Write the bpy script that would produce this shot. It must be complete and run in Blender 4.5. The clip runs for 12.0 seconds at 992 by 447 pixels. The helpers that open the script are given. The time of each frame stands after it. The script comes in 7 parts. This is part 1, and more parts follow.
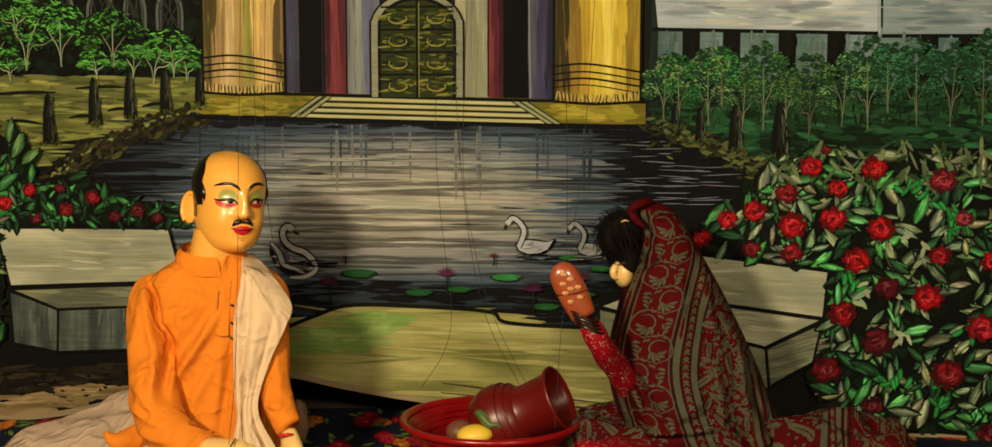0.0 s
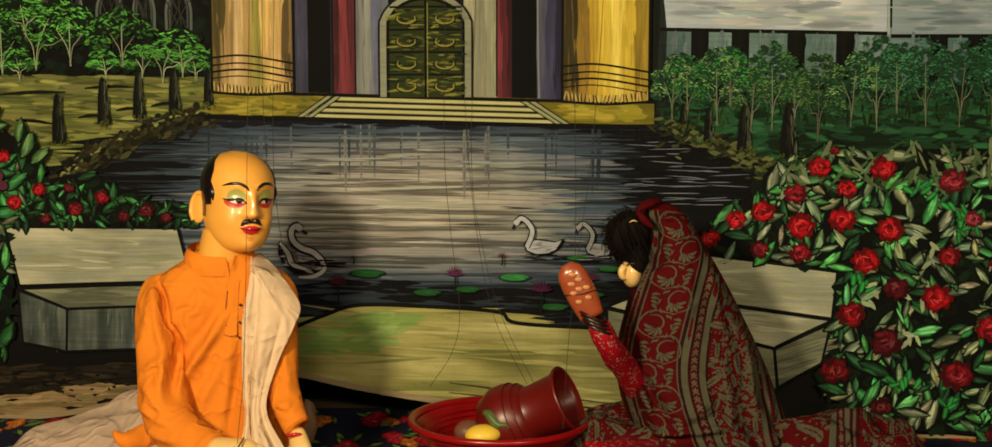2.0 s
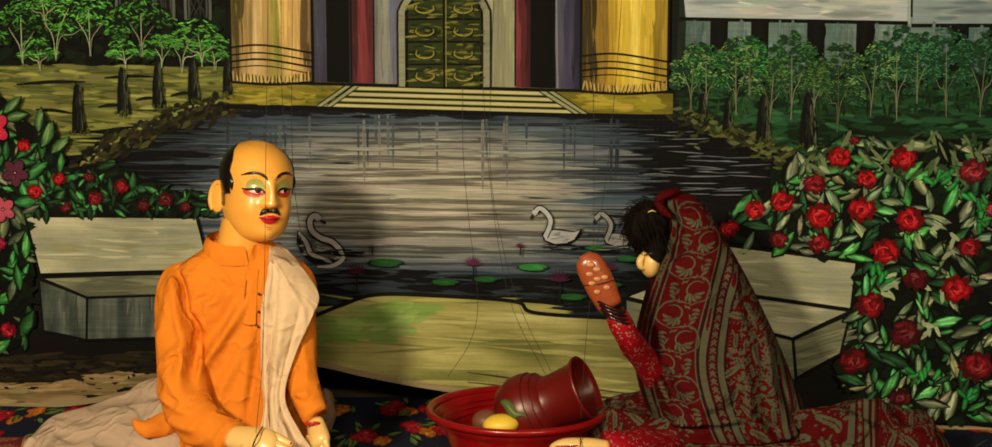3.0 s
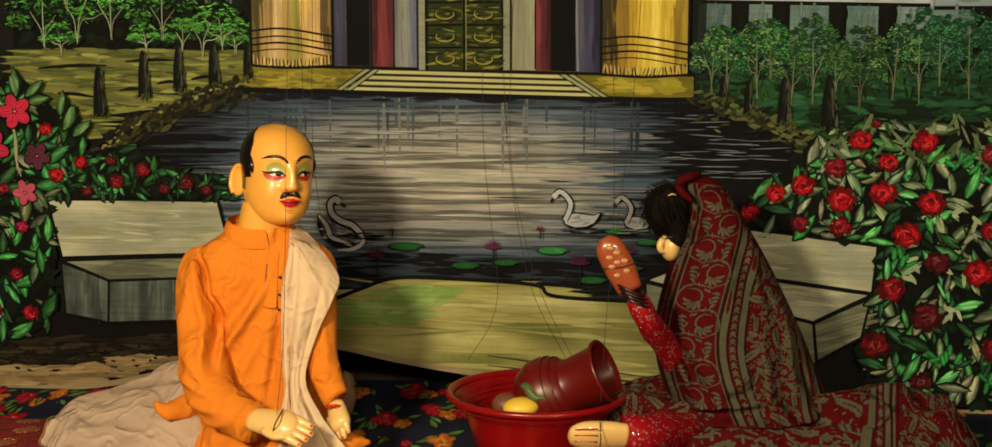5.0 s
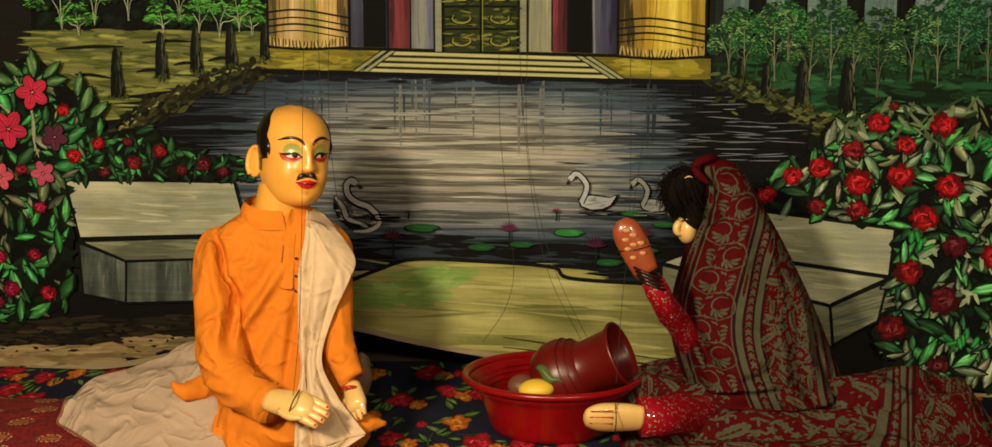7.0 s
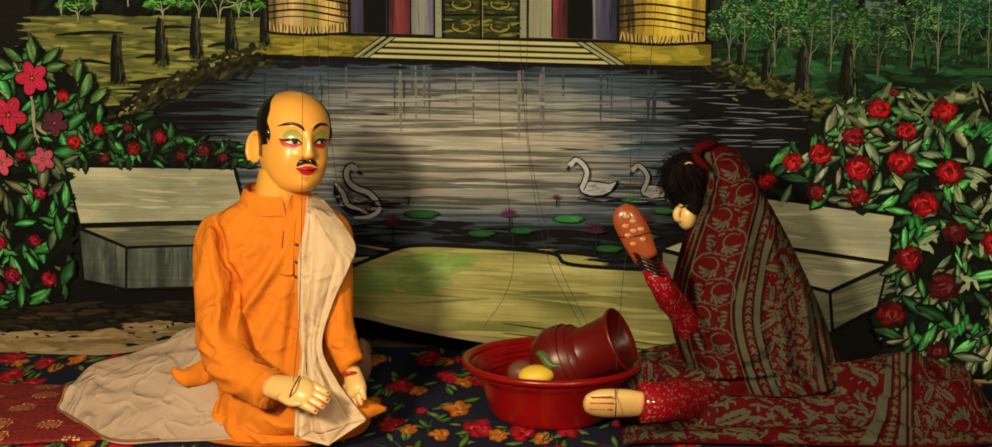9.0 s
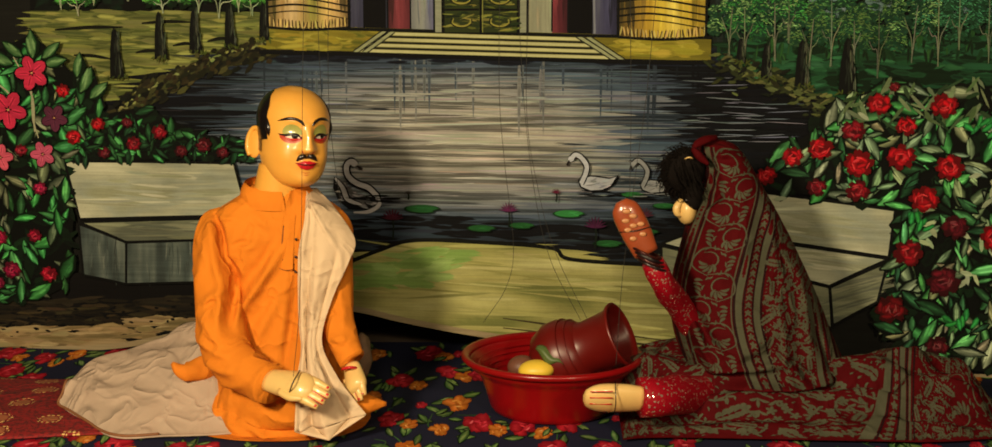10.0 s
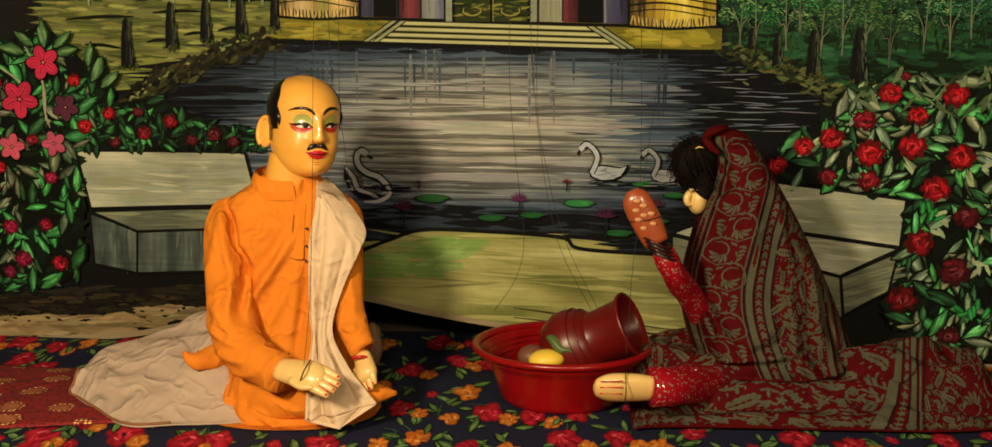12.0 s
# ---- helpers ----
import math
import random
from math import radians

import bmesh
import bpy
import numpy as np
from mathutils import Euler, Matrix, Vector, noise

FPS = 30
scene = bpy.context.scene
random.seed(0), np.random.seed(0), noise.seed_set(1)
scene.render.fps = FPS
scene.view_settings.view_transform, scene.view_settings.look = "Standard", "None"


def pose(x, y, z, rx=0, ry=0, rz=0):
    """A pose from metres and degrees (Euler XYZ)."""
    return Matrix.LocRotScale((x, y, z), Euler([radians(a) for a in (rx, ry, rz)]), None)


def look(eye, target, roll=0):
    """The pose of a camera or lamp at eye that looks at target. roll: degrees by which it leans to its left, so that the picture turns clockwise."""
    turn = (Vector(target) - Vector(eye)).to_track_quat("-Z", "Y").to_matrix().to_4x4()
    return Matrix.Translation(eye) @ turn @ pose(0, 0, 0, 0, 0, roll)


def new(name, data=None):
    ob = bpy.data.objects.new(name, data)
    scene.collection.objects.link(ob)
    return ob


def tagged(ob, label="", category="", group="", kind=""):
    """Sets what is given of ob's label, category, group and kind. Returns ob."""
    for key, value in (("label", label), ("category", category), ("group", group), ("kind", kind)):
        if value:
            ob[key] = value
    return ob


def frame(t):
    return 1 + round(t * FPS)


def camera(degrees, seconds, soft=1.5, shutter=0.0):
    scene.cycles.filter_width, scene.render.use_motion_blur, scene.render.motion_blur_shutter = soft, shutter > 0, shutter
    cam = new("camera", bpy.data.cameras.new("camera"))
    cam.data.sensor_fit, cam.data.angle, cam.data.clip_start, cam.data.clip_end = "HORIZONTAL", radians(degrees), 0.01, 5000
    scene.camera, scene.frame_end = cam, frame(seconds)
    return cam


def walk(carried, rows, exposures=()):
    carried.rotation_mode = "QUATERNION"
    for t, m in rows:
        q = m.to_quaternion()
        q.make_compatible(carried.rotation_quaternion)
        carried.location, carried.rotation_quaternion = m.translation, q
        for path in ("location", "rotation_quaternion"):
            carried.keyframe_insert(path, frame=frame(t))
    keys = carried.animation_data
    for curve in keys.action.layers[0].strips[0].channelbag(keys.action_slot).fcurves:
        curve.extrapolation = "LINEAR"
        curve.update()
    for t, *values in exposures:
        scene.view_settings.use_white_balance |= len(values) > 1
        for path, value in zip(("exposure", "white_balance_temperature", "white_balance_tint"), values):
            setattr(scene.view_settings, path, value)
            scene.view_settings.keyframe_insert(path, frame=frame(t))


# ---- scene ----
# A puppet stage: two string puppets before a painted cloth, filmed from the hall by a camera that turns on its stand.
cam = camera(39.2, 12.0, soft=1.5)
EYE = (0.0, 0.0, 0.92)


def aim(pan, tilt, roll):
    return pose(*EYE, 90 + tilt, 0, pan) @ pose(0, 0, 0, 0, 0, roll)


TURNS = [
    (0, -2.598, -6.564, -0.008),
    (0.5, -2.336, -6.579, 0.007),
    (1, -2.577, -6.557, 0.011),
    (1.5, -2.300, -6.536, -0.016),
    (2, -2.254, -6.562, 0.018),
    (2.5, -1.883, -6.695, 0.012),
    (3, -1.497, -6.981, 0.017),
    (5, -0.669, -7.663, -0.058),
    (5.5, -0.694, -7.724, -0.026),
    (6, -0.589, -7.814, -0.044),
    (6.5, -0.186, -8.106, -0.036),
    (7, 0.000, -8.407, 0.001),
    (9, 0.002, -8.978, 0.008),
    (9.5, 0.005, -9.067, -0.012),
    (10, -0.002, -9.190, 0.003),
    (10.5, 0.000, -9.300, 0.000),
    (11, 0.010, -9.412, -0.019),
    (11.5, 0.331, -9.538, -0.032),
    (12, 0.430, -9.622, -0.021),
]
walk(cam, [(t, aim(pan, tilt, roll)) for t, pan, tilt, roll in TURNS])

# ---- light: three warm unseen lamps, two set by the shadows and an added fill, in a dim dark hall ----
world = bpy.data.worlds.new("hall_gloom")
world.use_nodes = True
scene.world = world
world.node_tree.nodes["Background"].inputs[0].default_value = (0.9, 0.75, 0.6, 1)
world.node_tree.nodes["Background"].inputs[1].default_value = 0.03
scene.view_settings.exposure = 0.0


def unseen_lamp(place, target, watts, colour, size):
    data = bpy.data.lights.new("unseen_lamp_light", "AREA")
    data.shape, data.size, data.energy, data.color = "DISK", size, watts, colour
    ob = new("unseen_lamp_light", data)
    ob.matrix_world = look(place, target)
    return ob


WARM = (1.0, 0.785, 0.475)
# The third is a broad fill near the camera, added without a known source.
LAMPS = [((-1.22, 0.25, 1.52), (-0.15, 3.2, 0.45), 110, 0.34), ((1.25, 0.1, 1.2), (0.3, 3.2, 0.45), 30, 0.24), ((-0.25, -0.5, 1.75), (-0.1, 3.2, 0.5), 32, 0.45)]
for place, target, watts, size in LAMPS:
    unseen_lamp(place, target, watts, WARM, size)


# ---- materials ----
def srgb(r, g, b):
    return [(c / 255 / 12.92) if c < 10 else ((c / 255 + 0.055) / 1.055) ** 2.4 for c in (r, g, b)]


def tree_of(name):
    m = bpy.data.materials.new(name)
    m.use_nodes = True
    nt = m.node_tree
    return m, nt, nt.nodes["Principled BSDF"]


def node(nt, kind, feature="", attribute_name="", **values):
    n = nt.nodes.new(kind)
    if feature:
        n.feature = feature
    if attribute_name:
        n.attribute_name = attribute_name
    for key, value in values.items():
        n.inputs[key].default_value = value
    return n


def math_node(nt, op, a, b=0.0, clamp=False):
    n = nt.nodes.new("ShaderNodeMath")
    n.operation, n.use_clamp = op, clamp
    for i, v in enumerate((a, b)):
        if isinstance(v, (int, float)):
            n.inputs[i].default_value = v
        else:
            nt.links.new(v, n.inputs[i])
    return n.outputs[0]


def mix_node(nt, fac, a, b, blend="MIX"):
    n = nt.nodes.new("ShaderNodeMix")
    n.data_type, n.blend_type = "RGBA", blend
    for i, v in ((0, fac), (6, a), (7, b)):
        if isinstance(v, (int, float)):
            n.inputs[i].default_value = v
        elif isinstance(v, (tuple, list)):
            n.inputs[i].default_value = (*v[:3], 1)
        else:
            nt.links.new(v, n.inputs[i])
    return n.outputs[2]


def noise_fac(nt, scale, detail=4.0, rough=0.55, coord="Object", stretch=None, distortion=0.0):
    tc = nt.nodes.new("ShaderNodeTexCoord")
    out = tc.outputs[coord]
    if stretch:
        mp = nt.nodes.new("ShaderNodeMapping")
        mp.inputs["Scale"].default_value = stretch
        nt.links.new(out, mp.inputs[0])
        out = mp.outputs[0]
    n = node(nt, "ShaderNodeTexNoise", Scale=scale, Detail=detail, Roughness=rough, Distortion=distortion)
    nt.links.new(out, n.inputs["Vector"])
    return n.outputs["Fac"]


def add_bump(nt, bsdf, height, strength, distance):
    b = node(nt, "ShaderNodeBump", Strength=strength, Distance=distance)
    nt.links.new(height, b.inputs["Height"])
    nt.links.new(b.outputs[0], bsdf.inputs["Normal"])


def plain(name, colour, rough=0.6, vary=0.25, scale=12.0, grain=300.0, bump=0.15, coat=0.0, metal=0.0, sheen=0.0):
    """A surface with slow stains and fine grain."""
    m, nt, bsdf = tree_of(name)
    slow, fine = noise_fac(nt, scale), noise_fac(nt, grain, 2.0)
    both = math_node(nt, "ADD", math_node(nt, "MULTIPLY", slow, 0.65), math_node(nt, "MULTIPLY", fine, 0.35))
    dark = [c * (1 - vary) for c in colour]
    light = [min(1.0, c * (1 + vary)) for c in colour]
    nt.links.new(mix_node(nt, both, dark, light), bsdf.inputs["Base Color"])
    bsdf.inputs["Roughness"].default_value = rough
    bsdf.inputs["Metallic"].default_value = metal
    bsdf.inputs["Coat Weight"].default_value = coat
    bsdf.inputs["Coat Roughness"].default_value = 0.08
    bsdf.inputs["Sheen Weight"].default_value = sheen
    if bump:
        add_bump(nt, bsdf, both, bump, 0.002)
    return m


def weave(nt, bsdf, fine=900.0, strength=0.25, folds=0.0):
    height = noise_fac(nt, fine, 2.0)
    if folds:
        slow = noise_fac(nt, folds, 2.0, 0.45, distortion=0.5)
        ridge = math_node(nt, "SUBTRACT", 1.0, math_node(nt, "ABSOLUTE", math_node(nt, "MULTIPLY", math_node(nt, "SUBTRACT", slow, 0.5), 5.0)), clamp=True)
        ridge = math_node(nt, "POWER", ridge, 2.0)
        height = math_node(nt, "ADD", math_node(nt, "MULTIPLY", height, 0.06), math_node(nt, "ADD", math_node(nt, "MULTIPLY", ridge, 0.5), slow))
        add_bump(nt, bsdf, height, strength, 0.02)
    else:
        add_bump(nt, bsdf, height, strength, 0.001)


def cloth_mat(name, colour, vary=0.18, folds=14.0, strength=0.35, rough=0.85, sheen=0.1):
    m, nt, bsdf = tree_of(name)
    slow, fine = noise_fac(nt, 9.0), noise_fac(nt, 700.0, 2.0)
    both = math_node(nt, "ADD", math_node(nt, "MULTIPLY", slow, 0.6), math_node(nt, "MULTIPLY", fine, 0.4))
    nt.links.new(mix_node(nt, both, [c * (1 - vary) for c in colour], [min(1, c * (1 + vary)) for c in colour]), bsdf.inputs["Base Color"])
    bsdf.inputs["Roughness"].default_value = rough
    bsdf.inputs["Specular IOR Level"].default_value = 0.2
    weave(nt, bsdf, strength=strength, folds=folds)
    return m


def paint_mat(name, fade=0.32, streak=(5, 1, 140)):
    """Poster paint on cotton: the colours of the strokes, thinned and streaked by the brush."""
    m, nt, bsdf = tree_of(name)
    at = node(nt, "ShaderNodeAttribute", attribute_name="paint")
    brush = noise_fac(nt, 1.0, 5.0, 0.6, stretch=streak)
    blot = noise_fac(nt, 7.0, 5.0)
    thread = noise_fac(nt, 600.0, 2.0)
    f = math_node(nt, "ADD", math_node(nt, "MULTIPLY", brush, 0.5), math_node(nt, "ADD", math_node(nt, "MULTIPLY", blot, 0.3), math_node(nt, "MULTIPLY", thread, 0.2)))
    f = math_node(nt, "MULTIPLY", math_node(nt, "SUBTRACT", f, 0.28), 2.2, clamp=True)
    thin = mix_node(nt, 1.0, at.outputs["Color"], (1 - fade * 1.6,) * 3, "MULTIPLY")
    full = mix_node(nt, 1.0, at.outputs["Color"], (1 + fade,) * 3, "MULTIPLY")
    nt.links.new(mix_node(nt, f, thin, full), bsdf.inputs["Base Color"])
    bsdf.inputs["Roughness"].default_value = 0.75
    bsdf.inputs["Specular IOR Level"].default_value = 0.12
    add_bump(nt, bsdf, math_node(nt, "ADD", thread, math_node(nt, "MULTIPLY", blot, 4.0)), 0.2, 0.002)
    return m


def print_mat(name):
    """Printed cotton of the floor sheet: colours of the print, with the weave."""
    m, nt, bsdf = tree_of(name)
    at = node(nt, "ShaderNodeAttribute", attribute_name="paint")
    slow, fine = noise_fac(nt, 5.0), noise_fac(nt, 350.0, 3.0)
    both = math_node(nt, "ADD", math_node(nt, "MULTIPLY", slow, 0.5), math_node(nt, "MULTIPLY", fine, 0.5))
    nt.links.new(mix_node(nt, 1.0, at.outputs["Color"], mix_node(nt, both, (0.55,) * 3, (1.35,) * 3), "MULTIPLY"), bsdf.inputs["Base Color"])
    bsdf.inputs["Roughness"].default_value = 0.85
    bsdf.inputs["Specular IOR Level"].default_value = 0.08
    weave(nt, bsdf, 700.0, 0.3)
    return m


PAINT = paint_mat("poster_paint")
PAINT_UP = paint_mat("poster_paint_upright", streak=(140, 1, 5))
PRINT = print_mat("printed_cotton")
KURTA = cloth_mat("orange_cotton", (0.62, 0.185, 0.013), folds=11.0, strength=0.5)
MUSLIN = cloth_mat("cream_muslin", (0.60, 0.45, 0.30), folds=13.0, strength=0.5)
MUSLIN_DIM = cloth_mat("unbleached_cotton", (0.41, 0.31, 0.24), folds=12.0, strength=0.6)
SEAM = plain("orange_seam_thread", (0.20, 0.055, 0.006), rough=0.8, vary=0.2)
SKIN = plain("yellow_lacquer_paint", (0.71, 0.345, 0.055), rough=0.45, vary=0.12, bump=0.03, coat=0.5)
PALE = plain("cream_lacquer_paint", (0.68, 0.46, 0.17), rough=0.35, vary=0.1, bump=0.03, coat=0.5)
WORN = plain("worn_lacquer", (0.45, 0.20, 0.08), rough=0.4, vary=0.3, scale=60)
BROWN_HAND = plain("red_brown_lacquer", (0.27, 0.055, 0.018), rough=0.3, vary=0.3, scale=40, bump=0.05, coat=0.6)
INK = plain("black_lacquer", (0.006, 0.004, 0.005), rough=0.3, vary=0.2, coat=0.4)
LIP = plain("red_lacquer", (0.5, 0.012, 0.02), rough=0.25, vary=0.1, bump=0.0, coat=0.8)
ROUGE = plain("faded_red_shadow", (0.42, 0.045, 0.012), rough=0.35, vary=0.2, coat=0.5)
LID = plain("green_eye_paint", (0.30, 0.30, 0.07), rough=0.3, vary=0.2, coat=0.7)
WHITE = plain("white_enamel", (0.78, 0.72, 0.6), rough=0.25, vary=0.05, bump=0.0, coat=0.7)
HAIR = plain("black_hair_fibre", (0.006, 0.0045, 0.004), rough=0.9, vary=0.5, grain=200, bump=0.3)
HAIR.node_tree.nodes["Principled BSDF"].inputs["Specular IOR Level"].default_value = 0.1
PLASTIC = plain("red_plastic", (0.215, 0.0025, 0.004), rough=0.28, vary=0.12, scale=25, bump=0.05)
CLAY = plain("red_clay_ware", (0.10, 0.004, 0.003), rough=0.36, vary=0.3, scale=18, bump=0.12, coat=0.0)
LEMON = plain("yellow_fruit_skin", (0.72, 0.50, 0.05), rough=0.45, vary=0.12, scale=30)
LEAF = plain("dull_green_leaf", (0.07, 0.11, 0.03), rough=0.5, vary=0.3, scale=60)
STONE = plain("brown_fruit_skin", (0.13, 0.05, 0.03), rough=0.5, vary=0.4, scale=40)
BLACK_CLOTH = cloth_mat("black_drape", (0.006, 0.006, 0.007), folds=6.0)
BOARD = plain("stage_boards", (0.10, 0.075, 0.055), rough=0.7, vary=0.35, scale=6)
WALL = plain("dark_hall_plaster", (0.07, 0.065, 0.06), rough=0.9, vary=0.2, scale=4)
THREAD = plain("black_thread", (0.01, 0.009, 0.008), rough=0.8, vary=0.2, bump=0.0)
LAMP_BODY = plain("black_lamp_metal", (0.02, 0.02, 0.02), rough=0.45, vary=0.2, metal=0.4)


def sequin_mat():
    m, nt, bsdf = tree_of("red_sequin_cloth")
    tc = nt.nodes.new("ShaderNodeTexCoord")
    v = node(nt, "ShaderNodeTexVoronoi", Scale=260.0)
    nt.links.new(tc.outputs["Object"], v.inputs["Vector"])
    sep = nt.nodes.new("ShaderNodeSeparateColor")
    nt.links.new(v.outputs["Color"], sep.inputs[0])
    spark = math_node(nt, "GREATER_THAN", sep.outputs[0], 0.88)
    nt.links.new(mix_node(nt, spark, (0.26, 0.002, 0.010), (0.95, 0.6, 0.5)), bsdf.inputs["Base Color"])
    nt.links.new(math_node(nt, "SUBTRACT", 0.55, math_node(nt, "MULTIPLY", spark, 0.4)), bsdf.inputs["Roughness"])
    nt.links.new(math_node(nt, "MULTIPLY", spark, 0.8), bsdf.inputs["Metallic"])
    bsdf.inputs["Specular IOR Level"].default_value = 0.15
    add_bump(nt, bsdf, sep.outputs[1], 0.9, 0.004)
    return m


SEQUIN = sequin_mat()


def sari_mat(name, colour, folds=12.0):
    """Soft worn cotton in one dye of the block print."""
    m, nt, bsdf = tree_of(name)
    wear, thread = noise_fac(nt, 25.0, 5.0), noise_fac(nt, 500.0, 2.0)
    both = math_node(nt, "ADD", math_node(nt, "MULTIPLY", wear, 0.7), math_node(nt, "MULTIPLY", thread, 0.3))
    nt.links.new(mix_node(nt, both, [c * 0.5 for c in colour], [c * 1.5 for c in colour]), bsdf.inputs["Base Color"])
    bsdf.inputs["Roughness"].default_value = 0.8
    bsdf.inputs["Specular IOR Level"].default_value = 0.08
    weave(nt, bsdf, strength=0.45, folds=folds)
    return m


SARI = sari_mat("dark_red_sari", (0.056, 0.0012, 0.0026))
SARI_GREY = sari_mat("grey_green_print", (0.060, 0.061, 0.040))
SARI_DEEP = sari_mat("black_red_print", (0.014, 0.004, 0.005))
BANGLE = plain("dark_bangle_glass", (0.05, 0.012, 0.01), rough=0.2, vary=0.6, scale=300, metal=0.5)


def sun_cloth_mat():
    """Dark red cloth with dotted suns."""
    m, nt, bsdf = tree_of("red_sun_print")
    tc = nt.nodes.new("ShaderNodeTexCoord")
    mp = nt.nodes.new("ShaderNodeMapping")
    mp.inputs["Scale"].default_value = (1, 1, 0)
    nt.links.new(tc.outputs["Object"], mp.inputs[0])
    vor = node(nt, "ShaderNodeTexVoronoi", feature="F1", Scale=11.0, Randomness=0.55)
    nt.links.new(mp.outputs[0], vor.inputs["Vector"])
    d = vor.outputs["Distance"]
    dots = node(nt, "ShaderNodeTexVoronoi", feature="F1", Scale=95.0, Randomness=0.3)
    nt.links.new(mp.outputs[0], dots.inputs["Vector"])
    ring = math_node(nt, "MULTIPLY", math_node(nt, "GREATER_THAN", d, 0.25), math_node(nt, "LESS_THAN", d, 0.33))
    ring = math_node(nt, "MULTIPLY", ring, math_node(nt, "LESS_THAN", dots.outputs["Distance"], 0.36))
    ground = mix_node(nt, math_node(nt, "GREATER_THAN", noise_fac(nt, 120.0, 3.0), 0.52), (0.22, 0.005, 0.007), (0.10, 0.003, 0.005))
    out = mix_node(nt, math_node(nt, "LESS_THAN", d, 0.22), ground, (0.30, 0.09, 0.035))
    out = mix_node(nt, ring, out, (0.66, 0.42, 0.14))
    nt.links.new(out, bsdf.inputs["Base Color"])
    bsdf.inputs["Roughness"].default_value = 0.8
    weave(nt, bsdf, strength=0.4, folds=10.0)
    return m


SUN_CLOTH = sun_cloth_mat()


# ---- mesh helpers ----
def mesh_of(name, bm, mats, smooth=True):
    me = bpy.data.meshes.new(name)
    bm.normal_update()
    bm.to_mesh(me)
    bm.free()
    for m in mats if isinstance(mats, (list, tuple)) else [mats]:
        me.materials.append(m)
    for p in me.polygons:
        p.use_smooth = smooth
    return me


def part(name, bm, material, parent, label="", smooth=True):
    ob = new(name, mesh_of(name, bm, material, smooth))
    ob.parent = parent
    return tagged(ob, label)


def thing(name, bm, material, label, category, kind="", group="", smooth=True):
    return tagged(new(name, mesh_of(name, bm, material, smooth)), label, category, group, kind)


def box(bm, lo, hi, mat=0):
    v = [bm.verts.new((x, y, z)) for x in (lo[0], hi[0]) for y in (lo[1], hi[1]) for z in (lo[2], hi[2])]
    for q in ((0, 1, 3, 2), (4, 6, 7, 5), (0, 4, 5, 1), (2, 3, 7, 6), (0, 2, 6, 4), (1, 5, 7, 3)):
        bm.faces.new([v[i] for i in q]).material_index = mat


def catmull(values, n):
    """n points along a smooth curve through the values (tuples of equal length)."""
    p = [np.array(v, float) for v in values]
    p = [2 * p[0] - p[1]] + p + [2 * p[-1] - p[-2]]
    out, spans = [], len(values) - 1
    for i in range(n):
        s = i / (n - 1) * spans
        k = min(int(s), spans - 1)
        t = s - k
        a, b, c, d = p[k:k + 4]
        out.append(0.5 * (2 * b + (c - a) * t + (2 * a - 5 * b + 4 * c - d) * t * t + (3 * b - a - 3 * c + d) * t ** 3))
    return out


def skin_rings(bm, rings, mat=0, close=True, caps=(True, True), uv=None):
    """Faces between successive rings of points. uv: u and v scale in metres."""
    rows = [[bm.verts.new(p) for p in ring] for ring in rings]
    n = len(rows[0])
    lay = bm.loops.layers.uv.verify() if uv else None
    for i in range(len(rows) - 1):
        for j in range(n if close else n - 1):
            k = (j + 1) % n
            f = bm.faces.new((rows[i][j], rows[i][k], rows[i + 1][k], rows[i + 1][j]))
            f.material_index = mat
            if lay:
                for loop, (a, b) in zip(f.loops, ((j, i), (j + 1, i), (j + 1, i + 1), (j, i + 1))):
                    loop[lay].uv = (uv[2] + a / n * uv[0], b / (len(rows) - 1) * uv[1])
    if close:
        for ring, want in ((rows[0][::-1], caps[0]), (rows[-1], caps[1])):
            if want:
                bm.faces.new(ring).material_index = mat
    return rows


def stack(bm, levels, n=32, steps=24, mat=0, ripple=0.0, seed=0, caps=(True, True), uv=None, square=2.0):
    """A body of rounded rings: each level is (x, y, z, half width, half depth). ripple: folds that run up it."""
    rings = []
    for x, y, z, a, b in catmull(levels, steps):
        ring = []
        for j in range(n):
            w = 2 * math.pi * j / n
            c, s = math.cos(w), math.sin(w)
            c, s = math.copysign(abs(c) ** (2 / square), c), math.copysign(abs(s) ** (2 / square), s)
            soft = noise.noise(Vector((c * 1.8 + seed, s * 1.8, z * 4)))
            k = 1 + 0.6 * ripple * soft
            for lean, many in ((11.0, 3.5), (-8.0, 4.5)):
                bend = noise.noise(Vector((c * 1.5 + lean, s * 1.5 + seed, z * 3)))
                k += ripple * 0.8 * (1 - abs(math.sin(w * many + z * lean + 2.6 * bend + seed))) ** 4 * max(0.0, 0.35 + bend)
            ring.append((x + a * c * k, y + b * s * k, z))
        rings.append(ring)
    return skin_rings(bm, rings, mat, True, caps, uv)


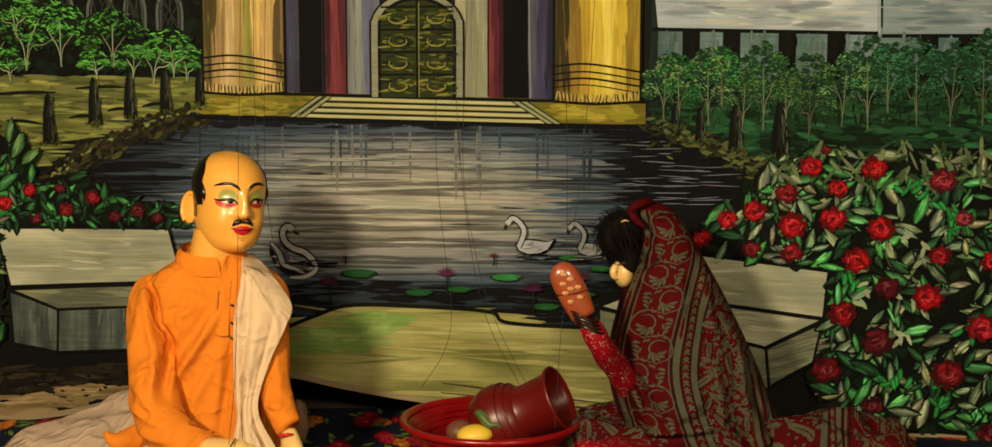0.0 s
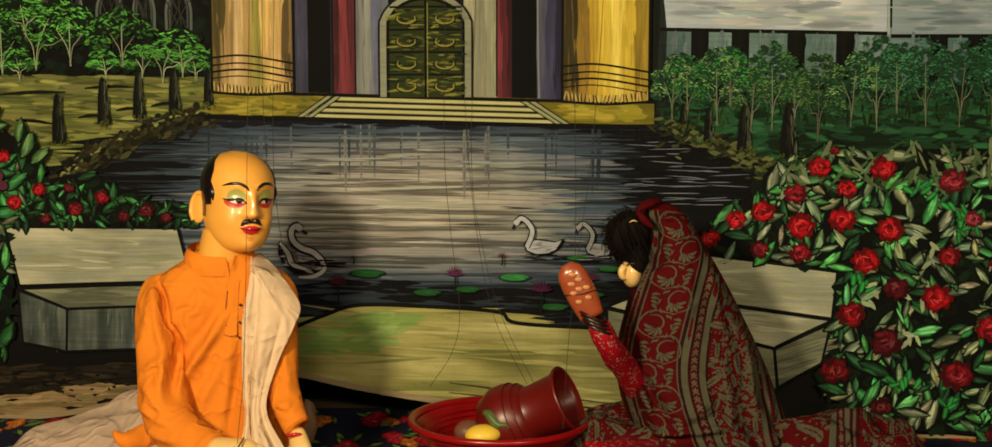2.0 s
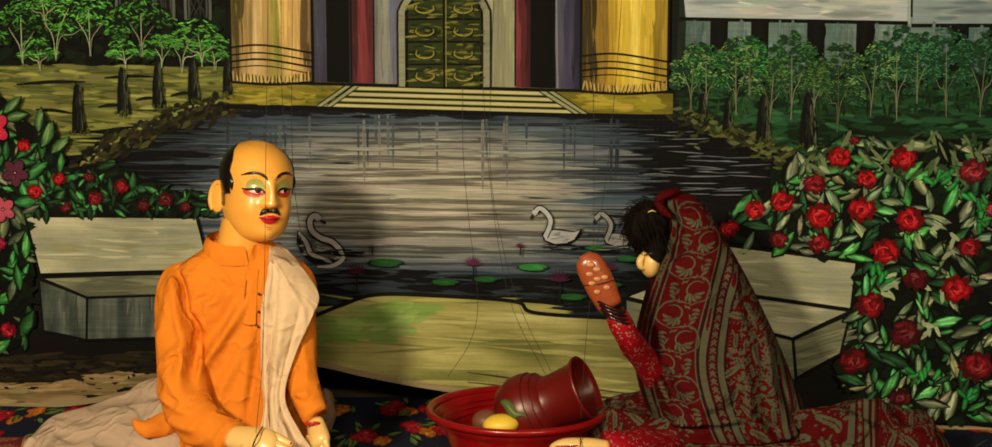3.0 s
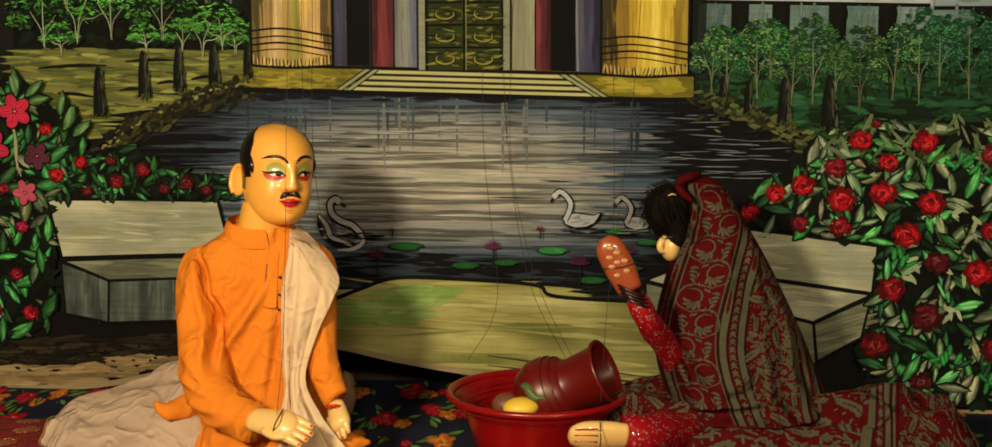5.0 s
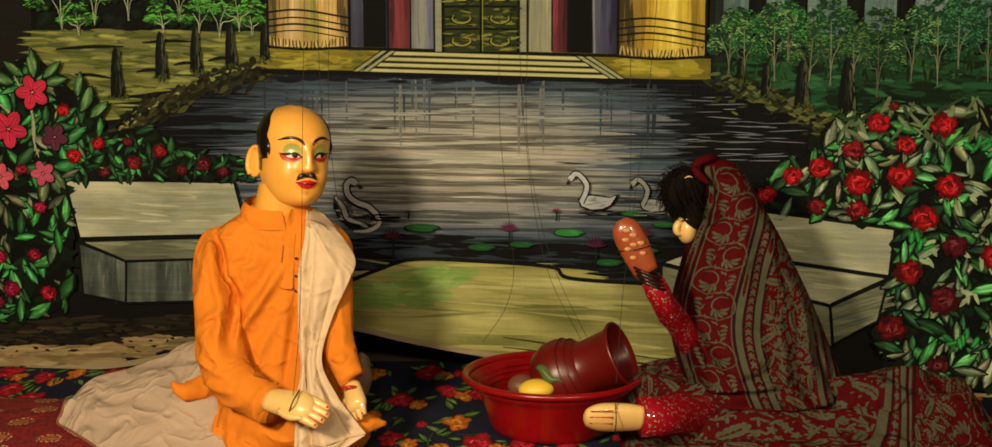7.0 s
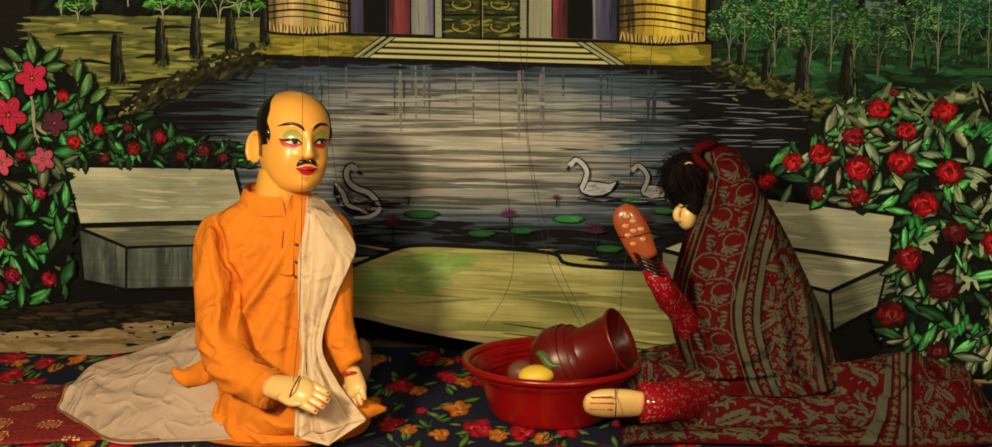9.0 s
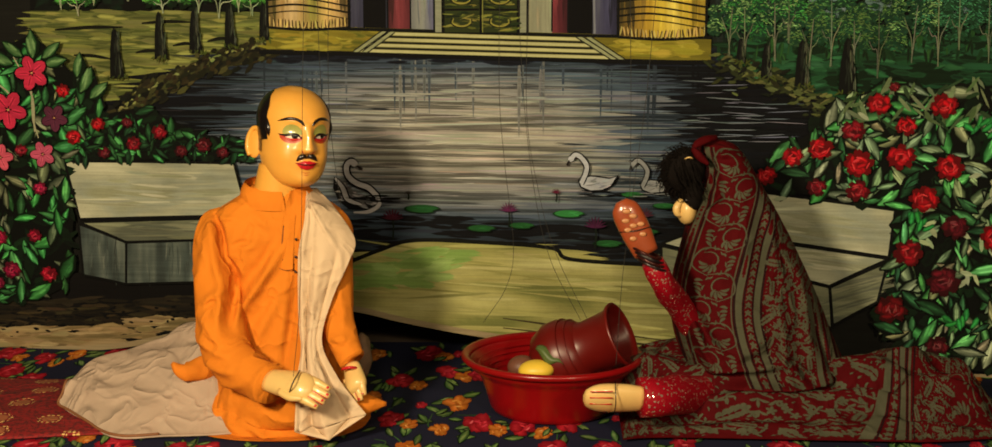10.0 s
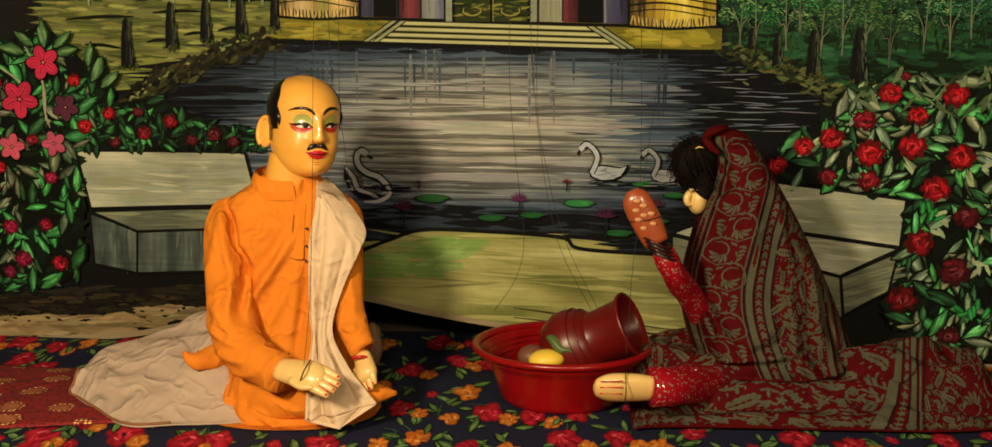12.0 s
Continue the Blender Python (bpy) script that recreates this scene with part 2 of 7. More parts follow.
def tube(bm, points, n=14, steps=18, mat=0, ripple=0.0, seed=0, uv=None, caps=(True, True)):
    """A limb along points (x, y, z, radius)."""
    pts = catmull(points, steps)
    rings, side = [], None
    for i, p in enumerate(pts):
        a, b = pts[max(0, i - 1)][:3], pts[min(len(pts) - 1, i + 1)][:3]
        d = Vector(b - a).normalized()
        if side is None:
            side = d.orthogonal().normalized()
        side = (side - d * side.dot(d)).normalized()
        up = d.cross(side)
        ring = []
        for j in range(n):
            w = 2 * math.pi * j / n
            q = i / len(pts) * 9
            soft = noise.noise(Vector((math.cos(w) * 1.2 + seed, math.sin(w) * 1.2, q * 0.6)))
            k = 1 + ripple * soft + ripple * 1.6 * (1 - abs(math.sin(q * 1.5 + 1.3 * math.cos(w + seed) + 2.2 * soft))) ** 4 * max(0.0, 0.45 + soft)
            ring.append(Vector(p[:3]) + (side * math.cos(w) + up * math.sin(w)) * p[3] * k)
        rings.append(ring)
    return skin_rings(bm, rings, mat, True, caps, uv)


def lathe(bm, profile, n=48, mat=0, m=None, smooth_steps=0):
    prof = catmull(profile, smooth_steps) if smooth_steps else profile
    m = m or Matrix()
    rings = [[m @ Vector((r * math.cos(2 * math.pi * j / n), r * math.sin(2 * math.pi * j / n), z)) for j in range(n)] for r, z in prof]
    return skin_rings(bm, rings, mat, True, (False, False))


def ellipsoid(bm, centre, radii, mat=0, m=None, n=16):
    m = m or Matrix()
    got = bmesh.ops.create_uvsphere(bm, u_segments=n, v_segments=max(6, n * 2 // 3), radius=1.0)
    for v in got["verts"]:
        v.co = m @ Vector((v.co.x * radii[0] + centre[0], v.co.y * radii[1] + centre[1], v.co.z * radii[2] + centre[2]))
    for f in {f for v in got["verts"] for f in v.link_faces}:
        f.material_index = mat


def sheet(bm, fn, nu, nv, mat=0, thick=0.0, uv=None):
    """A cloth from fn(a, b) over the unit square; thick gives it a back."""
    front = [[bm.verts.new(fn(i / nu, j / nv)) for j in range(nv + 1)] for i in range(nu + 1)]
    lay = bm.loops.layers.uv.verify() if uv else None
    faces = []
    for i in range(nu):
        for j in range(nv):
            f = bm.faces.new((front[i][j], front[i + 1][j], front[i + 1][j + 1], front[i][j + 1]))
            f.material_index = mat
            faces.append(f)
            if lay:
                for loop, (a, b) in zip(f.loops, ((i, j), (i + 1, j), (i + 1, j + 1), (i, j + 1))):
                    loop[lay].uv = (uv[2] + a / nu * uv[0], b / nv * uv[1])
    if thick:
        bm.normal_update()
        bmesh.ops.solidify(bm, geom=faces, thickness=thick)
    return front


# ---- the place: stage floor, hall walls, ceiling, black drape ----
bm = bmesh.new()
box(bm, (-4, -3, -0.1), (4, 4.6, -0.004))
thing("floor", bm, BOARD, "dark worn wooden stage boards", "floor", "structure", smooth=False)
for name, lo, hi in (("wall_north", (-4, 4.6, -0.1), (4, 4.75, 3.6)), ("wall_south", (-4, -3.15, -0.1), (4, -3, 3.6)),
                     ("wall_west", (-4.15, -3, -0.1), (-4, 4.6, 3.6)), ("wall_east", (4, -3, -0.1), (4.15, 4.6, 3.6))):
    bm = bmesh.new()
    box(bm, lo, hi)
    thing(name, bm, WALL, "plain dark plaster wall of the hall", "wall", "structure", smooth=False)
bm = bmesh.new()
box(bm, (-4.15, -3.15, 3.6), (4.15, 4.75, 3.75))
thing("ceiling", bm, WALL, "plain dark plaster ceiling of the hall", "ceiling", "structure", smooth=False)
bm = bmesh.new()
sheet(bm, lambda a, b: (-2.6 + 5.2 * a, 3.86 + 0.03 * math.sin(a * 70), 0.0 + 2.6 * b), 120, 6, thick=0.004)
thing("black_curtain", bm, BLACK_CLOTH, "black curtain hanging behind the painted cloth", "curtain", "structure")

# ---- painting with a brush: flat strokes of paint laid over one another on cloth ----
GAIN = (1.34, 1.63, 2.62)


def tone(r, g, b):
    return tuple(min(0.85, c ** 1.26 * k) for c, k in zip(srgb(r, g, b), GAIN))


STEP = 0.000002


class Brush:
    """Collects strokes in the cloth's own plane (s across, z up); each lies a hair above the one before."""

    def __init__(self, layer, flat=False):
        self.bm = bmesh.new()
        self.colour = self.bm.loops.layers.float_color.new("paint")
        self.off, self.flat = 0.001 + layer * 0.005, flat

    def put(self, p):
        return self.bm.verts.new((p[0], p[1], self.off) if self.flat else (p[0], -self.off, p[1]))

    def poly(self, pts, col, edge=None):
        """One patch of paint. edge: a second colour towards the last points."""
        self.off += STEP
        f = self.bm.faces.new([self.put(p) for p in pts])
        n = len(pts)
        for i, loop in enumerate(f.loops):
            c = col if edge is None or i < n / 2 else edge
            loop[self.colour] = (*c, 1)
        return f

    def strip(self, left, right, cols):
        """A band between two lines of points, coloured step by step."""
        self.off += STEP
        a, b = [self.put(p) for p in left], [self.put(p) for p in right]
        for i in range(len(a) - 1):
            f = self.bm.faces.new((a[i], a[i + 1], b[i + 1], b[i]))
            for loop, k in zip(f.loops, (i, i + 1, i + 1, i)):
                loop[self.colour] = (*cols[min(k, len(cols) - 1)], 1)

    def line(self, pts, width, col, steps=0, taper=True):
        pts = catmull(pts, steps or 5 * len(pts)) if len(pts) > 2 else [np.array(p, float) for p in pts]
        n, le, ri = len(pts), [], []
        for i, p in enumerate(pts):
            d = pts[min(n - 1, i + 1)] - pts[max(0, i - 1)]
            d = d / (np.linalg.norm(d) + 1e-9)
            w = width * (0.35 + 0.65 * math.sin(math.pi * (i + 0.6) / (n + 0.2))) if taper and n > 2 else width
            side = np.array((-d[1], d[0])) * w / 2
            le.append(p + side), ri.append(p - side)
        self.strip(le, ri, [col])

    def dab(self, c, length, width, angle, col, tip=None, rim=None):
        """One brush dab with a frayed far end. rim: the colour that its edges melt into."""
        ca, sa = math.cos(angle), math.sin(angle)
        j = lambda k: 1 + rng.uniform(-k, k)
        pts = [(-0.5, 0), (-0.28, 0.36 * j(0.3)), (0.08, 0.5 * j(0.25)), (0.36, 0.36 * j(0.3)), (0.5 * j(0.1), 0.12), (0.40, 0.0), (0.5 * j(0.15), -0.14), (0.34, -0.36 * j(0.3)), (0.05, -0.5 * j(0.25)), (-0.28, -0.36 * j(0.3))]
        self.off += STEP
        at = lambda x, y: self.put((c[0] + x * length * ca - y * width * sa, c[1] + x * length * sa + y * width * ca))
        if rim is None:
            f = self.bm.faces.new([at(x, y) for x, y in pts])
            for loop, (x, y) in zip(f.loops, pts):
                loop[self.colour] = (*(tip if tip and (x > 0.3 or y > 0.2) else col), 1)
            return
        ring, spine = [at(x, y) for x, y in pts], [at(-0.25, 0), at(0.25, 0)]
        n, col, rim = len(pts), (*col, 1), (*rim, 1)
        for i in range(n):
            k = (i + 1) % n
            a, e = (0 if pts[i][0] < 0.02 else 1), (0 if pts[k][0] < 0.02 else 1)
            quad = [ring[i], ring[k], spine[e]] + ([spine[a]] if a != e else [])
            f = self.bm.faces.new(quad)
            for loop, cc in zip(f.loops, (rim, rim, col, col)):
                loop[self.colour] = cc

    def blade(self, c, length, width, angle, col, rim):
        """A pointed leaf shape, its middle rib in one colour and its edge in another."""
        ca, sa = math.cos(angle), math.sin(angle)
        bow = rng.uniform(-0.18, 0.18)
        self.off += STEP
        at = lambda x, y: self.put((c[0] + x * length * ca - (y * width + bow * length * (0.25 - x * x)) * sa, c[1] + x * length * sa + (y * width + bow * length * (0.25 - x * x)) * ca))
        xs, ys = (-0.5, -0.25, 0.05, 0.32, 0.5), (0.06, 0.42, 0.5, 0.26, 0.0)
        rib, up, dn = [at(x, 0) for x in xs], [at(x, y * rng.uniform(0.8, 1.15) + 0.02) for x, y in zip(xs, ys)], [at(x, -y * rng.uniform(0.8, 1.15) - 0.02) for x, y in zip(xs, ys)]
        col, rim = (*col, 1), (*rim, 1)
        for i in range(4):
            for quad, cols in (((up[i], up[i + 1], rib[i + 1], rib[i]), (rim, rim, col, col)), ((rib[i], rib[i + 1], dn[i + 1], dn[i]), (col, col, rim, rim))):
                for loop, cc in zip(self.bm.faces.new(quad).loops, cols):
                    loop[self.colour] = cc

    def leaf(self, c, length, angle, dark, light, plump=0.36):
        """A painted leaf: a black edge, a body that lightens to its rib, and pale brush marks."""
        d = (math.cos(angle), math.sin(angle))
        black = tuple(x * 0.12 for x in dark)
        self.blade(c, length * 1.15, length * plump * 1.35, angle, black, black)
        self.blade(c, length, length * plump, angle, tuple((x + y) / 2 for x, y in zip(dark, light)), tuple(x * 0.7 for x in dark))
        for k in range(2):
            o = length * plump * rng.uniform(-0.2, 0.25)
            self.dab((c[0] - d[1] * o + d[0] * length * rng.uniform(-0.1, 0.15), c[1] + d[0] * o + d[1] * length * rng.uniform(-0.1, 0.15)), length * rng.uniform(0.35, 0.7), length * plump * 0.3, angle + rng.gauss(0, 0.1), light, rim=tuple((x + y) / 2 for x, y in zip(dark, light)))

    def done(self, name, parent, material, label=""):
        return part(name, self.bm, material, parent, label, smooth=False)


rng = random.Random(7)


def jitter(col, k=0.2):
    g = 1 + rng.uniform(-k, k)
    return tuple(min(0.85, max(0.0, c * g * (1 + rng.uniform(-k, k) * 0.4))) for c in col)


def inside(p, poly):
    hit, n = False, len(poly)
    for i in range(n):
        (x1, y1), (x2, y2) = poly[i], poly[i - 1]
        if (y1 > p[1]) != (y2 > p[1]) and p[0] < (x2 - x1) * (p[1] - y1) / (y2 - y1) + x1:
            hit = not hit
    return hit


def scatter(poly, count):
    xs, zs = [p[0] for p in poly], [p[1] for p in poly]
    out = []
    while len(out) < count:
        p = (rng.uniform(min(xs), max(xs)), rng.uniform(min(zs), max(zs)))
        if inside(p, poly):
            out.append(p)
    return out


def wash(b, poly, count, length, width, cols, angle=0.0, spread=0.1, k=0.2):
    """Many loose strokes over a region."""
    mean = tuple(sum(c[i] for c in cols) / len(cols) for i in range(3))
    for p in scatter(poly, count):
        c = jitter(rng.choice(cols), k)
        b.dab(p, length * rng.uniform(0.5, 1.5), width * rng.uniform(0.7, 2.2), angle + rng.gauss(0, spread), c, rim=tuple((x + 2 * y) / 3 for x, y in zip(c, mean)))


def blend(b, corners, cols, nu=24, nv=12, grain=(5.0, 2.0), seed=0.0):
    """A plane of paint worked wet: its tones run into one another over a four-cornered patch."""
    p = [np.array(c, float) for c in corners]
    b.off += STEP
    vs, cs = [], []
    for i in range(nu + 1):
        for j in range(nv + 1):
            s, t = i / nu, j / nv
            q = (p[0] * (1 - s) + p[1] * s) * (1 - t) + (p[3] * (1 - s) + p[2] * s) * t
            k = min(0.999, max(0.0, 0.5 + 0.9 * noise.noise(Vector((q[0] * grain[0] + seed, q[1] * grain[1], seed * 3.1))) + 0.3 * noise.noise(Vector((q[0] * grain[0] * 3, q[1] * grain[1] * 3 + seed, 1.7))))) * (len(cols) - 1)
            a = int(k)
            vs.append(b.put(q))
            cs.append(tuple(x + (y - x) * (k - a) for x, y in zip(cols[a], cols[min(len(cols) - 1, a + 1)])))
    for i in range(nu):
        for j in range(nv):
            ids = [i * (nv + 1) + j, (i + 1) * (nv + 1) + j, (i + 1) * (nv + 1) + j + 1, i * (nv + 1) + j + 1]
            for loop, k in zip(b.bm.faces.new([vs[k] for k in ids]).loops, ids):
                loop[b.colour] = (*cs[k], 1)


# ---- the painted cloth ----
cloth = tagged(new("painted_backdrop"), "large cotton cloth painted with a palace, lake and rose garden", "backdrop", kind="structure")
cloth.matrix_world = pose(0, 3.46, 0, 0, 0, math.degrees(math.atan(-0.12)))
HEM = [(-1.9, 0.03), (-1.443, -0.017), (-1.194, -0.006), (-0.983, 0.012), (-0.791, 0.057), (-0.602, 0.117), (-0.468, 0.134), (-0.351, 0.124), (-0.219, 0.097), (-0.039, 0.069),
       (0.188, 0.043), (0.443, 0.018), (0.741, 0.005), (1.049, -0.005), (1.9, 0.01)]
hem = catmull(HEM, 90)
bm = bmesh.new()
layer = bm.loops.layers.float_color.new("paint")


def hem_at(s):
    for p, q in zip(hem, hem[1:]):
        if p[0] <= s <= q[0]:
            return p[1] + (q[1] - p[1]) * (s - p[0]) / (q[0] - p[0] + 1e-9)
    return 0.02


rows = []
for i in range(91):
    s = -1.88 + 3.76 * i / 90
    low = hem_at(s)
    rows.append([bm.verts.new((s, 0.0, low + (1.75 - low) * (j / 12) ** 1.3)) for j in range(13)])
for i in range(90):
    for j in range(12):
        bm.faces.new((rows[i][j], rows[i + 1][j], rows[i + 1][j + 1], rows[i][j + 1]))
bm.normal_update()
bmesh.ops.solidify(bm, geom=bm.faces[:], thickness=0.003)
for v in bm.verts:
    v.co.y = 0.0 if v.co.y <= 0.0005 and v.co.y >= -0.0005 else 0.003
for f in bm.faces:
    for loop in f.loops:
        loop[layer] = (*tone(34, 32, 24), 1)
part("cloth", bm, PAINT, cloth, "heavy painted cotton", smooth=False)
b = Brush(3)
low = [p for p in hem if -1.85 < p[0] < 1.85]
b.strip([(p[0], p[1] + 0.016) for p in low], [(p[0], p[1] + 0.001) for p in low], [tone(142, 122, 84)])
b.done("hem", cloth, PAINT, "pale frayed lower hem")

# lawn and dark wood, top of the picture
b = Brush(0)
wood = [(-1.186, 1.172), (-0.556, 1.169), (-0.563, 0.876), (-1.2, 0.875)]
b.poly(wood, tone(16, 16, 12))
wash(b, wood, 220, 0.05, 0.016, [tone(22, 26, 18), tone(12, 12, 10), tone(24, 38, 22)], 0.8, 0.8)
lawn = [(-1.199, 0.888), (-0.555, 0.885), (-0.564, 0.813), (-0.744, 0.762), (-0.893, 0.697), (-1.01, 0.661), (-1.21, 0.647)]
b.poly(lawn, tone(80, 82, 38))
wash(b, lawn, 420, 0.09, 0.007, [tone(126, 122, 58), tone(88, 90, 44), tone(142, 136, 70), tone(110, 104, 58), tone(72, 76, 38)], -0.03, 0.05)
for p, q in (((-1.088, 0.776), (-0.99, 0.767)), ((-0.923, 0.783), (-0.858, 0.788)), ((-0.824, 0.801), (-0.767, 0.806)), ((-0.734, 0.812), (-0.674, 0.82)), ((-1.135, 0.84), (-0.954, 0.847)), ((-0.904, 0.857), (-0.774, 0.86))):
    b.line([p, ((p[0] + q[0]) / 2, (p[1] + q[1]) / 2 + 0.003), q], 0.009, tone(26, 26, 14))
b.done("painted_lawn", cloth, PAINT, "olive lawn before a dark wood")

# white arches in the wood
b = Brush(1)
for x, w in (((-0.929, 1.077), 0.027), ((-0.832, 1.077), 0.032), ((-0.744, 1.077), 0.026), ((-0.656, 1.076), 0.031), ((-1.018, 1.078), 0.027)):
    for k, g in ((1.0, 1.0), (0.72, 0.55)):
        b.line([(x[0] - w * k, x[1] - 0.075), (x[0] - w * k, x[1] - 0.02), (x[0] - w * 0.6 * k, x[1] + 0.012 * k), (x[0], x[1] + 0.022 * k), (x[0] + w * 0.6 * k, x[1] + 0.012 * k), (x[0] + w * k, x[1] - 0.02), (x[0] + w * k, x[1] - 0.075)],
               0.007 * k, tuple(c * g for c in tone(92, 92, 76)), 22, False)
    for i in range(7):
        b.line([(x[0] + rng.uniform(-w, w) * 1.3, x[1] + rng.uniform(0.0, 0.02)), (x[0] + rng.uniform(-w, w) * 1.3, x[1] - rng.uniform(0.04, 0.12))], 0.003, jitter(tone(52, 52, 42)))
b.done("painted_arches", cloth, PAINT_UP, "grey-white arches in the wood")


def painted_tree(name, foot, height, clumps, dark, light, stem, streaks=16, size=0.014, layer=2, bg=(0.004, 0.006, 0.003), wide=1.25, tall=0.75, forks=2):
    """Soft dark masses of foliage, flecks of leaves on their upper sides, and pale forked stems in front."""
    b = Brush(layer)
    x, z = foot
    half = tuple((p * 2 + q) / 3 for p, q in zip(dark, light))
    for cx, cz, r in clumps:
        c, r = (x + cx * height, z + cz * height), r * height
        for i in range(16):
            a, d = rng.uniform(0, 6.28), r * math.sqrt(rng.random())
            b.dab((c[0] + d * math.cos(a) * wide, c[1] + d * math.sin(a) * tall), size * rng.uniform(1.4, 2.8), size * rng.uniform(0.9, 1.6), rng.uniform(-0.9, 0.9), jitter(dark, 0.4), rim=tuple((p + q) / 2 for p, q in zip(bg, dark)))
        for i in range(24):
            a, d = rng.uniform(0, 6.28), r * rng.random() ** 0.5
            b.dab((c[0] + d * math.cos(a) * wide * 1.1, c[1] + d * math.sin(a) * tall * 1.1), size * rng.uniform(0.5, 1.3), size * rng.uniform(0.25, 0.5), (0.5 if math.cos(a) < 0 else -0.5) + rng.gauss(0, 0.4), jitter(half, 0.45), rim=dark)
    for cx, cz, r in clumps:
        c, r = (x + cx * height, z + cz * height), r * height
        for i in range(streaks):
            a, d = rng.uniform(-0.3, 3.44), r * rng.random() ** 0.45
            b.dab((c[0] + d * math.cos(a) * wide * 1.15, c[1] + d * math.sin(a) * tall), size * rng.uniform(0.4, 1.2), size * rng.uniform(0.14, 0.3), (0.35 if math.cos(a) < 0 else -0.35) + rng.gauss(0, 0.3), jitter(light, 0.5), rim=half)
    for cx, cz, r in clumps[:forks + 1]:
        b.line([(x + rng.uniform(-0.003, 0.003), z), (x + cx * height * 0.16, z + height * 0.34), (x + cx * height * 0.55, z + cz * height * 0.7), (x + cx * height * 0.9, z + cz * height * 0.9)], 0.0024, jitter(stem, 0.35), 12)
    b.done(name, cloth, PAINT)


LG, LD, STEM = tone(104, 160, 66), tone(16, 36, 16), tone(140, 140, 100)
SHAPE_A = [(-0.28, 0.78, 0.34), (0.3, 0.72, 0.34), (0.0, 0.98, 0.3), (-0.5, 0.5, 0.2)]
SHAPE_B = [(0.25, 0.85, 0.34), (-0.2, 0.7, 0.3), (0.5, 0.55, 0.22)]
SHAPE_V = [(-0.14, 0.52, 0.17), (0.13, 0.66, 0.18), (-0.02, 0.92, 0.2), (-0.2, 0.78, 0.15), (0.2, 0.46, 0.14), (0.17, 0.86, 0.13)]
SHAPE_W = [(0.16, 0.6, 0.18), (-0.16, 0.74, 0.19), (0.05, 0.95, 0.17), (-0.24, 0.5, 0.13), (0.26, 0.8, 0.14)]
SHAPE_C = [(-0.1, 0.9, 0.4), (0.35, 0.62, 0.26), (-0.42, 0.55, 0.26)]
for foot, h, sh, br in (((-1.113, 0.891), 0.13, SHAPE_A, 0.8), ((-1.025, 0.901), 0.17, SHAPE_B, 1.25), ((-0.935, 0.912), 0.13, SHAPE_A, 1.1), ((-1.05, 0.983), 0.1, SHAPE_C, 1.0), ((-1.068, 0.875), 0.07, SHAPE_C, 1.0),
                        ((-0.801, 0.91), 0.12, SHAPE_A, 0.75), ((-0.845, 0.882), 0.06, SHAPE_C, 1.2), ((-0.7, 0.869), 0.11, SHAPE_B, 0.9), ((-0.647, 0.885), 0.1, SHAPE_C, 1.2), ((-0.749, 0.882), 0.07, SHAPE_A, 0.8), ((-0.614, 0.876), 0.06, SHAPE_C, 0.7)):
    painted_tree("painted_tree", foot, h, sh, LD, tuple(min(0.8, c * br) for c in LG), STEM, 18, 0.016)


def painted_stump(foot, height, width, layer=3):
    """A short tapered post of bark strokes, dark on one side."""
    b = Brush(layer)
    x, z = foot
    b.poly([(x - width * 0.5, z), (x - width * 0.42, z + height * 0.55), (x - width * 0.26, z + height * 0.9), (x - width * 0.08, z + height), (x + width * 0.1, z + height * 0.93), (x + width * 0.28, z + height * 0.62), (x + width * 0.6, z)], tone(18, 19, 14))
    for i in range(26):
        t, s = rng.random(), rng.random()
        b.dab((x + (s * 0.66 - 0.12) * width * (1 - 0.5 * t), z + height * (0.08 + 0.8 * t)), height * rng.uniform(0.15, 0.4), width * rng.uniform(0.06, 0.13), 1.57 + rng.gauss(0, 0.08),
              jitter(tone(92, 94, 66) if s > 0.4 else tone(44, 46, 32), 0.35), rim=tone(30, 31, 22))
    for i in range(9):
        b.dab((x + rng.uniform(-0.7, 0.9) * width, z + rng.uniform(-0.004, 0.006)), 0.014, 0.004, rng.uniform(0.5, 2.6), jitter(tone(70, 74, 30), 0.4))
    b.done("painted_stump", cloth, PAINT_UP)


for foot, h, w in (((-0.97, 0.719), 0.128, 0.036), ((-0.852, 0.768), 0.12, 0.033), ((-0.761, 0.784), 0.11, 0.032), ((-0.67, 0.797), 0.113, 0.03), ((-0.582, 0.816), 0.095, 0.026)):
    painted_stump(foot, h, w)

# stone bank round the water
b = Brush(2)
BANK = [(-0.556, 0.806), (-0.638, 0.784), (-0.736, 0.754), (-0.836, 0.71), (-0.911, 0.673), (-0.971, 0.616)]
for p in catmull(BANK, 150):
    for k in range(3):
        q = (p[0] + rng.gauss(0, 0.012), p[1] + rng.gauss(-0.004, 0.014))
        b.dab(q, rng.uniform(0.015, 0.04), rng.uniform(0.008, 0.016), rng.uniform(0.2, 0.9), jitter(rng.choice([tone(40, 38, 20), tone(70, 66, 34), tone(26, 26, 16), tone(54, 46, 24)]), 0.3))
    if rng.random() < 0.4:
        b.dab((p[0] + rng.gauss(0, 0.01), p[1] + 0.01), 0.014, 0.006, rng.uniform(0, 0.6), jitter(tone(122, 120, 66), 0.3))
b.done("painted_bank", cloth, PAINT, "mossy stone bank of the lake")

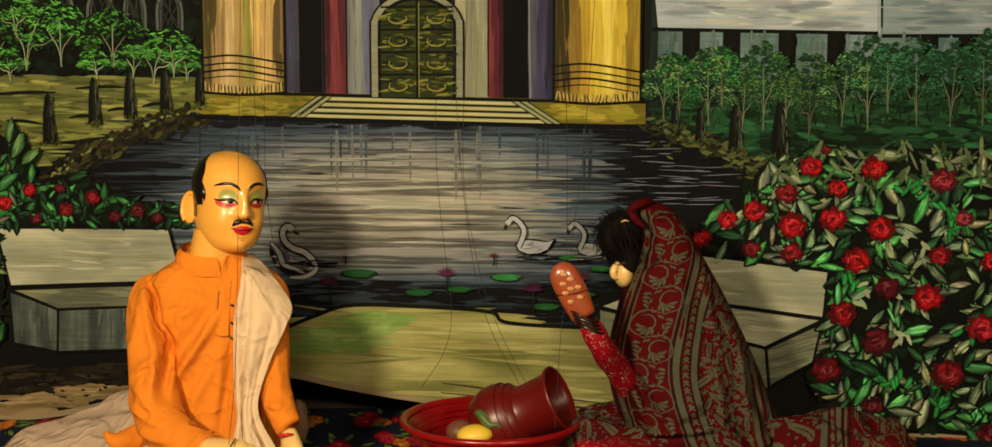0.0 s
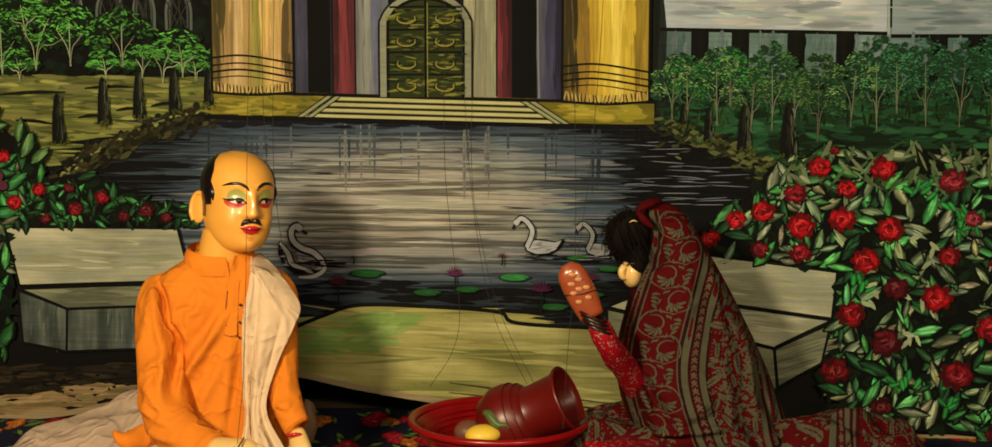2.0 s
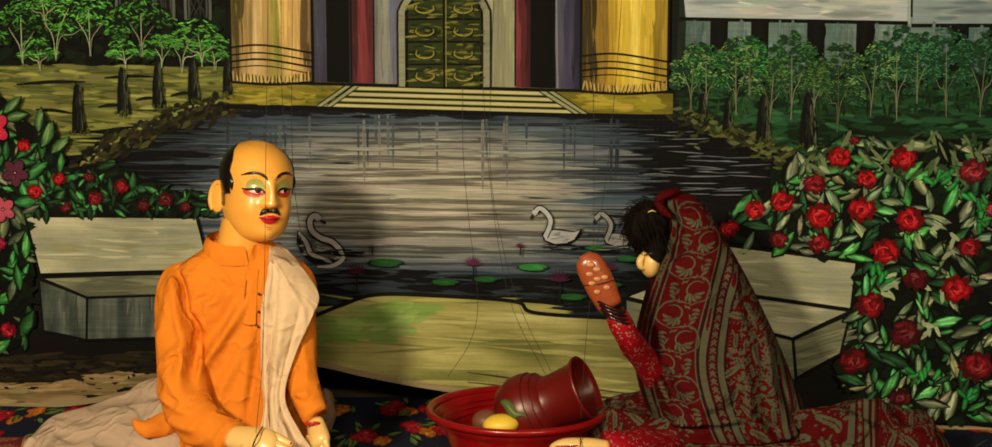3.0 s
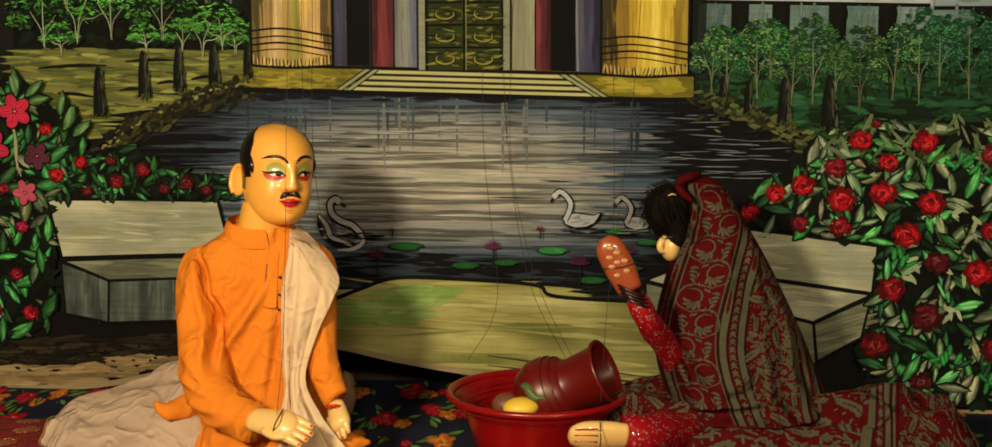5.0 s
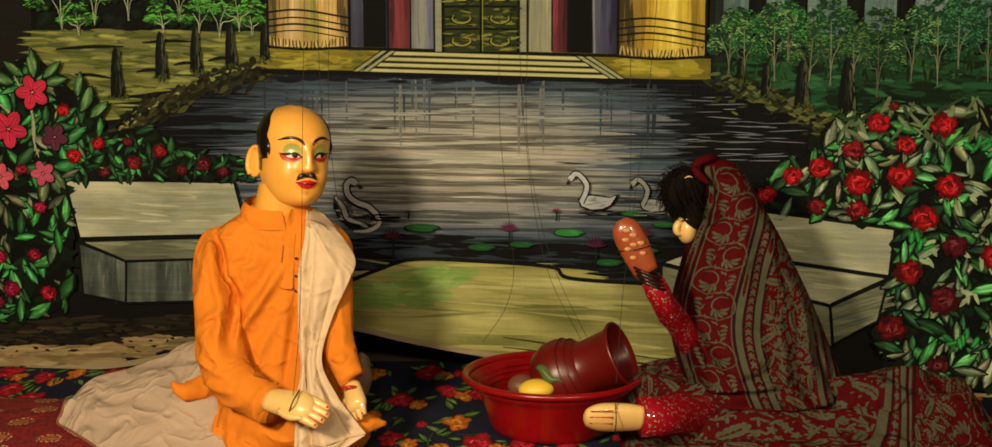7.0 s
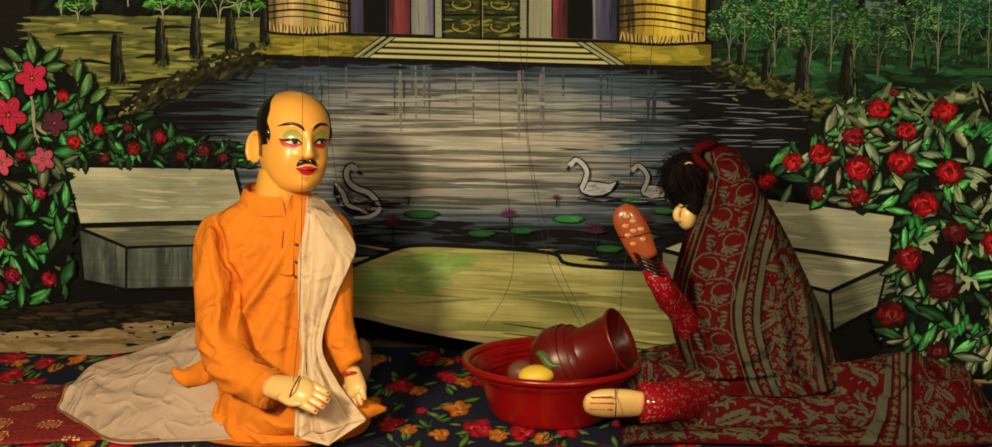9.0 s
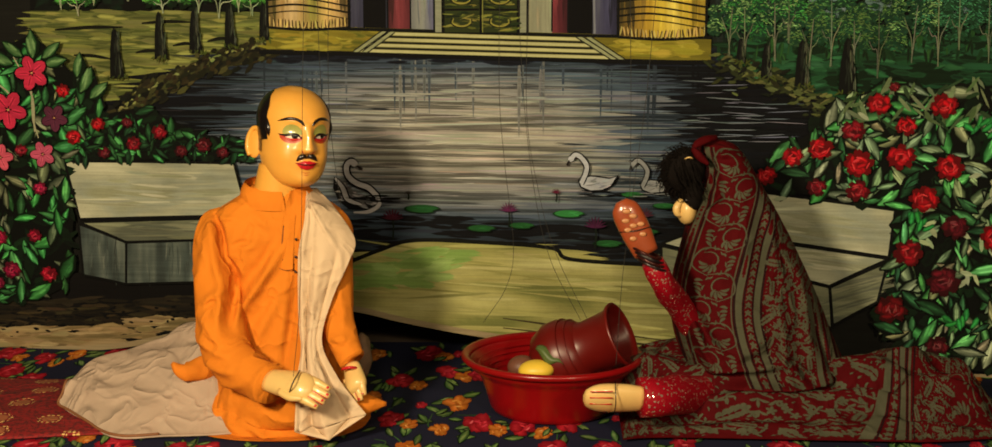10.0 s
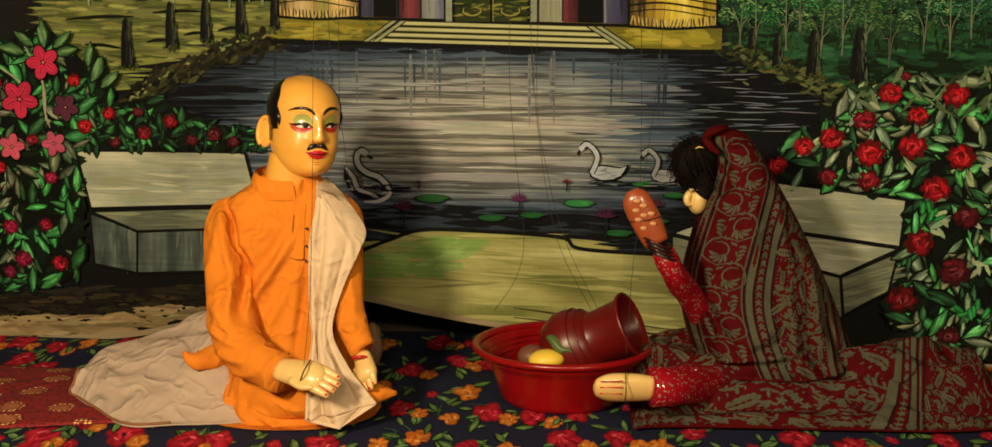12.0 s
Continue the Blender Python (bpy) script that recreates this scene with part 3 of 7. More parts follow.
# lake
b = Brush(1)
LAKE = [(-0.613, 0.791), (-0.452, 0.8), (0.025, 0.789), (0.512, 0.772), (0.589, 0.744), (0.679, 0.707), (0.764, 0.671), (0.796, 0.612), (0.729, 0.517), (0.622, 0.422), (0.515, 0.261), (0.341, 0.259),
        (0.151, 0.288), (-0.202, 0.284), (-0.333, 0.233), (-0.495, 0.28), (-0.622, 0.441), (-0.783, 0.569), (-0.896, 0.625), (-0.845, 0.684), (-0.745, 0.742)]
b.poly(LAKE, tone(50, 50, 46))
mid_x, low_z, high_z = (-0.039, 0.606)[0], (-0.041, 0.286)[1], (-0.038, 0.792)[1]


def lake_tone(p):
    """Warm and light in the middle of the water, blue-grey and black towards its shores."""
    t = (p[1] - low_z) / (high_z - low_z)
    off = p[0] - mid_x + 0.03
    # Steeper on the right: the band of shade over the cloth is toned in.
    e = min(1.0, abs(off) / (0.54 if off > 0 else 0.66))
    glow = max(0.0, 1 - e ** 2.0) * (0.12 + 0.88 * math.sin(min(1.0, max(0.0, t * 1.12 - 0.12)) * math.pi))
    edge = [a + (c - a) * min(1.0, glow * 2.2) for a, c in zip(tone(17, 18, 20), tone(86, 94, 92))]
    return tuple(a + (c - a) * max(0.0, glow * 1.5 - 0.5) for a, c in zip(edge, tone(164, 152, 122)))


for p in scatter(LAKE, 900):
    base = lake_tone(p)
    b.dab(p, rng.uniform(0.18, 0.5), rng.uniform(0.008, 0.022), rng.gauss(0, 0.012), jitter(base, 0.24), rim=base)
for p in scatter(LAKE, 700):
    base = lake_tone(p)
    b.dab(p, rng.uniform(0.10, 0.34), rng.uniform(0.002, 0.006), rng.gauss(0, 0.018), jitter(base, 0.5), rim=base)
for p in scatter(LAKE, 260):
    base = lake_tone(p)
    t = (p[1] - low_z) / (high_z - low_z)
    if t > 0.15:
        b.dab(p, rng.uniform(0.03, 0.14), rng.uniform(0.0014, 0.0032), rng.gauss(0.0, 0.04), jitter(tuple(q * 1.6 + 0.02 for q in base), 0.25), rim=base)
# dark ripples that run right across, in soft overlapping strokes
for i in range(26):
    z = low_z + (high_z - low_z) * (0.14 + 0.032 * i)
    x, drift = mid_x + rng.uniform(-0.62, -0.25), rng.gauss(0, 0.006)
    length = rng.uniform(0.35, 1.0)
    for k in range(int(length / 0.045)):
        p = (x + 0.045 * k + rng.gauss(0, 0.01), z + drift * k * 0.1 + rng.gauss(0, 0.002))
        if inside(p, LAKE):
            b.dab(p, rng.uniform(0.12, 0.26), rng.uniform(0.003, 0.008), rng.gauss(0, 0.012), jitter(tuple(q * 0.2 for q in lake_tone(p)), 0.3), rim=tuple(q * 0.55 for q in lake_tone(p)))
# upright reflections under the palace steps
for i in range(40):
    p = (rng.uniform((-0.598, 0.778)[0], (0.693, 0.782)[0]), high_z - 0.02 - rng.uniform(0.0, 0.10))
    if inside(p, LAKE):
        base = lake_tone(p)
        b.dab(p, rng.uniform(0.10, 0.26), rng.uniform(0.003, 0.009), 1.57, jitter(tuple(q * 0.6 for q in base), 0.2), rim=tuple(q * 0.9 for q in base))
for i in range(120):
    p = (rng.uniform((-0.565, 0.778)[0], (0.647, 0.781)[0]), high_z - rng.uniform(0.0, 0.12))
    if inside(p, LAKE):
        base = lake_tone(p)
        b.dab(p, rng.uniform(0.06, 0.2), rng.uniform(0.002, 0.007), 0.0, jitter(tuple(q * 1.25 for q in base), 0.35), rim=base)
for i in range(110):
    x = rng.uniform((-0.581, 0.778)[0], (0.617, 0.781)[0])
    b.dab((x, high_z - rng.uniform(-0.004, 0.03)), rng.uniform(0.05, 0.14), rng.uniform(0.006, 0.016), 0.0, jitter(tone(16, 17, 20), 0.3), rim=tone(34, 36, 40))
# black shallows along the near shore
for p in scatter([(-0.395, 0.395), (0.119, 0.36), (0.513, 0.389), (0.515, 0.261), (0.151, 0.288), (-0.202, 0.284), (-0.349, 0.216)], 170):
    b.dab(p, rng.uniform(0.05, 0.14), rng.uniform(0.005, 0.013), rng.gauss(0, 0.05), jitter(tone(14, 13, 14), 0.3), rim=tone(22, 22, 22))
for p in scatter([(0.586, 0.743), (0.78, 0.666), (0.789, 0.596), (0.683, 0.501), (0.496, 0.531), (0.495, 0.672)], 260):
    b.dab(p, rng.uniform(0.04, 0.12), rng.uniform(0.005, 0.012), rng.gauss(0, 0.04), jitter(tone(15, 16, 18), 0.4))
for p in scatter([(0.509, 0.742), (0.742, 0.658), (0.682, 0.548), (0.434, 0.546)], 40):
    b.dab(p, rng.uniform(0.03, 0.12), 0.0018, rng.gauss(0.0, 0.05), jitter(tone(120, 120, 110), 0.3))
b.done("painted_lake", cloth, PAINT, "grey rippling lake with black reflections")

# palace front: plinth, steps, columns, doorway
b = Brush(2.6)
b.poly([(-0.576, 0.854), (0.524, 0.827), (0.524, 0.77), (-0.578, 0.794)], tone(112, 100, 34))
wash(b, [(-0.576, 0.847), (-0.291, 0.842), (-0.34, 0.788), (-0.578, 0.794)], 60, 0.06, 0.009, [tone(132, 116, 40), tone(96, 92, 34), tone(150, 134, 54)], -0.03, 0.06)
wash(b, [(0.292, 0.819), (0.484, 0.817), (0.484, 0.781), (0.323, 0.784)], 60, 0.06, 0.009, [tone(142, 126, 40), tone(120, 110, 36), tone(160, 142, 56)], -0.03, 0.06)
b.poly([(-0.267, 0.842), (0.201, 0.83), (0.301, 0.771), (-0.353, 0.786)], tone(120, 112, 62))
for k in range(4):
    t0, t1 = k / 4 + 0.03, k / 4 + 0.15
    (x0, z0), (x1, z1), (x2, z2), (x3, z3) = (-0.267, 0.842), (0.201, 0.83), (0.301, 0.771), (-0.353, 0.786)
    b.line([(x0 + (x3 - x0) * t0, z0 + (z3 - z0) * t0), (x1 + (x2 - x1) * t0, z1 + (z2 - z1) * t0)], 0.005, tone(36, 34, 22))
    b.line([(x0 + (x3 - x0) * t1, z0 + (z3 - z0) * t1), (x1 + (x2 - x1) * t1, z1 + (z2 - z1) * t1)], 0.007, tone(168, 158, 104))
for p, q in (((-0.272, 0.842), (-0.353, 0.786)), ((-0.253, 0.84), (-0.33, 0.785)), ((0.201, 0.83), (0.295, 0.771)), ((0.226, 0.827), (0.314, 0.77))):
    b.line([p, q], 0.013, tone(34, 32, 20))
    b.line([p, q], 0.007, tone(140, 136, 92))
b.line([(-0.564, 0.848), (-0.259, 0.842), (0.214, 0.83), (0.524, 0.826)], 0.008, tone(20, 20, 14), 30, False)
b.line([(-0.597, 0.787), (-0.353, 0.783), (0.301, 0.768), (0.527, 0.767)], 0.010, tone(16, 16, 14), 30, False)
b.done("painted_steps", cloth, PAINT, "yellow plinth with broad steps")


def upright(b, x0, x1, top, bottom, cols, n=40, width=0.012):
    """A wall strip in vertical brush strokes whose tone runs through cols from one side to the other."""
    b.strip([(x0 + (x1 - x0) * k / (len(cols) - 1), top) for k in range(len(cols))], [(x0 + (x1 - x0) * k / (len(cols) - 1), bottom) for k in range(len(cols))], cols)
    for i in range(n):
        t = rng.random()
        c = cols[min(len(cols) - 1, int(t * len(cols)))]
        h = (top - bottom) * rng.uniform(0.15, 0.5)
        b.dab((x0 + (x1 - x0) * (0.04 + 0.92 * t), rng.uniform(bottom + h * 0.5, top - h * 0.5)), h, width * rng.uniform(0.3, 1), 1.57 + rng.gauss(0, 0.02), jitter(c, 0.28), rim=c)


TOP = (0.027, 1.242)[1]
b = Brush(2)
upright(b, (-0.365, 0.998)[0], (-0.265, 0.998)[0], TOP, (-0.323, 0.842)[1], [tone(74, 70, 74), tone(60, 58, 66), tone(50, 48, 50)])
upright(b, (-0.33, 0.998)[0], (-0.273, 0.998)[0], TOP, (-0.307, 0.845)[1], [tone(10, 10, 11), tone(14, 13, 14)], 14)
upright(b, (-0.268, 0.998)[0], (-0.211, 0.997)[0], TOP, (-0.243, 0.842)[1], [tone(70, 40, 36), tone(124, 62, 58), tone(88, 44, 42)])
upright(b, (-0.211, 0.997)[0], (-0.128, 0.997)[0], TOP, (-0.18, 0.84)[1], [tone(110, 106, 92), tone(134, 130, 108), tone(104, 100, 104), tone(96, 94, 90)])
upright(b, (0.058, 0.997)[0], (0.139, 0.997)[0], TOP, (0.104, 0.834)[1], [tone(150, 142, 104), tone(132, 126, 94), tone(140, 134, 100)])
upright(b, (0.139, 0.997)[0], (0.178, 0.997)[0], TOP, (0.159, 0.833)[1], [tone(120, 60, 56), tone(92, 44, 44), tone(66, 34, 34)])
upright(b, (0.178, 0.997)[0], (0.241, 0.997)[0], TOP, (0.206, 0.832)[1], [tone(12, 11, 12), tone(9, 9, 10)], 14)
upright(b, (0.238, 0.997)[0], (0.303, 0.997)[0], TOP, (0.268, 0.83)[1], [tone(84, 80, 82), tone(70, 66, 76), tone(50, 46, 54)])
for u in ((-0.365, 0.982), (-0.268, 0.982), (-0.211, 0.982), (0.139, 0.981), (0.178, 0.981), (0.241, 0.981)):
    b.line([(u[0], TOP), (u[0], (-0.132, 0.839)[1])], 0.004, tone(20, 19, 20))
b.line([((0.238, 0.997)[0], TOP), (0.24, 0.981), (0.243, 0.835)], 0.005, tone(122, 118, 108), 12, False)
b.done("painted_palace_wall", cloth, PAINT_UP, "violet-grey palace wall with red pilasters")


def painted_column(x0, x1, bottom, cols):
    b = Brush(3)
    upright(b, x0, x1, TOP, bottom, cols, 150, 0.012)
    w, c = x1 - x0, (x0 + x1) / 2
    for k, (dz, th) in enumerate(((0.085, 0.005), (0.066, 0.004), (0.05, 0.005), (0.034, 0.003))):
        b.line([(x0 - 0.004, bottom + dz), (c - w * 0.1, bottom + dz + 0.006), (x1 + 0.004, bottom + dz - 0.014)], th, tone(30, 26, 14), 20, False)
    for i in range(46):
        t = (i + rng.random()) / 46
        b.dab((x0 + w * t, bottom + 0.016 - 0.012 * math.sin(t * math.pi)), 0.026, 0.004, 1.57 + rng.gauss(0, 0.15), jitter(tone(172, 148, 84) if i % 2 else tone(74, 58, 28), 0.25))
    b.line([(x0, bottom), (c, bottom - 0.006), (x1, bottom)], 0.006, tone(24, 22, 14), 20, False)
    for x in (x0, x1):
        b.line([(x, TOP), (x, bottom)], 0.006, tone(22, 20, 14))
    b.done("painted_column", cloth, PAINT_UP, "yellow ochre column with banded base")


painted_column((-0.572, 0.983)[0], (-0.365, 0.982)[0], (-0.467, 0.848)[1], [tone(88, 76, 40), tone(146, 120, 72), tone(178, 150, 98), tone(158, 132, 76), tone(140, 128, 62), tone(186, 154, 88), tone(176, 144, 86), tone(96, 78, 46)])
painted_column((0.3, 0.981)[0], (0.511, 0.981)[0], (0.408, 0.827)[1], [tone(66, 56, 30), tone(126, 100, 44), tone(164, 132, 48), tone(186, 158, 60), tone(200, 174, 80), tone(180, 152, 56), tone(140, 116, 44)])

b = Brush(3)
dx0, dx1, dz0, dz1 = (-0.131, 0.982)[0], (0.059, 0.982)[0], (-0.037, 0.837)[1], (-0.036, 1.077)[1]
dc, dr = (dx0 + dx1) / 2, (dx1 - dx0) / 2


def arch(r, rise, bottom, n=14):
    return [(dc - r, bottom)] + [(dc - r * math.cos(math.pi * k / n), dz1 - dr * 0.75 + (dr * 0.75 + rise) * math.sin(math.pi * k / n)) for k in range(n + 1)] + [(dc + r, bottom)]


b.poly(arch(dr + 0.020, 0.018, dz0), tone(132, 128, 96))
b.line(arch(dr + 0.020, 0.018, dz0), 0.005, tone(30, 30, 24), 40, False)
b.poly(arch(dr, 0.0, dz0), tone(54, 58, 26))
b.line(arch(dr - 0.002, 0.0, dz0), 0.008, tone(14, 15, 10), 40, False)
for side in (-1, 1):
    for k in range(4):
        z = dz0 + (k + 0.5) * (dz1 - dz0 - 0.02) / 4
        for i in range(34):
            b.dab((dc + side * (0.006 + rng.random() * (dr - 0.016)), z + rng.uniform(-0.022, 0.022)), rng.uniform(0.015, 0.045), rng.uniform(0.003, 0.007), rng.gauss(0, 0.15),
                  jitter(rng.choice([tone(84, 84, 34), tone(50, 58, 28), tone(118, 112, 50), tone(34, 42, 22)]), 0.25))
        for r, col in ((0.025, tone(30, 32, 16)), (0.021, tone(138, 126, 56))):
            b.line([(dc + side * dr * 0.5 + r * 1.1 * math.cos(w), z + r * 0.6 * math.sin(w)) for w in (2.6, 3.5, 4.3, 5.1, 5.9, 6.7)], 0.004, col, 20)
        b.line([(dc + side * 0.004, z + 0.028), (dc + side * (dr - 0.006), z + 0.027)], 0.005, tone(16, 17, 10))
b.line([(dc, dz0), (dc, dz1 + 0.0)], 0.005, tone(12, 12, 9))
b.line([(dc + 0.005, dz0), (dc + 0.005, dz1 - 0.01)], 0.002, tone(130, 124, 60))
b.done("painted_door", cloth, PAINT, "arched green panelled double door")

# grey pavilions, far side of the picture
b = Brush(1)
back = [(0.523, 1.163), (1.533, 1.158), (1.553, 0.708), (0.802, 0.705), (0.527, 0.766)]
b.poly(back, tone(26, 38, 26))
upright(b, (0.528, 0.996)[0], (1.54, 0.994)[0], (0.795, 1.005)[1], (0.798, 0.874)[1], [tone(80, 96, 82), tone(112, 124, 106), tone(92, 110, 92), tone(124, 134, 116), tone(82, 106, 90), tone(100, 120, 104), tone(74, 96, 80)], 90)
upright(b, (0.519, 0.996)[0], (0.552, 0.996)[0], TOP, (0.54, 0.766)[1], [tone(26, 30, 22), tone(40, 46, 36)], 16)
for pts, cols in (([(0.535, 1.163), (1.073, 1.16), (1.076, 0.992), (0.552, 1.004)], [tone(160, 160, 144), tone(134, 138, 124), tone(182, 176, 150)]),
                  ([(1.085, 1.16), (1.533, 1.158), (1.54, 0.988), (1.088, 0.986)], [tone(134, 140, 126), tone(112, 120, 108), tone(150, 150, 134)])):
    b.poly(pts, cols[0])
    mid = np.mean(pts, axis=0)
    wash(b, [tuple(mid + (np.array(p) - mid) * (0.76, 0.84)) for p in pts], 170, 0.10, 0.010, cols, -0.01, 0.03)
for p, q in (((0.537, 1.002), (1.079, 0.991)), ((1.085, 0.985), (1.541, 0.985))):
    b.line([p, q], 0.009, tone(16, 18, 14))
b.line([(1.075, 1.16), (1.08, 0.988)], 0.006, tone(150, 150, 130))
for p in ((0.632, 0.996), (0.729, 0.996), (0.862, 0.996), (0.978, 0.995), (1.198, 0.986), (1.287, 0.986), (1.408, 0.986)):
    upright(b, p[0] - 0.021, p[0] + 0.021, p[1], p[1] - 0.12, [tone(16, 18, 14), tone(22, 24, 18), tone(12, 13, 11)], 12)
for p in ((0.586, 0.981), (0.678, 0.981), (0.796, 0.981), (0.917, 0.98), (0.932, 0.965), (1.022, 0.98), (1.157, 0.98), (1.246, 0.971), (1.35, 0.98)):
    for k in range(6):
        b.dab((p[0] + rng.uniform(-0.02, 0.02), p[1] - rng.uniform(0, 0.05)), 0.045, 0.009, 1.57, jitter(tone(112, 120, 104), 0.25), rim=tone(92, 104, 90))
b.done("painted_pavilion", cloth, PAINT, "grey pavilions on dark posts")

b = Brush(2)
grass = [(0.527, 0.815), (1.547, 0.844), (1.554, 0.701), (0.954, 0.705), (0.803, 0.671), (0.617, 0.732)]
b.poly(grass, tone(22, 40, 20))
wash(b, grass, 300, 0.06, 0.009, [tone(40, 76, 44), tone(30, 56, 30), tone(58, 100, 58), tone(22, 38, 22)], 0.0, 0.15, 0.3)
wash(b, [(0.539, 0.843), (1.546, 0.859), (1.549, 0.792), (0.54, 0.773)], 200, 0.03, 0.005, [tone(30, 54, 28), tone(52, 86, 40), tone(18, 28, 16)], 1.5, 0.3, 0.3)
b.done("painted_meadow", cloth, PAINT, "dark green meadow")
RG, RD, RSTEM = tone(142, 166, 94), tone(36, 68, 40), tone(104, 104, 74)
BLUE_G = tone(82, 134, 86)
for foot, h, sh, col in (((0.567, 0.812), 0.14, SHAPE_W, RG), ((0.604, 0.797), 0.16, SHAPE_V, tone(70, 134, 56)), ((0.675, 0.8), 0.17, SHAPE_V, RG), ((0.707, 0.843), 0.13, SHAPE_V, tone(84, 150, 66)), ((0.758, 0.782), 0.14, SHAPE_W, tone(104, 124, 60)),
                         ((0.808, 0.788), 0.19, SHAPE_V, tone(96, 136, 70)), ((0.861, 0.797), 0.12, SHAPE_V, tone(100, 118, 58)), ((0.919, 0.761), 0.19, SHAPE_V, tone(106, 132, 66)), ((0.997, 0.798), 0.16, SHAPE_W, RG), ((1.055, 0.789), 0.2, SHAPE_V, BLUE_G),
                         ((1.102, 0.829), 0.15, SHAPE_V, BLUE_G), ((1.17, 0.798), 0.19, SHAPE_V, BLUE_G), ((1.252, 0.798), 0.18, SHAPE_W, tone(44, 94, 54)), ((1.327, 0.802), 0.2, SHAPE_V, BLUE_G), ((1.401, 0.799), 0.18, SHAPE_V, BLUE_G)):
    painted_tree("painted_tree", (foot[0], foot[1] - 0.03), h * 1.0, sh, RD, col, RSTEM, 20, 0.010, 3, (0.006, 0.011, 0.006), 0.95, 1.0, 2)
for foot, h, w in (((0.595, 0.766), 0.06, 0.022), ((0.656, 0.729), 0.085, 0.026), ((0.741, 0.711), 0.112, 0.034), ((0.848, 0.693), 0.135, 0.042)):
    painted_stump(foot, h, w, 4)
b = Brush(3)
for p in catmull([(0.54, 0.763), (0.602, 0.738), (0.679, 0.71), (0.756, 0.68), (0.803, 0.635), (0.789, 0.58)], 110):
    for k in range(3):
        b.dab((p[0] + rng.gauss(0.011, 0.021), p[1] + rng.gauss(0.004, 0.012)), rng.uniform(0.015, 0.035), rng.uniform(0.005, 0.012), rng.uniform(-0.7, 0.7), jitter(rng.choice([tone(48, 50, 26), tone(70, 72, 36), tone(28, 30, 18), tone(96, 96, 52)]), 0.3))
b.done("painted_bank", cloth, PAINT, "mossy stone bank of the lake")

# sand and dark ground in the foreground
b = Brush(2.6)
SAND = [(-0.39, 0.249), (-0.299, 0.287), (-0.209, 0.313), (-0.039, 0.312), (0.141, 0.301), (0.194, 0.275), (0.438, 0.264), (0.656, 0.244), (0.663, 0.017)] + [tuple(p) for p in hem[::-1] if (-0.393, 0.136)[0] < p[0] < (0.647, 0.034)[0]]
b.poly(SAND, tone(148, 138, 78))
SAND_TOP = catmull(SAND[:8], 60)
SANDS = [tone(112, 108, 56), tone(140, 130, 72), tone(158, 146, 86), tone(178, 166, 106)]
for k in range(59):
    (x0, z0), (x1, z1) = SAND_TOP[k], SAND_TOP[k + 1]
    if x1 > x0:
        mid = 1 - abs((x0 + 0.02) / 0.62)
        shade = tuple(tuple(c * (0.62 + 0.5 * max(0.0, mid)) for c in col) for col in SANDS)
        blend(b, [(x0, z0), (x1 + 0.001, z1), (x1 + 0.001, hem_at(x1) + 0.003), (x0, hem_at(x0) + 0.003)], shade, 1, 26, (3.5, 15.0), 3.0)
wash(b, SAND[:8] + [(0.6, 0.03), (-0.039, 0.085), (-0.219, 0.115), (-0.368, 0.14)], 70, 0.22, 0.007, [tone(150, 138, 78), tone(132, 124, 66), tone(168, 156, 96)], -0.03, 0.06, 0.1)
wash(b, [(-0.366, 0.244), (-0.201, 0.297), (-0.103, 0.288), (-0.153, 0.208), (-0.334, 0.187)], 26, 0.10, 0.014, [tone(118, 134, 66), tone(136, 146, 80)], 0.1, 0.15, 0.08)
for z, ln in ((0.05, 0.5), (0.075, 0.4), (0.03, 0.3)):
    b.line([(0.02, z + 0.045), (0.02 + ln * 0.5, z + 0.022), (0.02 + ln, z)], 0.006, tone(72, 60, 34), 30)
b.line([(-0.39, 0.249), (-0.299, 0.287), (-0.209, 0.315), (-0.039, 0.314), (0.141, 0.303), (0.194, 0.275), (0.438, 0.264)], 0.010, tone(22, 22, 14), 50, False)
b.done("painted_sand", cloth, PAINT, "pale yellow sand before the lake")
b = Brush(2.6)
GROUND = [(-1.431, 0.177), (-1.095, 0.211), (-0.976, 0.18), (-0.668, 0.196), (-0.385, 0.26), (-0.368, 0.14)] + [tuple(p) for p in hem[::-1] if (-1.44, 0.039)[0] < p[0] < (-0.376, 0.136)[0]]
b.poly(GROUND, tone(20, 17, 14))
wash(b, [(-1.434, 0.125), (-0.805, 0.159), (-0.756, 0.092), (-0.982, 0.035), (-1.442, 0.004)], 260, 0.07, 0.008, [tone(50, 42, 26), tone(30, 26, 18), tone(66, 54, 32), tone(20, 18, 14)], 0.02, 0.08, 0.3)
wash(b, [(-1.439, 0.047), (-1.068, 0.067), (-0.807, 0.111), (-0.791, 0.074), (-1.017, 0.023), (-1.443, -0.005)], 170, 0.09, 0.009, [tone(138, 114, 72), tone(112, 92, 56), tone(154, 130, 86)], 0.06, 0.08, 0.2)
for p in scatter([(-1.436, 0.091), (-0.823, 0.141), (-0.807, 0.091), (-1.441, 0.013)], 46):
    b.dab(p, rng.uniform(0.006, 0.018), rng.uniform(0.004, 0.008), rng.uniform(-0.3, 0.3), jitter(tone(14, 12, 10), 0.3))
b.done("painted_ground", cloth, PAINT, "dark earth with a brown path")


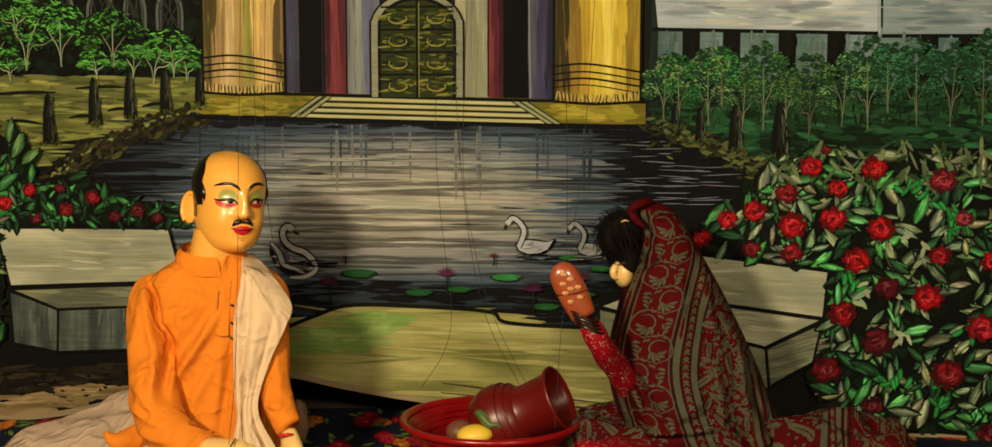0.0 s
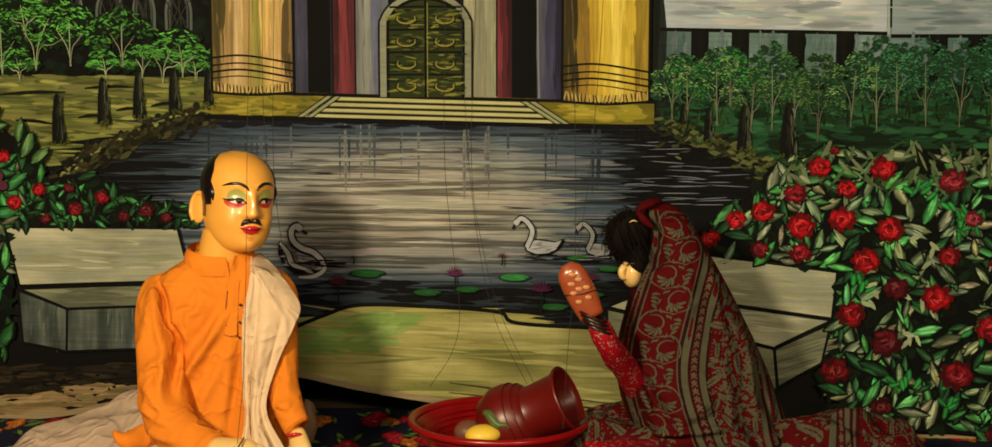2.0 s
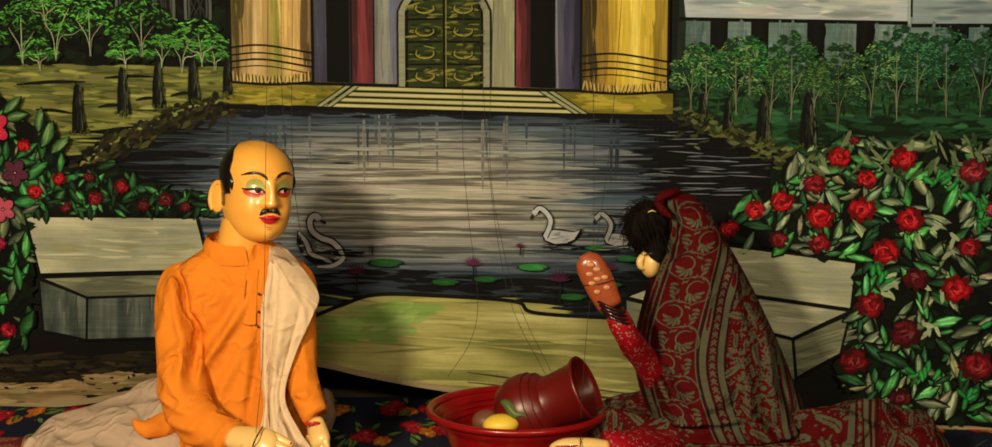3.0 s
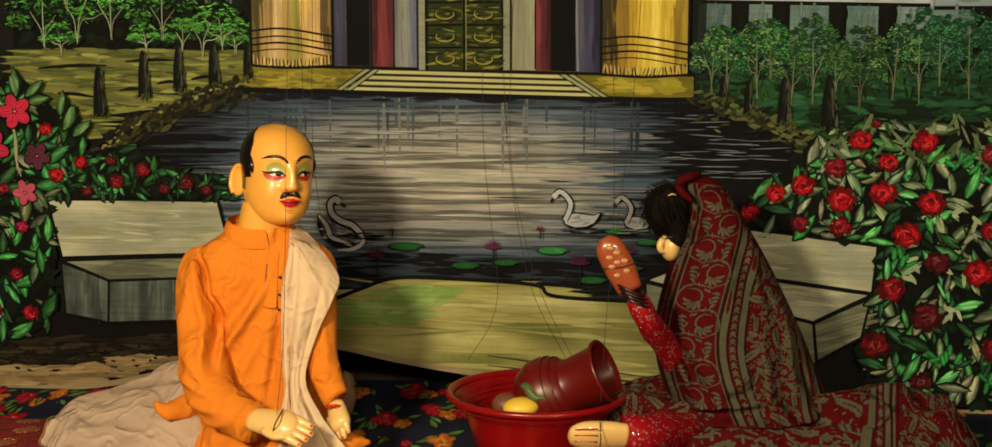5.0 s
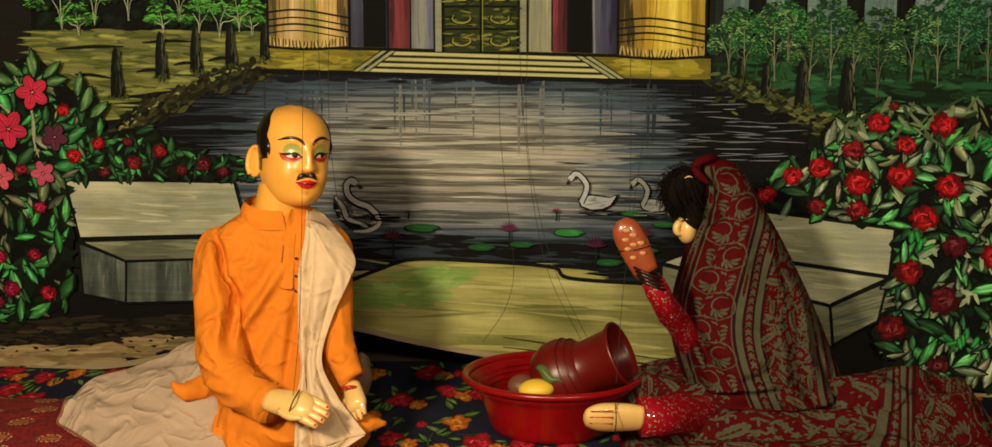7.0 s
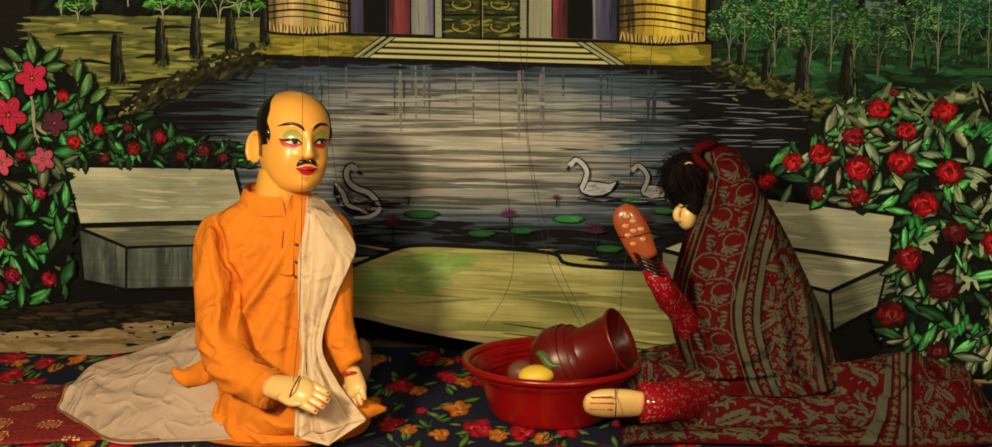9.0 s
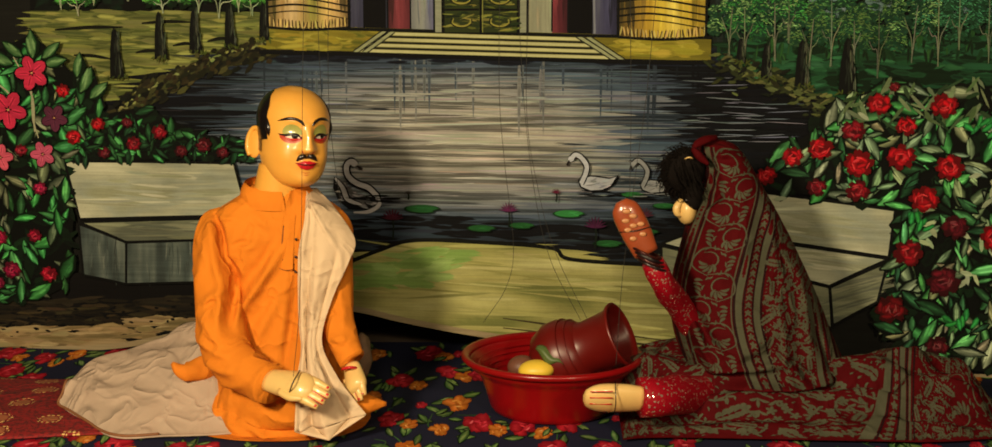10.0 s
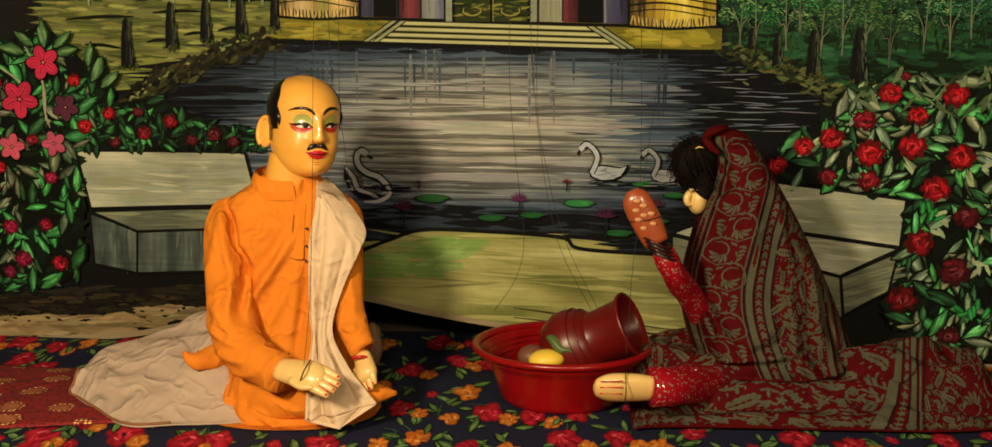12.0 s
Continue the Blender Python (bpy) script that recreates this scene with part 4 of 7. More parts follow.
def painted_bench(name, faces):
    """faces: four corners and a tone each, laid in brushed planes with black outlines."""
    b = Brush(4)
    for pts, cols, ang in faces:
        b.poly(pts, cols[0])
        blend(b, pts, sorted(cols), 36, 14, (7.0, 13.0) if ang < 1 else (34.0, 6.0), pts[0][0] * 7)
        inner = [tuple(np.array(p) * 0.7 + np.mean(pts, axis=0) * 0.3) for p in pts]
        wash(b, inner, 26, 0.13 if ang < 1 else 0.05, 0.006 if ang < 1 else 0.003, cols, ang, 0.05, 0.08)
    for pts, cols, ang in faces:
        for p, q in zip(pts, pts[1:] + pts[:1]):
            b.line([p, ((p[0] + q[0]) / 2, (p[1] + q[1]) / 2 + 0.0008), q], 0.0065, tone(18, 18, 14), 8, False)
    b.done(name, cloth, PAINT, "stone-grey garden bench with black outlines")


LIT, MIDT, LOW = [tone(158, 150, 112), tone(140, 134, 96), tone(178, 168, 128), tone(146, 142, 110)], [tone(116, 112, 80), tone(96, 94, 70), tone(134, 128, 92)], [tone(92, 94, 76), tone(76, 80, 66), tone(112, 112, 90), tone(64, 66, 54)]
painted_bench("painted_bench", [
    ([(-1.118, 0.505), (-0.668, 0.506), (-0.636, 0.372), (-1.085, 0.354)], LIT, 0.0),
    ([(-1.088, 0.346), (-0.632, 0.366), (-0.627, 0.311), (-0.962, 0.296)], MIDT, 0.0),
    ([(-1.089, 0.342), (-0.962, 0.295), (-0.967, 0.185), (-1.082, 0.206)], LOW, 1.5),
    ([(-0.962, 0.295), (-0.627, 0.311), (-0.63, 0.2), (-0.967, 0.185)], LOW, 1.5)])
painted_bench("painted_bench", [
    ([(0.473, 0.474), (0.973, 0.415), (0.963, 0.299), (0.482, 0.36)], LIT, -0.1),
    ([(0.414, 0.321), (0.498, 0.354), (0.963, 0.295), (0.824, 0.224)], LIT, -0.1),
    ([(0.414, 0.316), (0.825, 0.221), (0.835, 0.119), (0.418, 0.183)], MIDT, -0.1),
    ([(0.826, 0.221), (0.961, 0.287), (0.941, 0.188), (0.836, 0.125)], MIDT, 0.3)])


def painted_swan(foot, size, grey, flip=1):
    """A swan in a few white strokes: body, wing, S of the neck, head and bill."""
    b = Brush(4)
    x, z = foot

    def P(a, c):
        return (x + flip * a * size, z + c * size)
    ink, white, mid = tone(18, 18, 18), grey, tuple(c * 0.55 for c in grey)
    b.poly([P(*q) for q in ((-0.42, 0.3), (-0.36, 0.1), (-0.1, -0.02), (0.25, 0.02), (0.5, 0.2), (0.62, 0.44), (0.4, 0.36), (0.15, 0.4), (-0.1, 0.42))], ink)
    b.poly([P(*q) for q in ((-0.38, 0.29), (-0.32, 0.12), (-0.08, 0.03), (0.22, 0.06), (0.45, 0.22), (0.55, 0.39), (0.38, 0.33), (0.14, 0.36), (-0.1, 0.38))], white)
    for k in range(16):
        b.dab(P(rng.uniform(-0.2, 0.35), rng.uniform(0.1, 0.3)), size * 0.22, size * 0.035, rng.uniform(-0.1, 0.5) * flip, jitter(mid if k % 2 else white, 0.2))
    neck = [P(-0.33, 0.2), P(-0.22, 0.46), (P(-0.2, 0.66)), P(-0.34, 0.86), P(-0.48, 0.93), P(-0.58, 0.84)]
    b.line(neck, size * 0.17, ink, 30, False)
    b.line(neck, size * 0.11, white, 30, False)
    b.dab(P(-0.58, 0.84), size * 0.2, size * 0.13, math.atan2(-0.5, -0.3 * flip), white)
    b.dab(P(-0.66, 0.72), size * 0.16, size * 0.07, math.atan2(-0.8, -0.3 * flip), tone(40, 30, 24))
    for k in range(12):
        b.dab(P(rng.uniform(-0.6, 0.7), rng.uniform(-0.14, 0.02)), size * 0.5, size * 0.03, rng.gauss(0, 0.08), jitter(rng.choice([tone(130, 128, 112), tone(20, 20, 20)]), 0.2))
    b.done("painted_swan", cloth, PAINT, "white swan on the water")


painted_swan((0.247, 0.448), 0.098, tone(166, 160, 142))
painted_swan((0.394, 0.445), 0.088, tone(140, 134, 116))
# the swan that turns the other way, broad in the body, its wing lifted; its greys hold the man's shadow
SWAN_BODY = [(-0.409, 0.477), (-0.392, 0.463), (-0.369, 0.437), (-0.346, 0.428), (-0.331, 0.392), (-0.372, 0.393), (-0.399, 0.414), (-0.412, 0.446), (-0.288, 0.429), (-0.294, 0.403), (-0.322, 0.386)]
SWAN_BODY = SWAN_BODY[:4] + [SWAN_BODY[8], SWAN_BODY[9], SWAN_BODY[10]] + SWAN_BODY[4:8]
b = Brush(4)
INKY, PLUME, PLUME_DIM = tone(15, 15, 15), tone(156, 146, 126), tone(88, 82, 70)
b.poly(SWAN_BODY, INKY)
for k in range(60):
    t = rng.random()
    c = tuple(np.array(SWAN_BODY).mean(axis=0) + (np.array(SWAN_BODY[rng.randrange(len(SWAN_BODY))]) - np.array(SWAN_BODY).mean(axis=0)) * 0.72 * t ** 0.6)
    b.dab(c, 0.034, 0.008, rng.uniform(-0.7, 0.2), jitter(PLUME_DIM if t < 0.55 else PLUME, 0.25), rim=PLUME_DIM)
b.line([(-0.406, 0.472), (-0.387, 0.447), (-0.374, 0.418), (-0.339, 0.405)], 0.020, INKY, 24)
b.line([(-0.406, 0.472), (-0.387, 0.447), (-0.374, 0.418), (-0.339, 0.405)], 0.012, PLUME, 24)
b.line([(-0.352, 0.504), (-0.363, 0.515), (-0.376, 0.503), (-0.373, 0.479), (-0.352, 0.46), (-0.32, 0.448), (-0.297, 0.425)], 0.021, INKY, 40, False)
b.line([(-0.352, 0.504), (-0.363, 0.515), (-0.376, 0.503), (-0.373, 0.479), (-0.352, 0.46), (-0.32, 0.448), (-0.297, 0.425)], 0.013, PLUME, 40, False)
b.line([(-0.297, 0.429), (-0.294, 0.406), (-0.321, 0.388), (-0.36, 0.385)], 0.010, PLUME, 24)
b.dab((-0.36, 0.512), 0.026, 0.016, -0.3, PLUME)
b.dab((-0.342, 0.499), 0.018, 0.007, -0.6, tone(40, 32, 26))
for k in range(9):
    b.dab((SWAN_BODY[4][0] + rng.uniform(-0.07, 0.05), SWAN_BODY[4][1] - rng.uniform(-0.004, 0.016)), 0.07, 0.004, rng.gauss(0, 0.06), jitter(rng.choice([tone(96, 94, 84), INKY]), 0.2))
b.done("painted_swan", cloth, PAINT, "swan with its neck bent, greyed by painted-in shade, in the shallows")


def lily_pad(c, w, col):
    b = Brush(4)
    for k, g in ((1.15, 0.2), (1.0, 1.0)):
        b.poly([(c[0] + w * k * math.cos(a) * (1 if a < 5.6 else 0.7), c[1] - (k - 1) * 0.008 + w * 0.24 * k * math.sin(a)) for a in [0.45 * i for i in range(14)]], tuple(q * g for q in col))
    for k in range(7):
        b.dab((c[0] + rng.uniform(-0.5, 0.5) * w, c[1] + rng.uniform(-0.1, 0.1) * w), w * 0.7, w * 0.05, rng.gauss(0, 0.2), jitter(tuple(q * 1.3 for q in col), 0.3))
    b.done("painted_lily_pad", cloth, PAINT)


for c, w, g in (((-0.184, 0.398), 0.052, 0.5), ((0.185, 0.392), 0.045, 1.25), ((0.341, 0.443), 0.034, 0.9), ((-0.034, 0.351), 0.042, 0.5), ((0.067, 0.36), 0.038, 0.55), ((0.283, 0.319), 0.042, 0.5), ((0.42, 0.416), 0.034, 0.7), ((0.374, 0.35), 0.04, 0.5)):
    lily_pad(c, w * 0.8, tuple(q * g for q in tone(52, 104, 50)))


def lotus(c, r, col, stem=True):
    b = Brush(5)
    if stem:
        b.line([(c[0], c[1] - r * 2.2), (c[0] + 0.002, c[1] - r), c], 0.004, tone(24, 34, 20), 8, False)
    for k in range(9):
        a = 0.25 + (math.pi - 0.5) * k / 8
        b.dab((c[0] + r * 0.55 * math.cos(a), c[1] + r * 0.55 * math.sin(a) - r * 0.3), r * 1.2, r * 0.17, a, jitter(tuple(q * 0.6 for q in col), 0.3), rim=tuple(q * 0.4 for q in col))
    b.done("painted_lotus", cloth, PAINT)


for c, r, col in (((0.035, 0.401), 0.021, tone(120, 54, 84)), ((-0.259, 0.376), 0.026, tone(92, 34, 46)), ((0.251, 0.365), 0.026, tone(92, 40, 64)), ((0.153, 0.446), 0.011, tone(120, 40, 60)), ((0.37, 0.394), 0.022, tone(110, 60, 66)), ((-0.219, 0.438), 0.008, tone(70, 60, 50))):
    lotus(c, r, col)


# ---- painted rose bushes ----
def painted_rose(c, r, col, layer=6):
    """A red rose in overlapping curved dabs."""
    b = Brush(layer)
    r *= 0.98
    for i in range(8):
        a = i * 0.785 + rng.uniform(-0.2, 0.2)
        b.dab((c[0] + r * 0.5 * math.cos(a), c[1] + r * 0.42 * math.sin(a)), r * 1.05, r * 0.6, a, tuple(q * 0.3 for q in col))
    for i in range(11):
        a, d = rng.uniform(0, 6.28), r * rng.uniform(0.2, 0.72)
        b.dab((c[0] + d * math.cos(a), c[1] + d * 0.8 * math.sin(a)), r * rng.uniform(0.5, 0.9), r * rng.uniform(0.25, 0.5), a + 1.57 + rng.gauss(0, 0.3), jitter(tuple(min(0.8, q * 1.4) for q in col), 0.35), rim=tuple(q * 0.45 for q in col))
    for i in range(5):
        a, d = rng.uniform(0, 6.28), r * rng.uniform(0.1, 0.6)
        b.dab((c[0] + d * math.cos(a), c[1] + d * 0.8 * math.sin(a)), r * 0.5, r * 0.1, a + 1.4, jitter(tuple(min(0.8, q * 1.6 + 0.03) for q in col), 0.25))
    b.done("painted_rose", cloth, PAINT)


def painted_hibiscus(c, r, col, layer=6):
    """Five broad petals round a dark eye."""
    b = Brush(layer)
    turn = rng.uniform(0, 1.2)
    for k in (1.16, 1.0):
        for i in range(5):
            a = turn + i * 1.2566
            x, z = c[0] + r * 0.55 * math.cos(a), c[1] + r * 0.55 * math.sin(a)
            pts = [(x + r * k * (0.5 * math.cos(w) * math.cos(a) - 0.36 * math.sin(w) * math.sin(a)), z + r * k * (0.5 * math.cos(w) * math.sin(a) + 0.36 * math.sin(w) * math.cos(a))) for w in [0.63 * j for j in range(10)]]
            b.poly(pts, jitter(col, 0.1) if k == 1.0 else tone(14, 8, 8))
    for i in range(5):
        a = turn + i * 1.2566
        for j in range(3):
            b.dab((c[0] + r * 0.5 * math.cos(a + 0.15 * (j - 1)), c[1] + r * 0.5 * math.sin(a + 0.15 * (j - 1))), r * 0.6, r * 0.07, a, jitter(tuple(q * (0.5 if j == 1 else 1.4) for q in col), 0.15))
    for i in range(5):
        a = i * 1.2566
        b.dab((c[0] + r * 0.1 * math.cos(a), c[1] + r * 0.1 * math.sin(a)), r * 0.24, r * 0.09, a, tone(60, 10, 14))
    b.dab(c, r * 0.16, r * 0.12, 0.3, tone(170, 130, 80))
    b.done("painted_hibiscus", cloth, PAINT)


def bush(name, region, count, size, cols, upward, label, layer=4, glow=1.1):
    b = Brush(layer)
    b.poly(region, tone(11, 15, 9))
    wash(b, region, count // 2, size * 0.9, size * 0.3, [tone(18, 32, 16), tone(12, 18, 10), tone(26, 44, 22)], 0.6, 1.2, 0.3)
    for p in sorted(scatter(region, count), key=lambda q: -q[1] + rng.gauss(0, 0.15)):
        dark, light = rng.choice(cols)
        b.leaf(p, size * rng.uniform(0.6, 1.35), rng.gauss(upward, 1.1) if rng.random() < 0.7 else rng.uniform(0, 6.28), jitter(dark, 0.35), jitter(tuple(q * glow for q in light), 0.35), rng.uniform(0.26, 0.42))
    b.done(name, cloth, PAINT, label)


G1, G2, G3, G4 = (tone(26, 58, 26), tone(72, 116, 62)), (tone(40, 56, 34), tone(112, 120, 84)), (tone(20, 38, 20), tone(48, 80, 46)), (tone(28, 80, 34), tone(96, 158, 84))
G5 = (tone(44, 52, 30), tone(134, 132, 92))
RIGHT = [(0.649, 0.466), (0.697, 0.549), (0.781, 0.612), (0.826, 0.671), (0.939, 0.718), (1.075, 0.706), (1.225, 0.719), (1.553, 0.714), (1.586, -0.008), (1.096, 0.027), (0.954, 0.108), (0.943, 0.185), (0.965, 0.292), (0.975, 0.419), (0.807, 0.443), (0.668, 0.457)]
bush("painted_rose_bush", RIGHT, 560, 0.062, [G1, G2, G3, G3, G4, G5, G2], 0.9, "dark rose bush with grey-green leaves", glow=2.1)
b = Brush(5)
for p in scatter([(0.826, 0.671), (0.939, 0.718), (1.553, 0.726), (1.558, 0.617), (0.88, 0.612)], 130):
    b.dab(p, rng.uniform(0.03, 0.06), rng.uniform(0.006, 0.012), rng.choice([0.7, 1.1, 2.0, 2.5]) + rng.gauss(0, 0.25), jitter(rng.choice([tone(86, 98, 58), tone(54, 70, 40), tone(112, 116, 78)]), 0.25))
for p in ((1.046, 0.411), (1.178, 0.349), (1.056, 0.348), (1.174, 0.467), (0.668, 0.438), (0.873, 0.612), (1.405, 0.337), (1.15, 0.255)):
    for k in range(4):
        b.dab((p[0] + rng.gauss(0, 0.02), p[1] + rng.gauss(0, 0.02)), 0.032, 0.012, rng.uniform(0, 3), jitter(tone(150, 150, 108), 0.25))
for p in ((1.039, 0.387), (1.277, 0.522), (1.317, 0.273), (1.255, 0.081), (1.138, 0.143), (1.261, 0.561), (1.176, 0.614)):
    for k in range(7):
        b.dab((p[0] + rng.gauss(0, 0.018), p[1] + rng.gauss(0, 0.014)), 0.035, 0.014, rng.uniform(0.2, 2.6), jitter(tone(62, 142, 66), 0.3), rim=tone(24, 60, 28))
b.done("painted_grass_blades", cloth, PAINT, "pale grassy blades along the bush")
RED, DEEP = tone(156, 22, 28), tone(96, 24, 30)
for c, r, col in (((0.922, 0.671), 0.03, RED), ((1.073, 0.668), 0.034, RED), ((1.237, 0.641), 0.036, tone(130, 40, 44)), ((0.988, 0.619), 0.027, RED), ((0.865, 0.607), 0.03, tone(130, 26, 34)), ((0.79, 0.563), 0.032, RED), ((0.725, 0.542), 0.027, RED), ((0.882, 0.528), 0.038, RED),
                  ((0.98, 0.545), 0.036, RED), ((1.093, 0.522), 0.036, RED), ((1.29, 0.549), 0.024, tone(140, 56, 60)), ((0.881, 0.462), 0.03, tone(130, 22, 30)), ((0.784, 0.469), 0.026, tone(110, 20, 28)), ((0.664, 0.495), 0.026, RED), ((1.037, 0.444), 0.037, RED),
                  ((1.236, 0.458), 0.03, tone(136, 24, 30)), ((1.113, 0.377), 0.034, DEEP), ((1.211, 0.355), 0.04, RED), ((1.006, 0.313), 0.038, tone(130, 20, 26)), ((1.092, 0.243), 0.042, DEEP), ((1.341, 0.281), 0.04, tone(150, 30, 36)), ((0.973, 0.172), 0.04, tone(100, 14, 18)), ((1.263, 0.166), 0.044, tone(120, 24, 30)),
                  ((1.359, 0.444), 0.03, RED), ((1.085, 0.083), 0.03, tone(90, 22, 26)), ((1.443, 0.524), 0.036, RED), ((1.473, 0.165), 0.04, DEEP), ((0.957, 0.712), 0.014, tone(110, 24, 28)), ((1.365, 0.02), 0.03, DEEP)):
    painted_rose(c, r, col)

LEFT = [(-1.422, 0.791), (-1.284, 0.788), (-1.187, 0.831), (-1.131, 0.776), (-1.09, 0.736), (-1.03, 0.744), (-1.001, 0.648), (-1.074, 0.557), (-1.12, 0.498), (-1.102, 0.349), (-1.124, 0.179), (-1.2, 0.14), (-1.325, 0.126), (-1.469, 0.101)]
LOWL = [(-1.089, 0.598), (-0.985, 0.631), (-0.899, 0.648), (-0.817, 0.609), (-0.734, 0.577), (-0.651, 0.562), (-0.619, 0.512), (-0.821, 0.513), (-1.119, 0.505)]
bush("painted_hibiscus_bush", LEFT, 250, 0.056, [G1, G4, G2, G4, G5], 1.1, "hibiscus bush with glossy light green leaves")
bush("painted_low_bush", LOWL, 110, 0.038, [G1, G3, G4, G3], 1.0, "low bush of small red flowers behind the bench")
b = Brush(5)
for pts in ([(-1.249, 0.792), (-1.196, 0.678), (-1.193, 0.58)], [(-1.322, 0.726), (-1.256, 0.678), (-1.226, 0.613)], [(-1.195, 0.695), (-1.195, 0.613), (-1.183, 0.564)]):
    b.line(pts, 0.005, tone(150, 140, 100), 12)
for p, ln, an in (((-1.189, 0.805), 0.07, 1.6), ((-1.241, 0.792), 0.06, 2.5), ((-1.138, 0.789), 0.06, 0.7), ((-1.277, 0.763), 0.07, 2.9), ((-1.128, 0.76), 0.06, 0.2), ((-1.049, 0.715), 0.07, 1.1), ((-1.016, 0.688), 0.06, 0.7), ((-1.067, 0.752), 0.06, 1.4)):
    b.leaf(p, ln, an, tone(36, 78, 34), tone(120, 140, 84), 0.4)
b.done("painted_tall_leaves", cloth, PAINT, "long pointed leaves and pale stems")
PINK, DUSK = tone(170, 48, 62), tone(88, 44, 52)
for c, r, col in (((-1.19, 0.731), 0.043, PINK), ((-1.259, 0.637), 0.048, PINK), ((-1.136, 0.617), 0.034, DUSK), ((-1.287, 0.513), 0.034, tone(176, 82, 84)), ((-1.172, 0.523), 0.032, tone(164, 78, 84)), ((-1.356, 0.411), 0.03, PINK)):
    painted_hibiscus(c, r, col)
for c, r, col in (((-1.11, 0.687), 0.02, RED), ((-1.23, 0.533), 0.018, tone(130, 30, 40)), ((-1.184, 0.434), 0.02, tone(150, 34, 60)), ((-1.205, 0.31), 0.02, tone(140, 20, 44)), ((-1.273, 0.218), 0.026, tone(130, 22, 50)), ((-1.172, 0.209), 0.024, tone(160, 22, 44)), ((-1.303, 0.303), 0.024, tone(140, 26, 50)),
                  ((-1.087, 0.568), 0.022, RED), ((-1.02, 0.602), 0.02, RED), ((-0.927, 0.554), 0.021, tone(120, 20, 30)), ((-0.858, 0.584), 0.022, tone(130, 20, 30)), ((-0.943, 0.607), 0.016, DEEP), ((-1.007, 0.53), 0.018, DEEP), ((-0.803, 0.536), 0.018, DEEP), ((-0.743, 0.553), 0.022, DEEP), ((-0.694, 0.534), 0.018, DEEP), ((-1.322, 0.677), 0.02, RED), ((-1.325, 0.459), 0.02, RED), ((-1.312, 0.183), 0.02, tone(120, 26, 50))):
    painted_rose(c, r, col)


# ---- floor sheet: navy cotton printed with roses ----
bm = bmesh.new()
CARPET_Z = 0.004
layer = bm.loops.layers.float_color.new("paint")
front = sheet(bm, lambda a, c: (-2.0 + 4.0 * a, 1.9 + 1.76 * c, CARPET_Z - 0.001), 60, 30)
bm.normal_update()
bmesh.ops.solidify(bm, geom=bm.faces[:], thickness=0.003)
top = max(v.co.z for v in bm.verts)
for v in bm.verts:
    v.co.z += CARPET_Z - top
for f in bm.faces:
    for loop in f.loops:
        loop[layer] = (0.015, 0.017, 0.042, 1)
carpet = thing("floor_sheet", bm, PRINT, "navy cotton floor sheet printed with red and orange roses", "rug", smooth=False)
b = Brush(0, True)
BASE = CARPET_Z + 0.0004
CRIM, ROSE, ORANGE, PEACH, LFG, LFL = (0.36, 0.004, 0.016), (0.62, 0.05, 0.085), (0.60, 0.15, 0.012), (0.72, 0.33, 0.08), (0.04, 0.11, 0.035), (0.20, 0.30, 0.10)


def printed_rose(c, r, dark, light):
    """Loose petals round an off-centre heart, pale on their lips."""
    turn = rng.uniform(0, 6.28)
    for i in range(6):
        a = turn + i * 1.05 + rng.uniform(-0.4, 0.4)
        d = r * rng.uniform(0.35, 0.6)
        b.dab((c[0] + d * math.cos(a), c[1] + d * math.sin(a)), r * rng.uniform(0.8, 1.25), r * rng.uniform(0.7, 1.1), a + rng.gauss(0, 0.5), jitter(tuple((2 * p + q) / 3 for p, q in zip(dark, light)), 0.3), rim=jitter(tuple(0.55 * q for q in dark), 0.3))
    for i in range(5):
        a, d = rng.uniform(0, 6.28), r * rng.uniform(0.05, 0.55)
        b.dab((c[0] + d * math.cos(a), c[1] + d * math.sin(a)), r * rng.uniform(0.4, 0.8), r * rng.uniform(0.15, 0.35), a + 1.3, jitter(light, 0.3), rim=dark)
    a = rng.uniform(0, 6.28)
    b.dab((c[0] + r * 0.4 * math.cos(a), c[1] + r * 0.4 * math.sin(a)), r * 0.45, r * 0.16, a + 1.5, tuple(min(0.85, q * 1.3 + 0.12) for q in light), rim=light)


step = 0.098
for i in range(41):
    for j in range(9):
        x, y = -1.95 + step * (i + 0.5 * (j % 2)) + rng.gauss(0, 0.014), 1.95 + step * j + rng.gauss(0, 0.014)
        b.off = BASE + 0.00025 * ((i % 2) + 2 * (j % 2))
        for k in range(rng.randint(4, 7)):
            a = rng.uniform(0, 6.28)
            d = rng.uniform(0.03, 0.062)
            b.leaf((x + d * math.cos(a), y + d * math.sin(a)), rng.uniform(0.026, 0.046), a + rng.gauss(0, 0.5), jitter(LFG, 0.3), jitter(LFL, 0.3), 0.38)
        if rng.random() < 0.5:
            b.line([(x, y), (x + rng.uniform(-0.04, 0.04), y + rng.uniform(0.01, 0.04)), (x + rng.uniform(-0.06, 0.06), y + rng.uniform(0.03, 0.06))], 0.003, jitter(LFG, 0.2), 8)
        kind = (i * 7 + j * 3 + rng.randint(0, 2)) % 5
        if kind < 3:
            printed_rose((x, y), rng.uniform(0.030, 0.042), CRIM, ROSE)
            if rng.random() < 0.6:
                printed_rose((x + 0.042, y - 0.022), rng.uniform(0.020, 0.028), ORANGE, PEACH)
        elif kind == 3:
            printed_rose((x, y), rng.uniform(0.022, 0.032), ORANGE, PEACH)
        else:
            printed_rose((x, y), rng.uniform(0.013, 0.019), CRIM, ROSE)
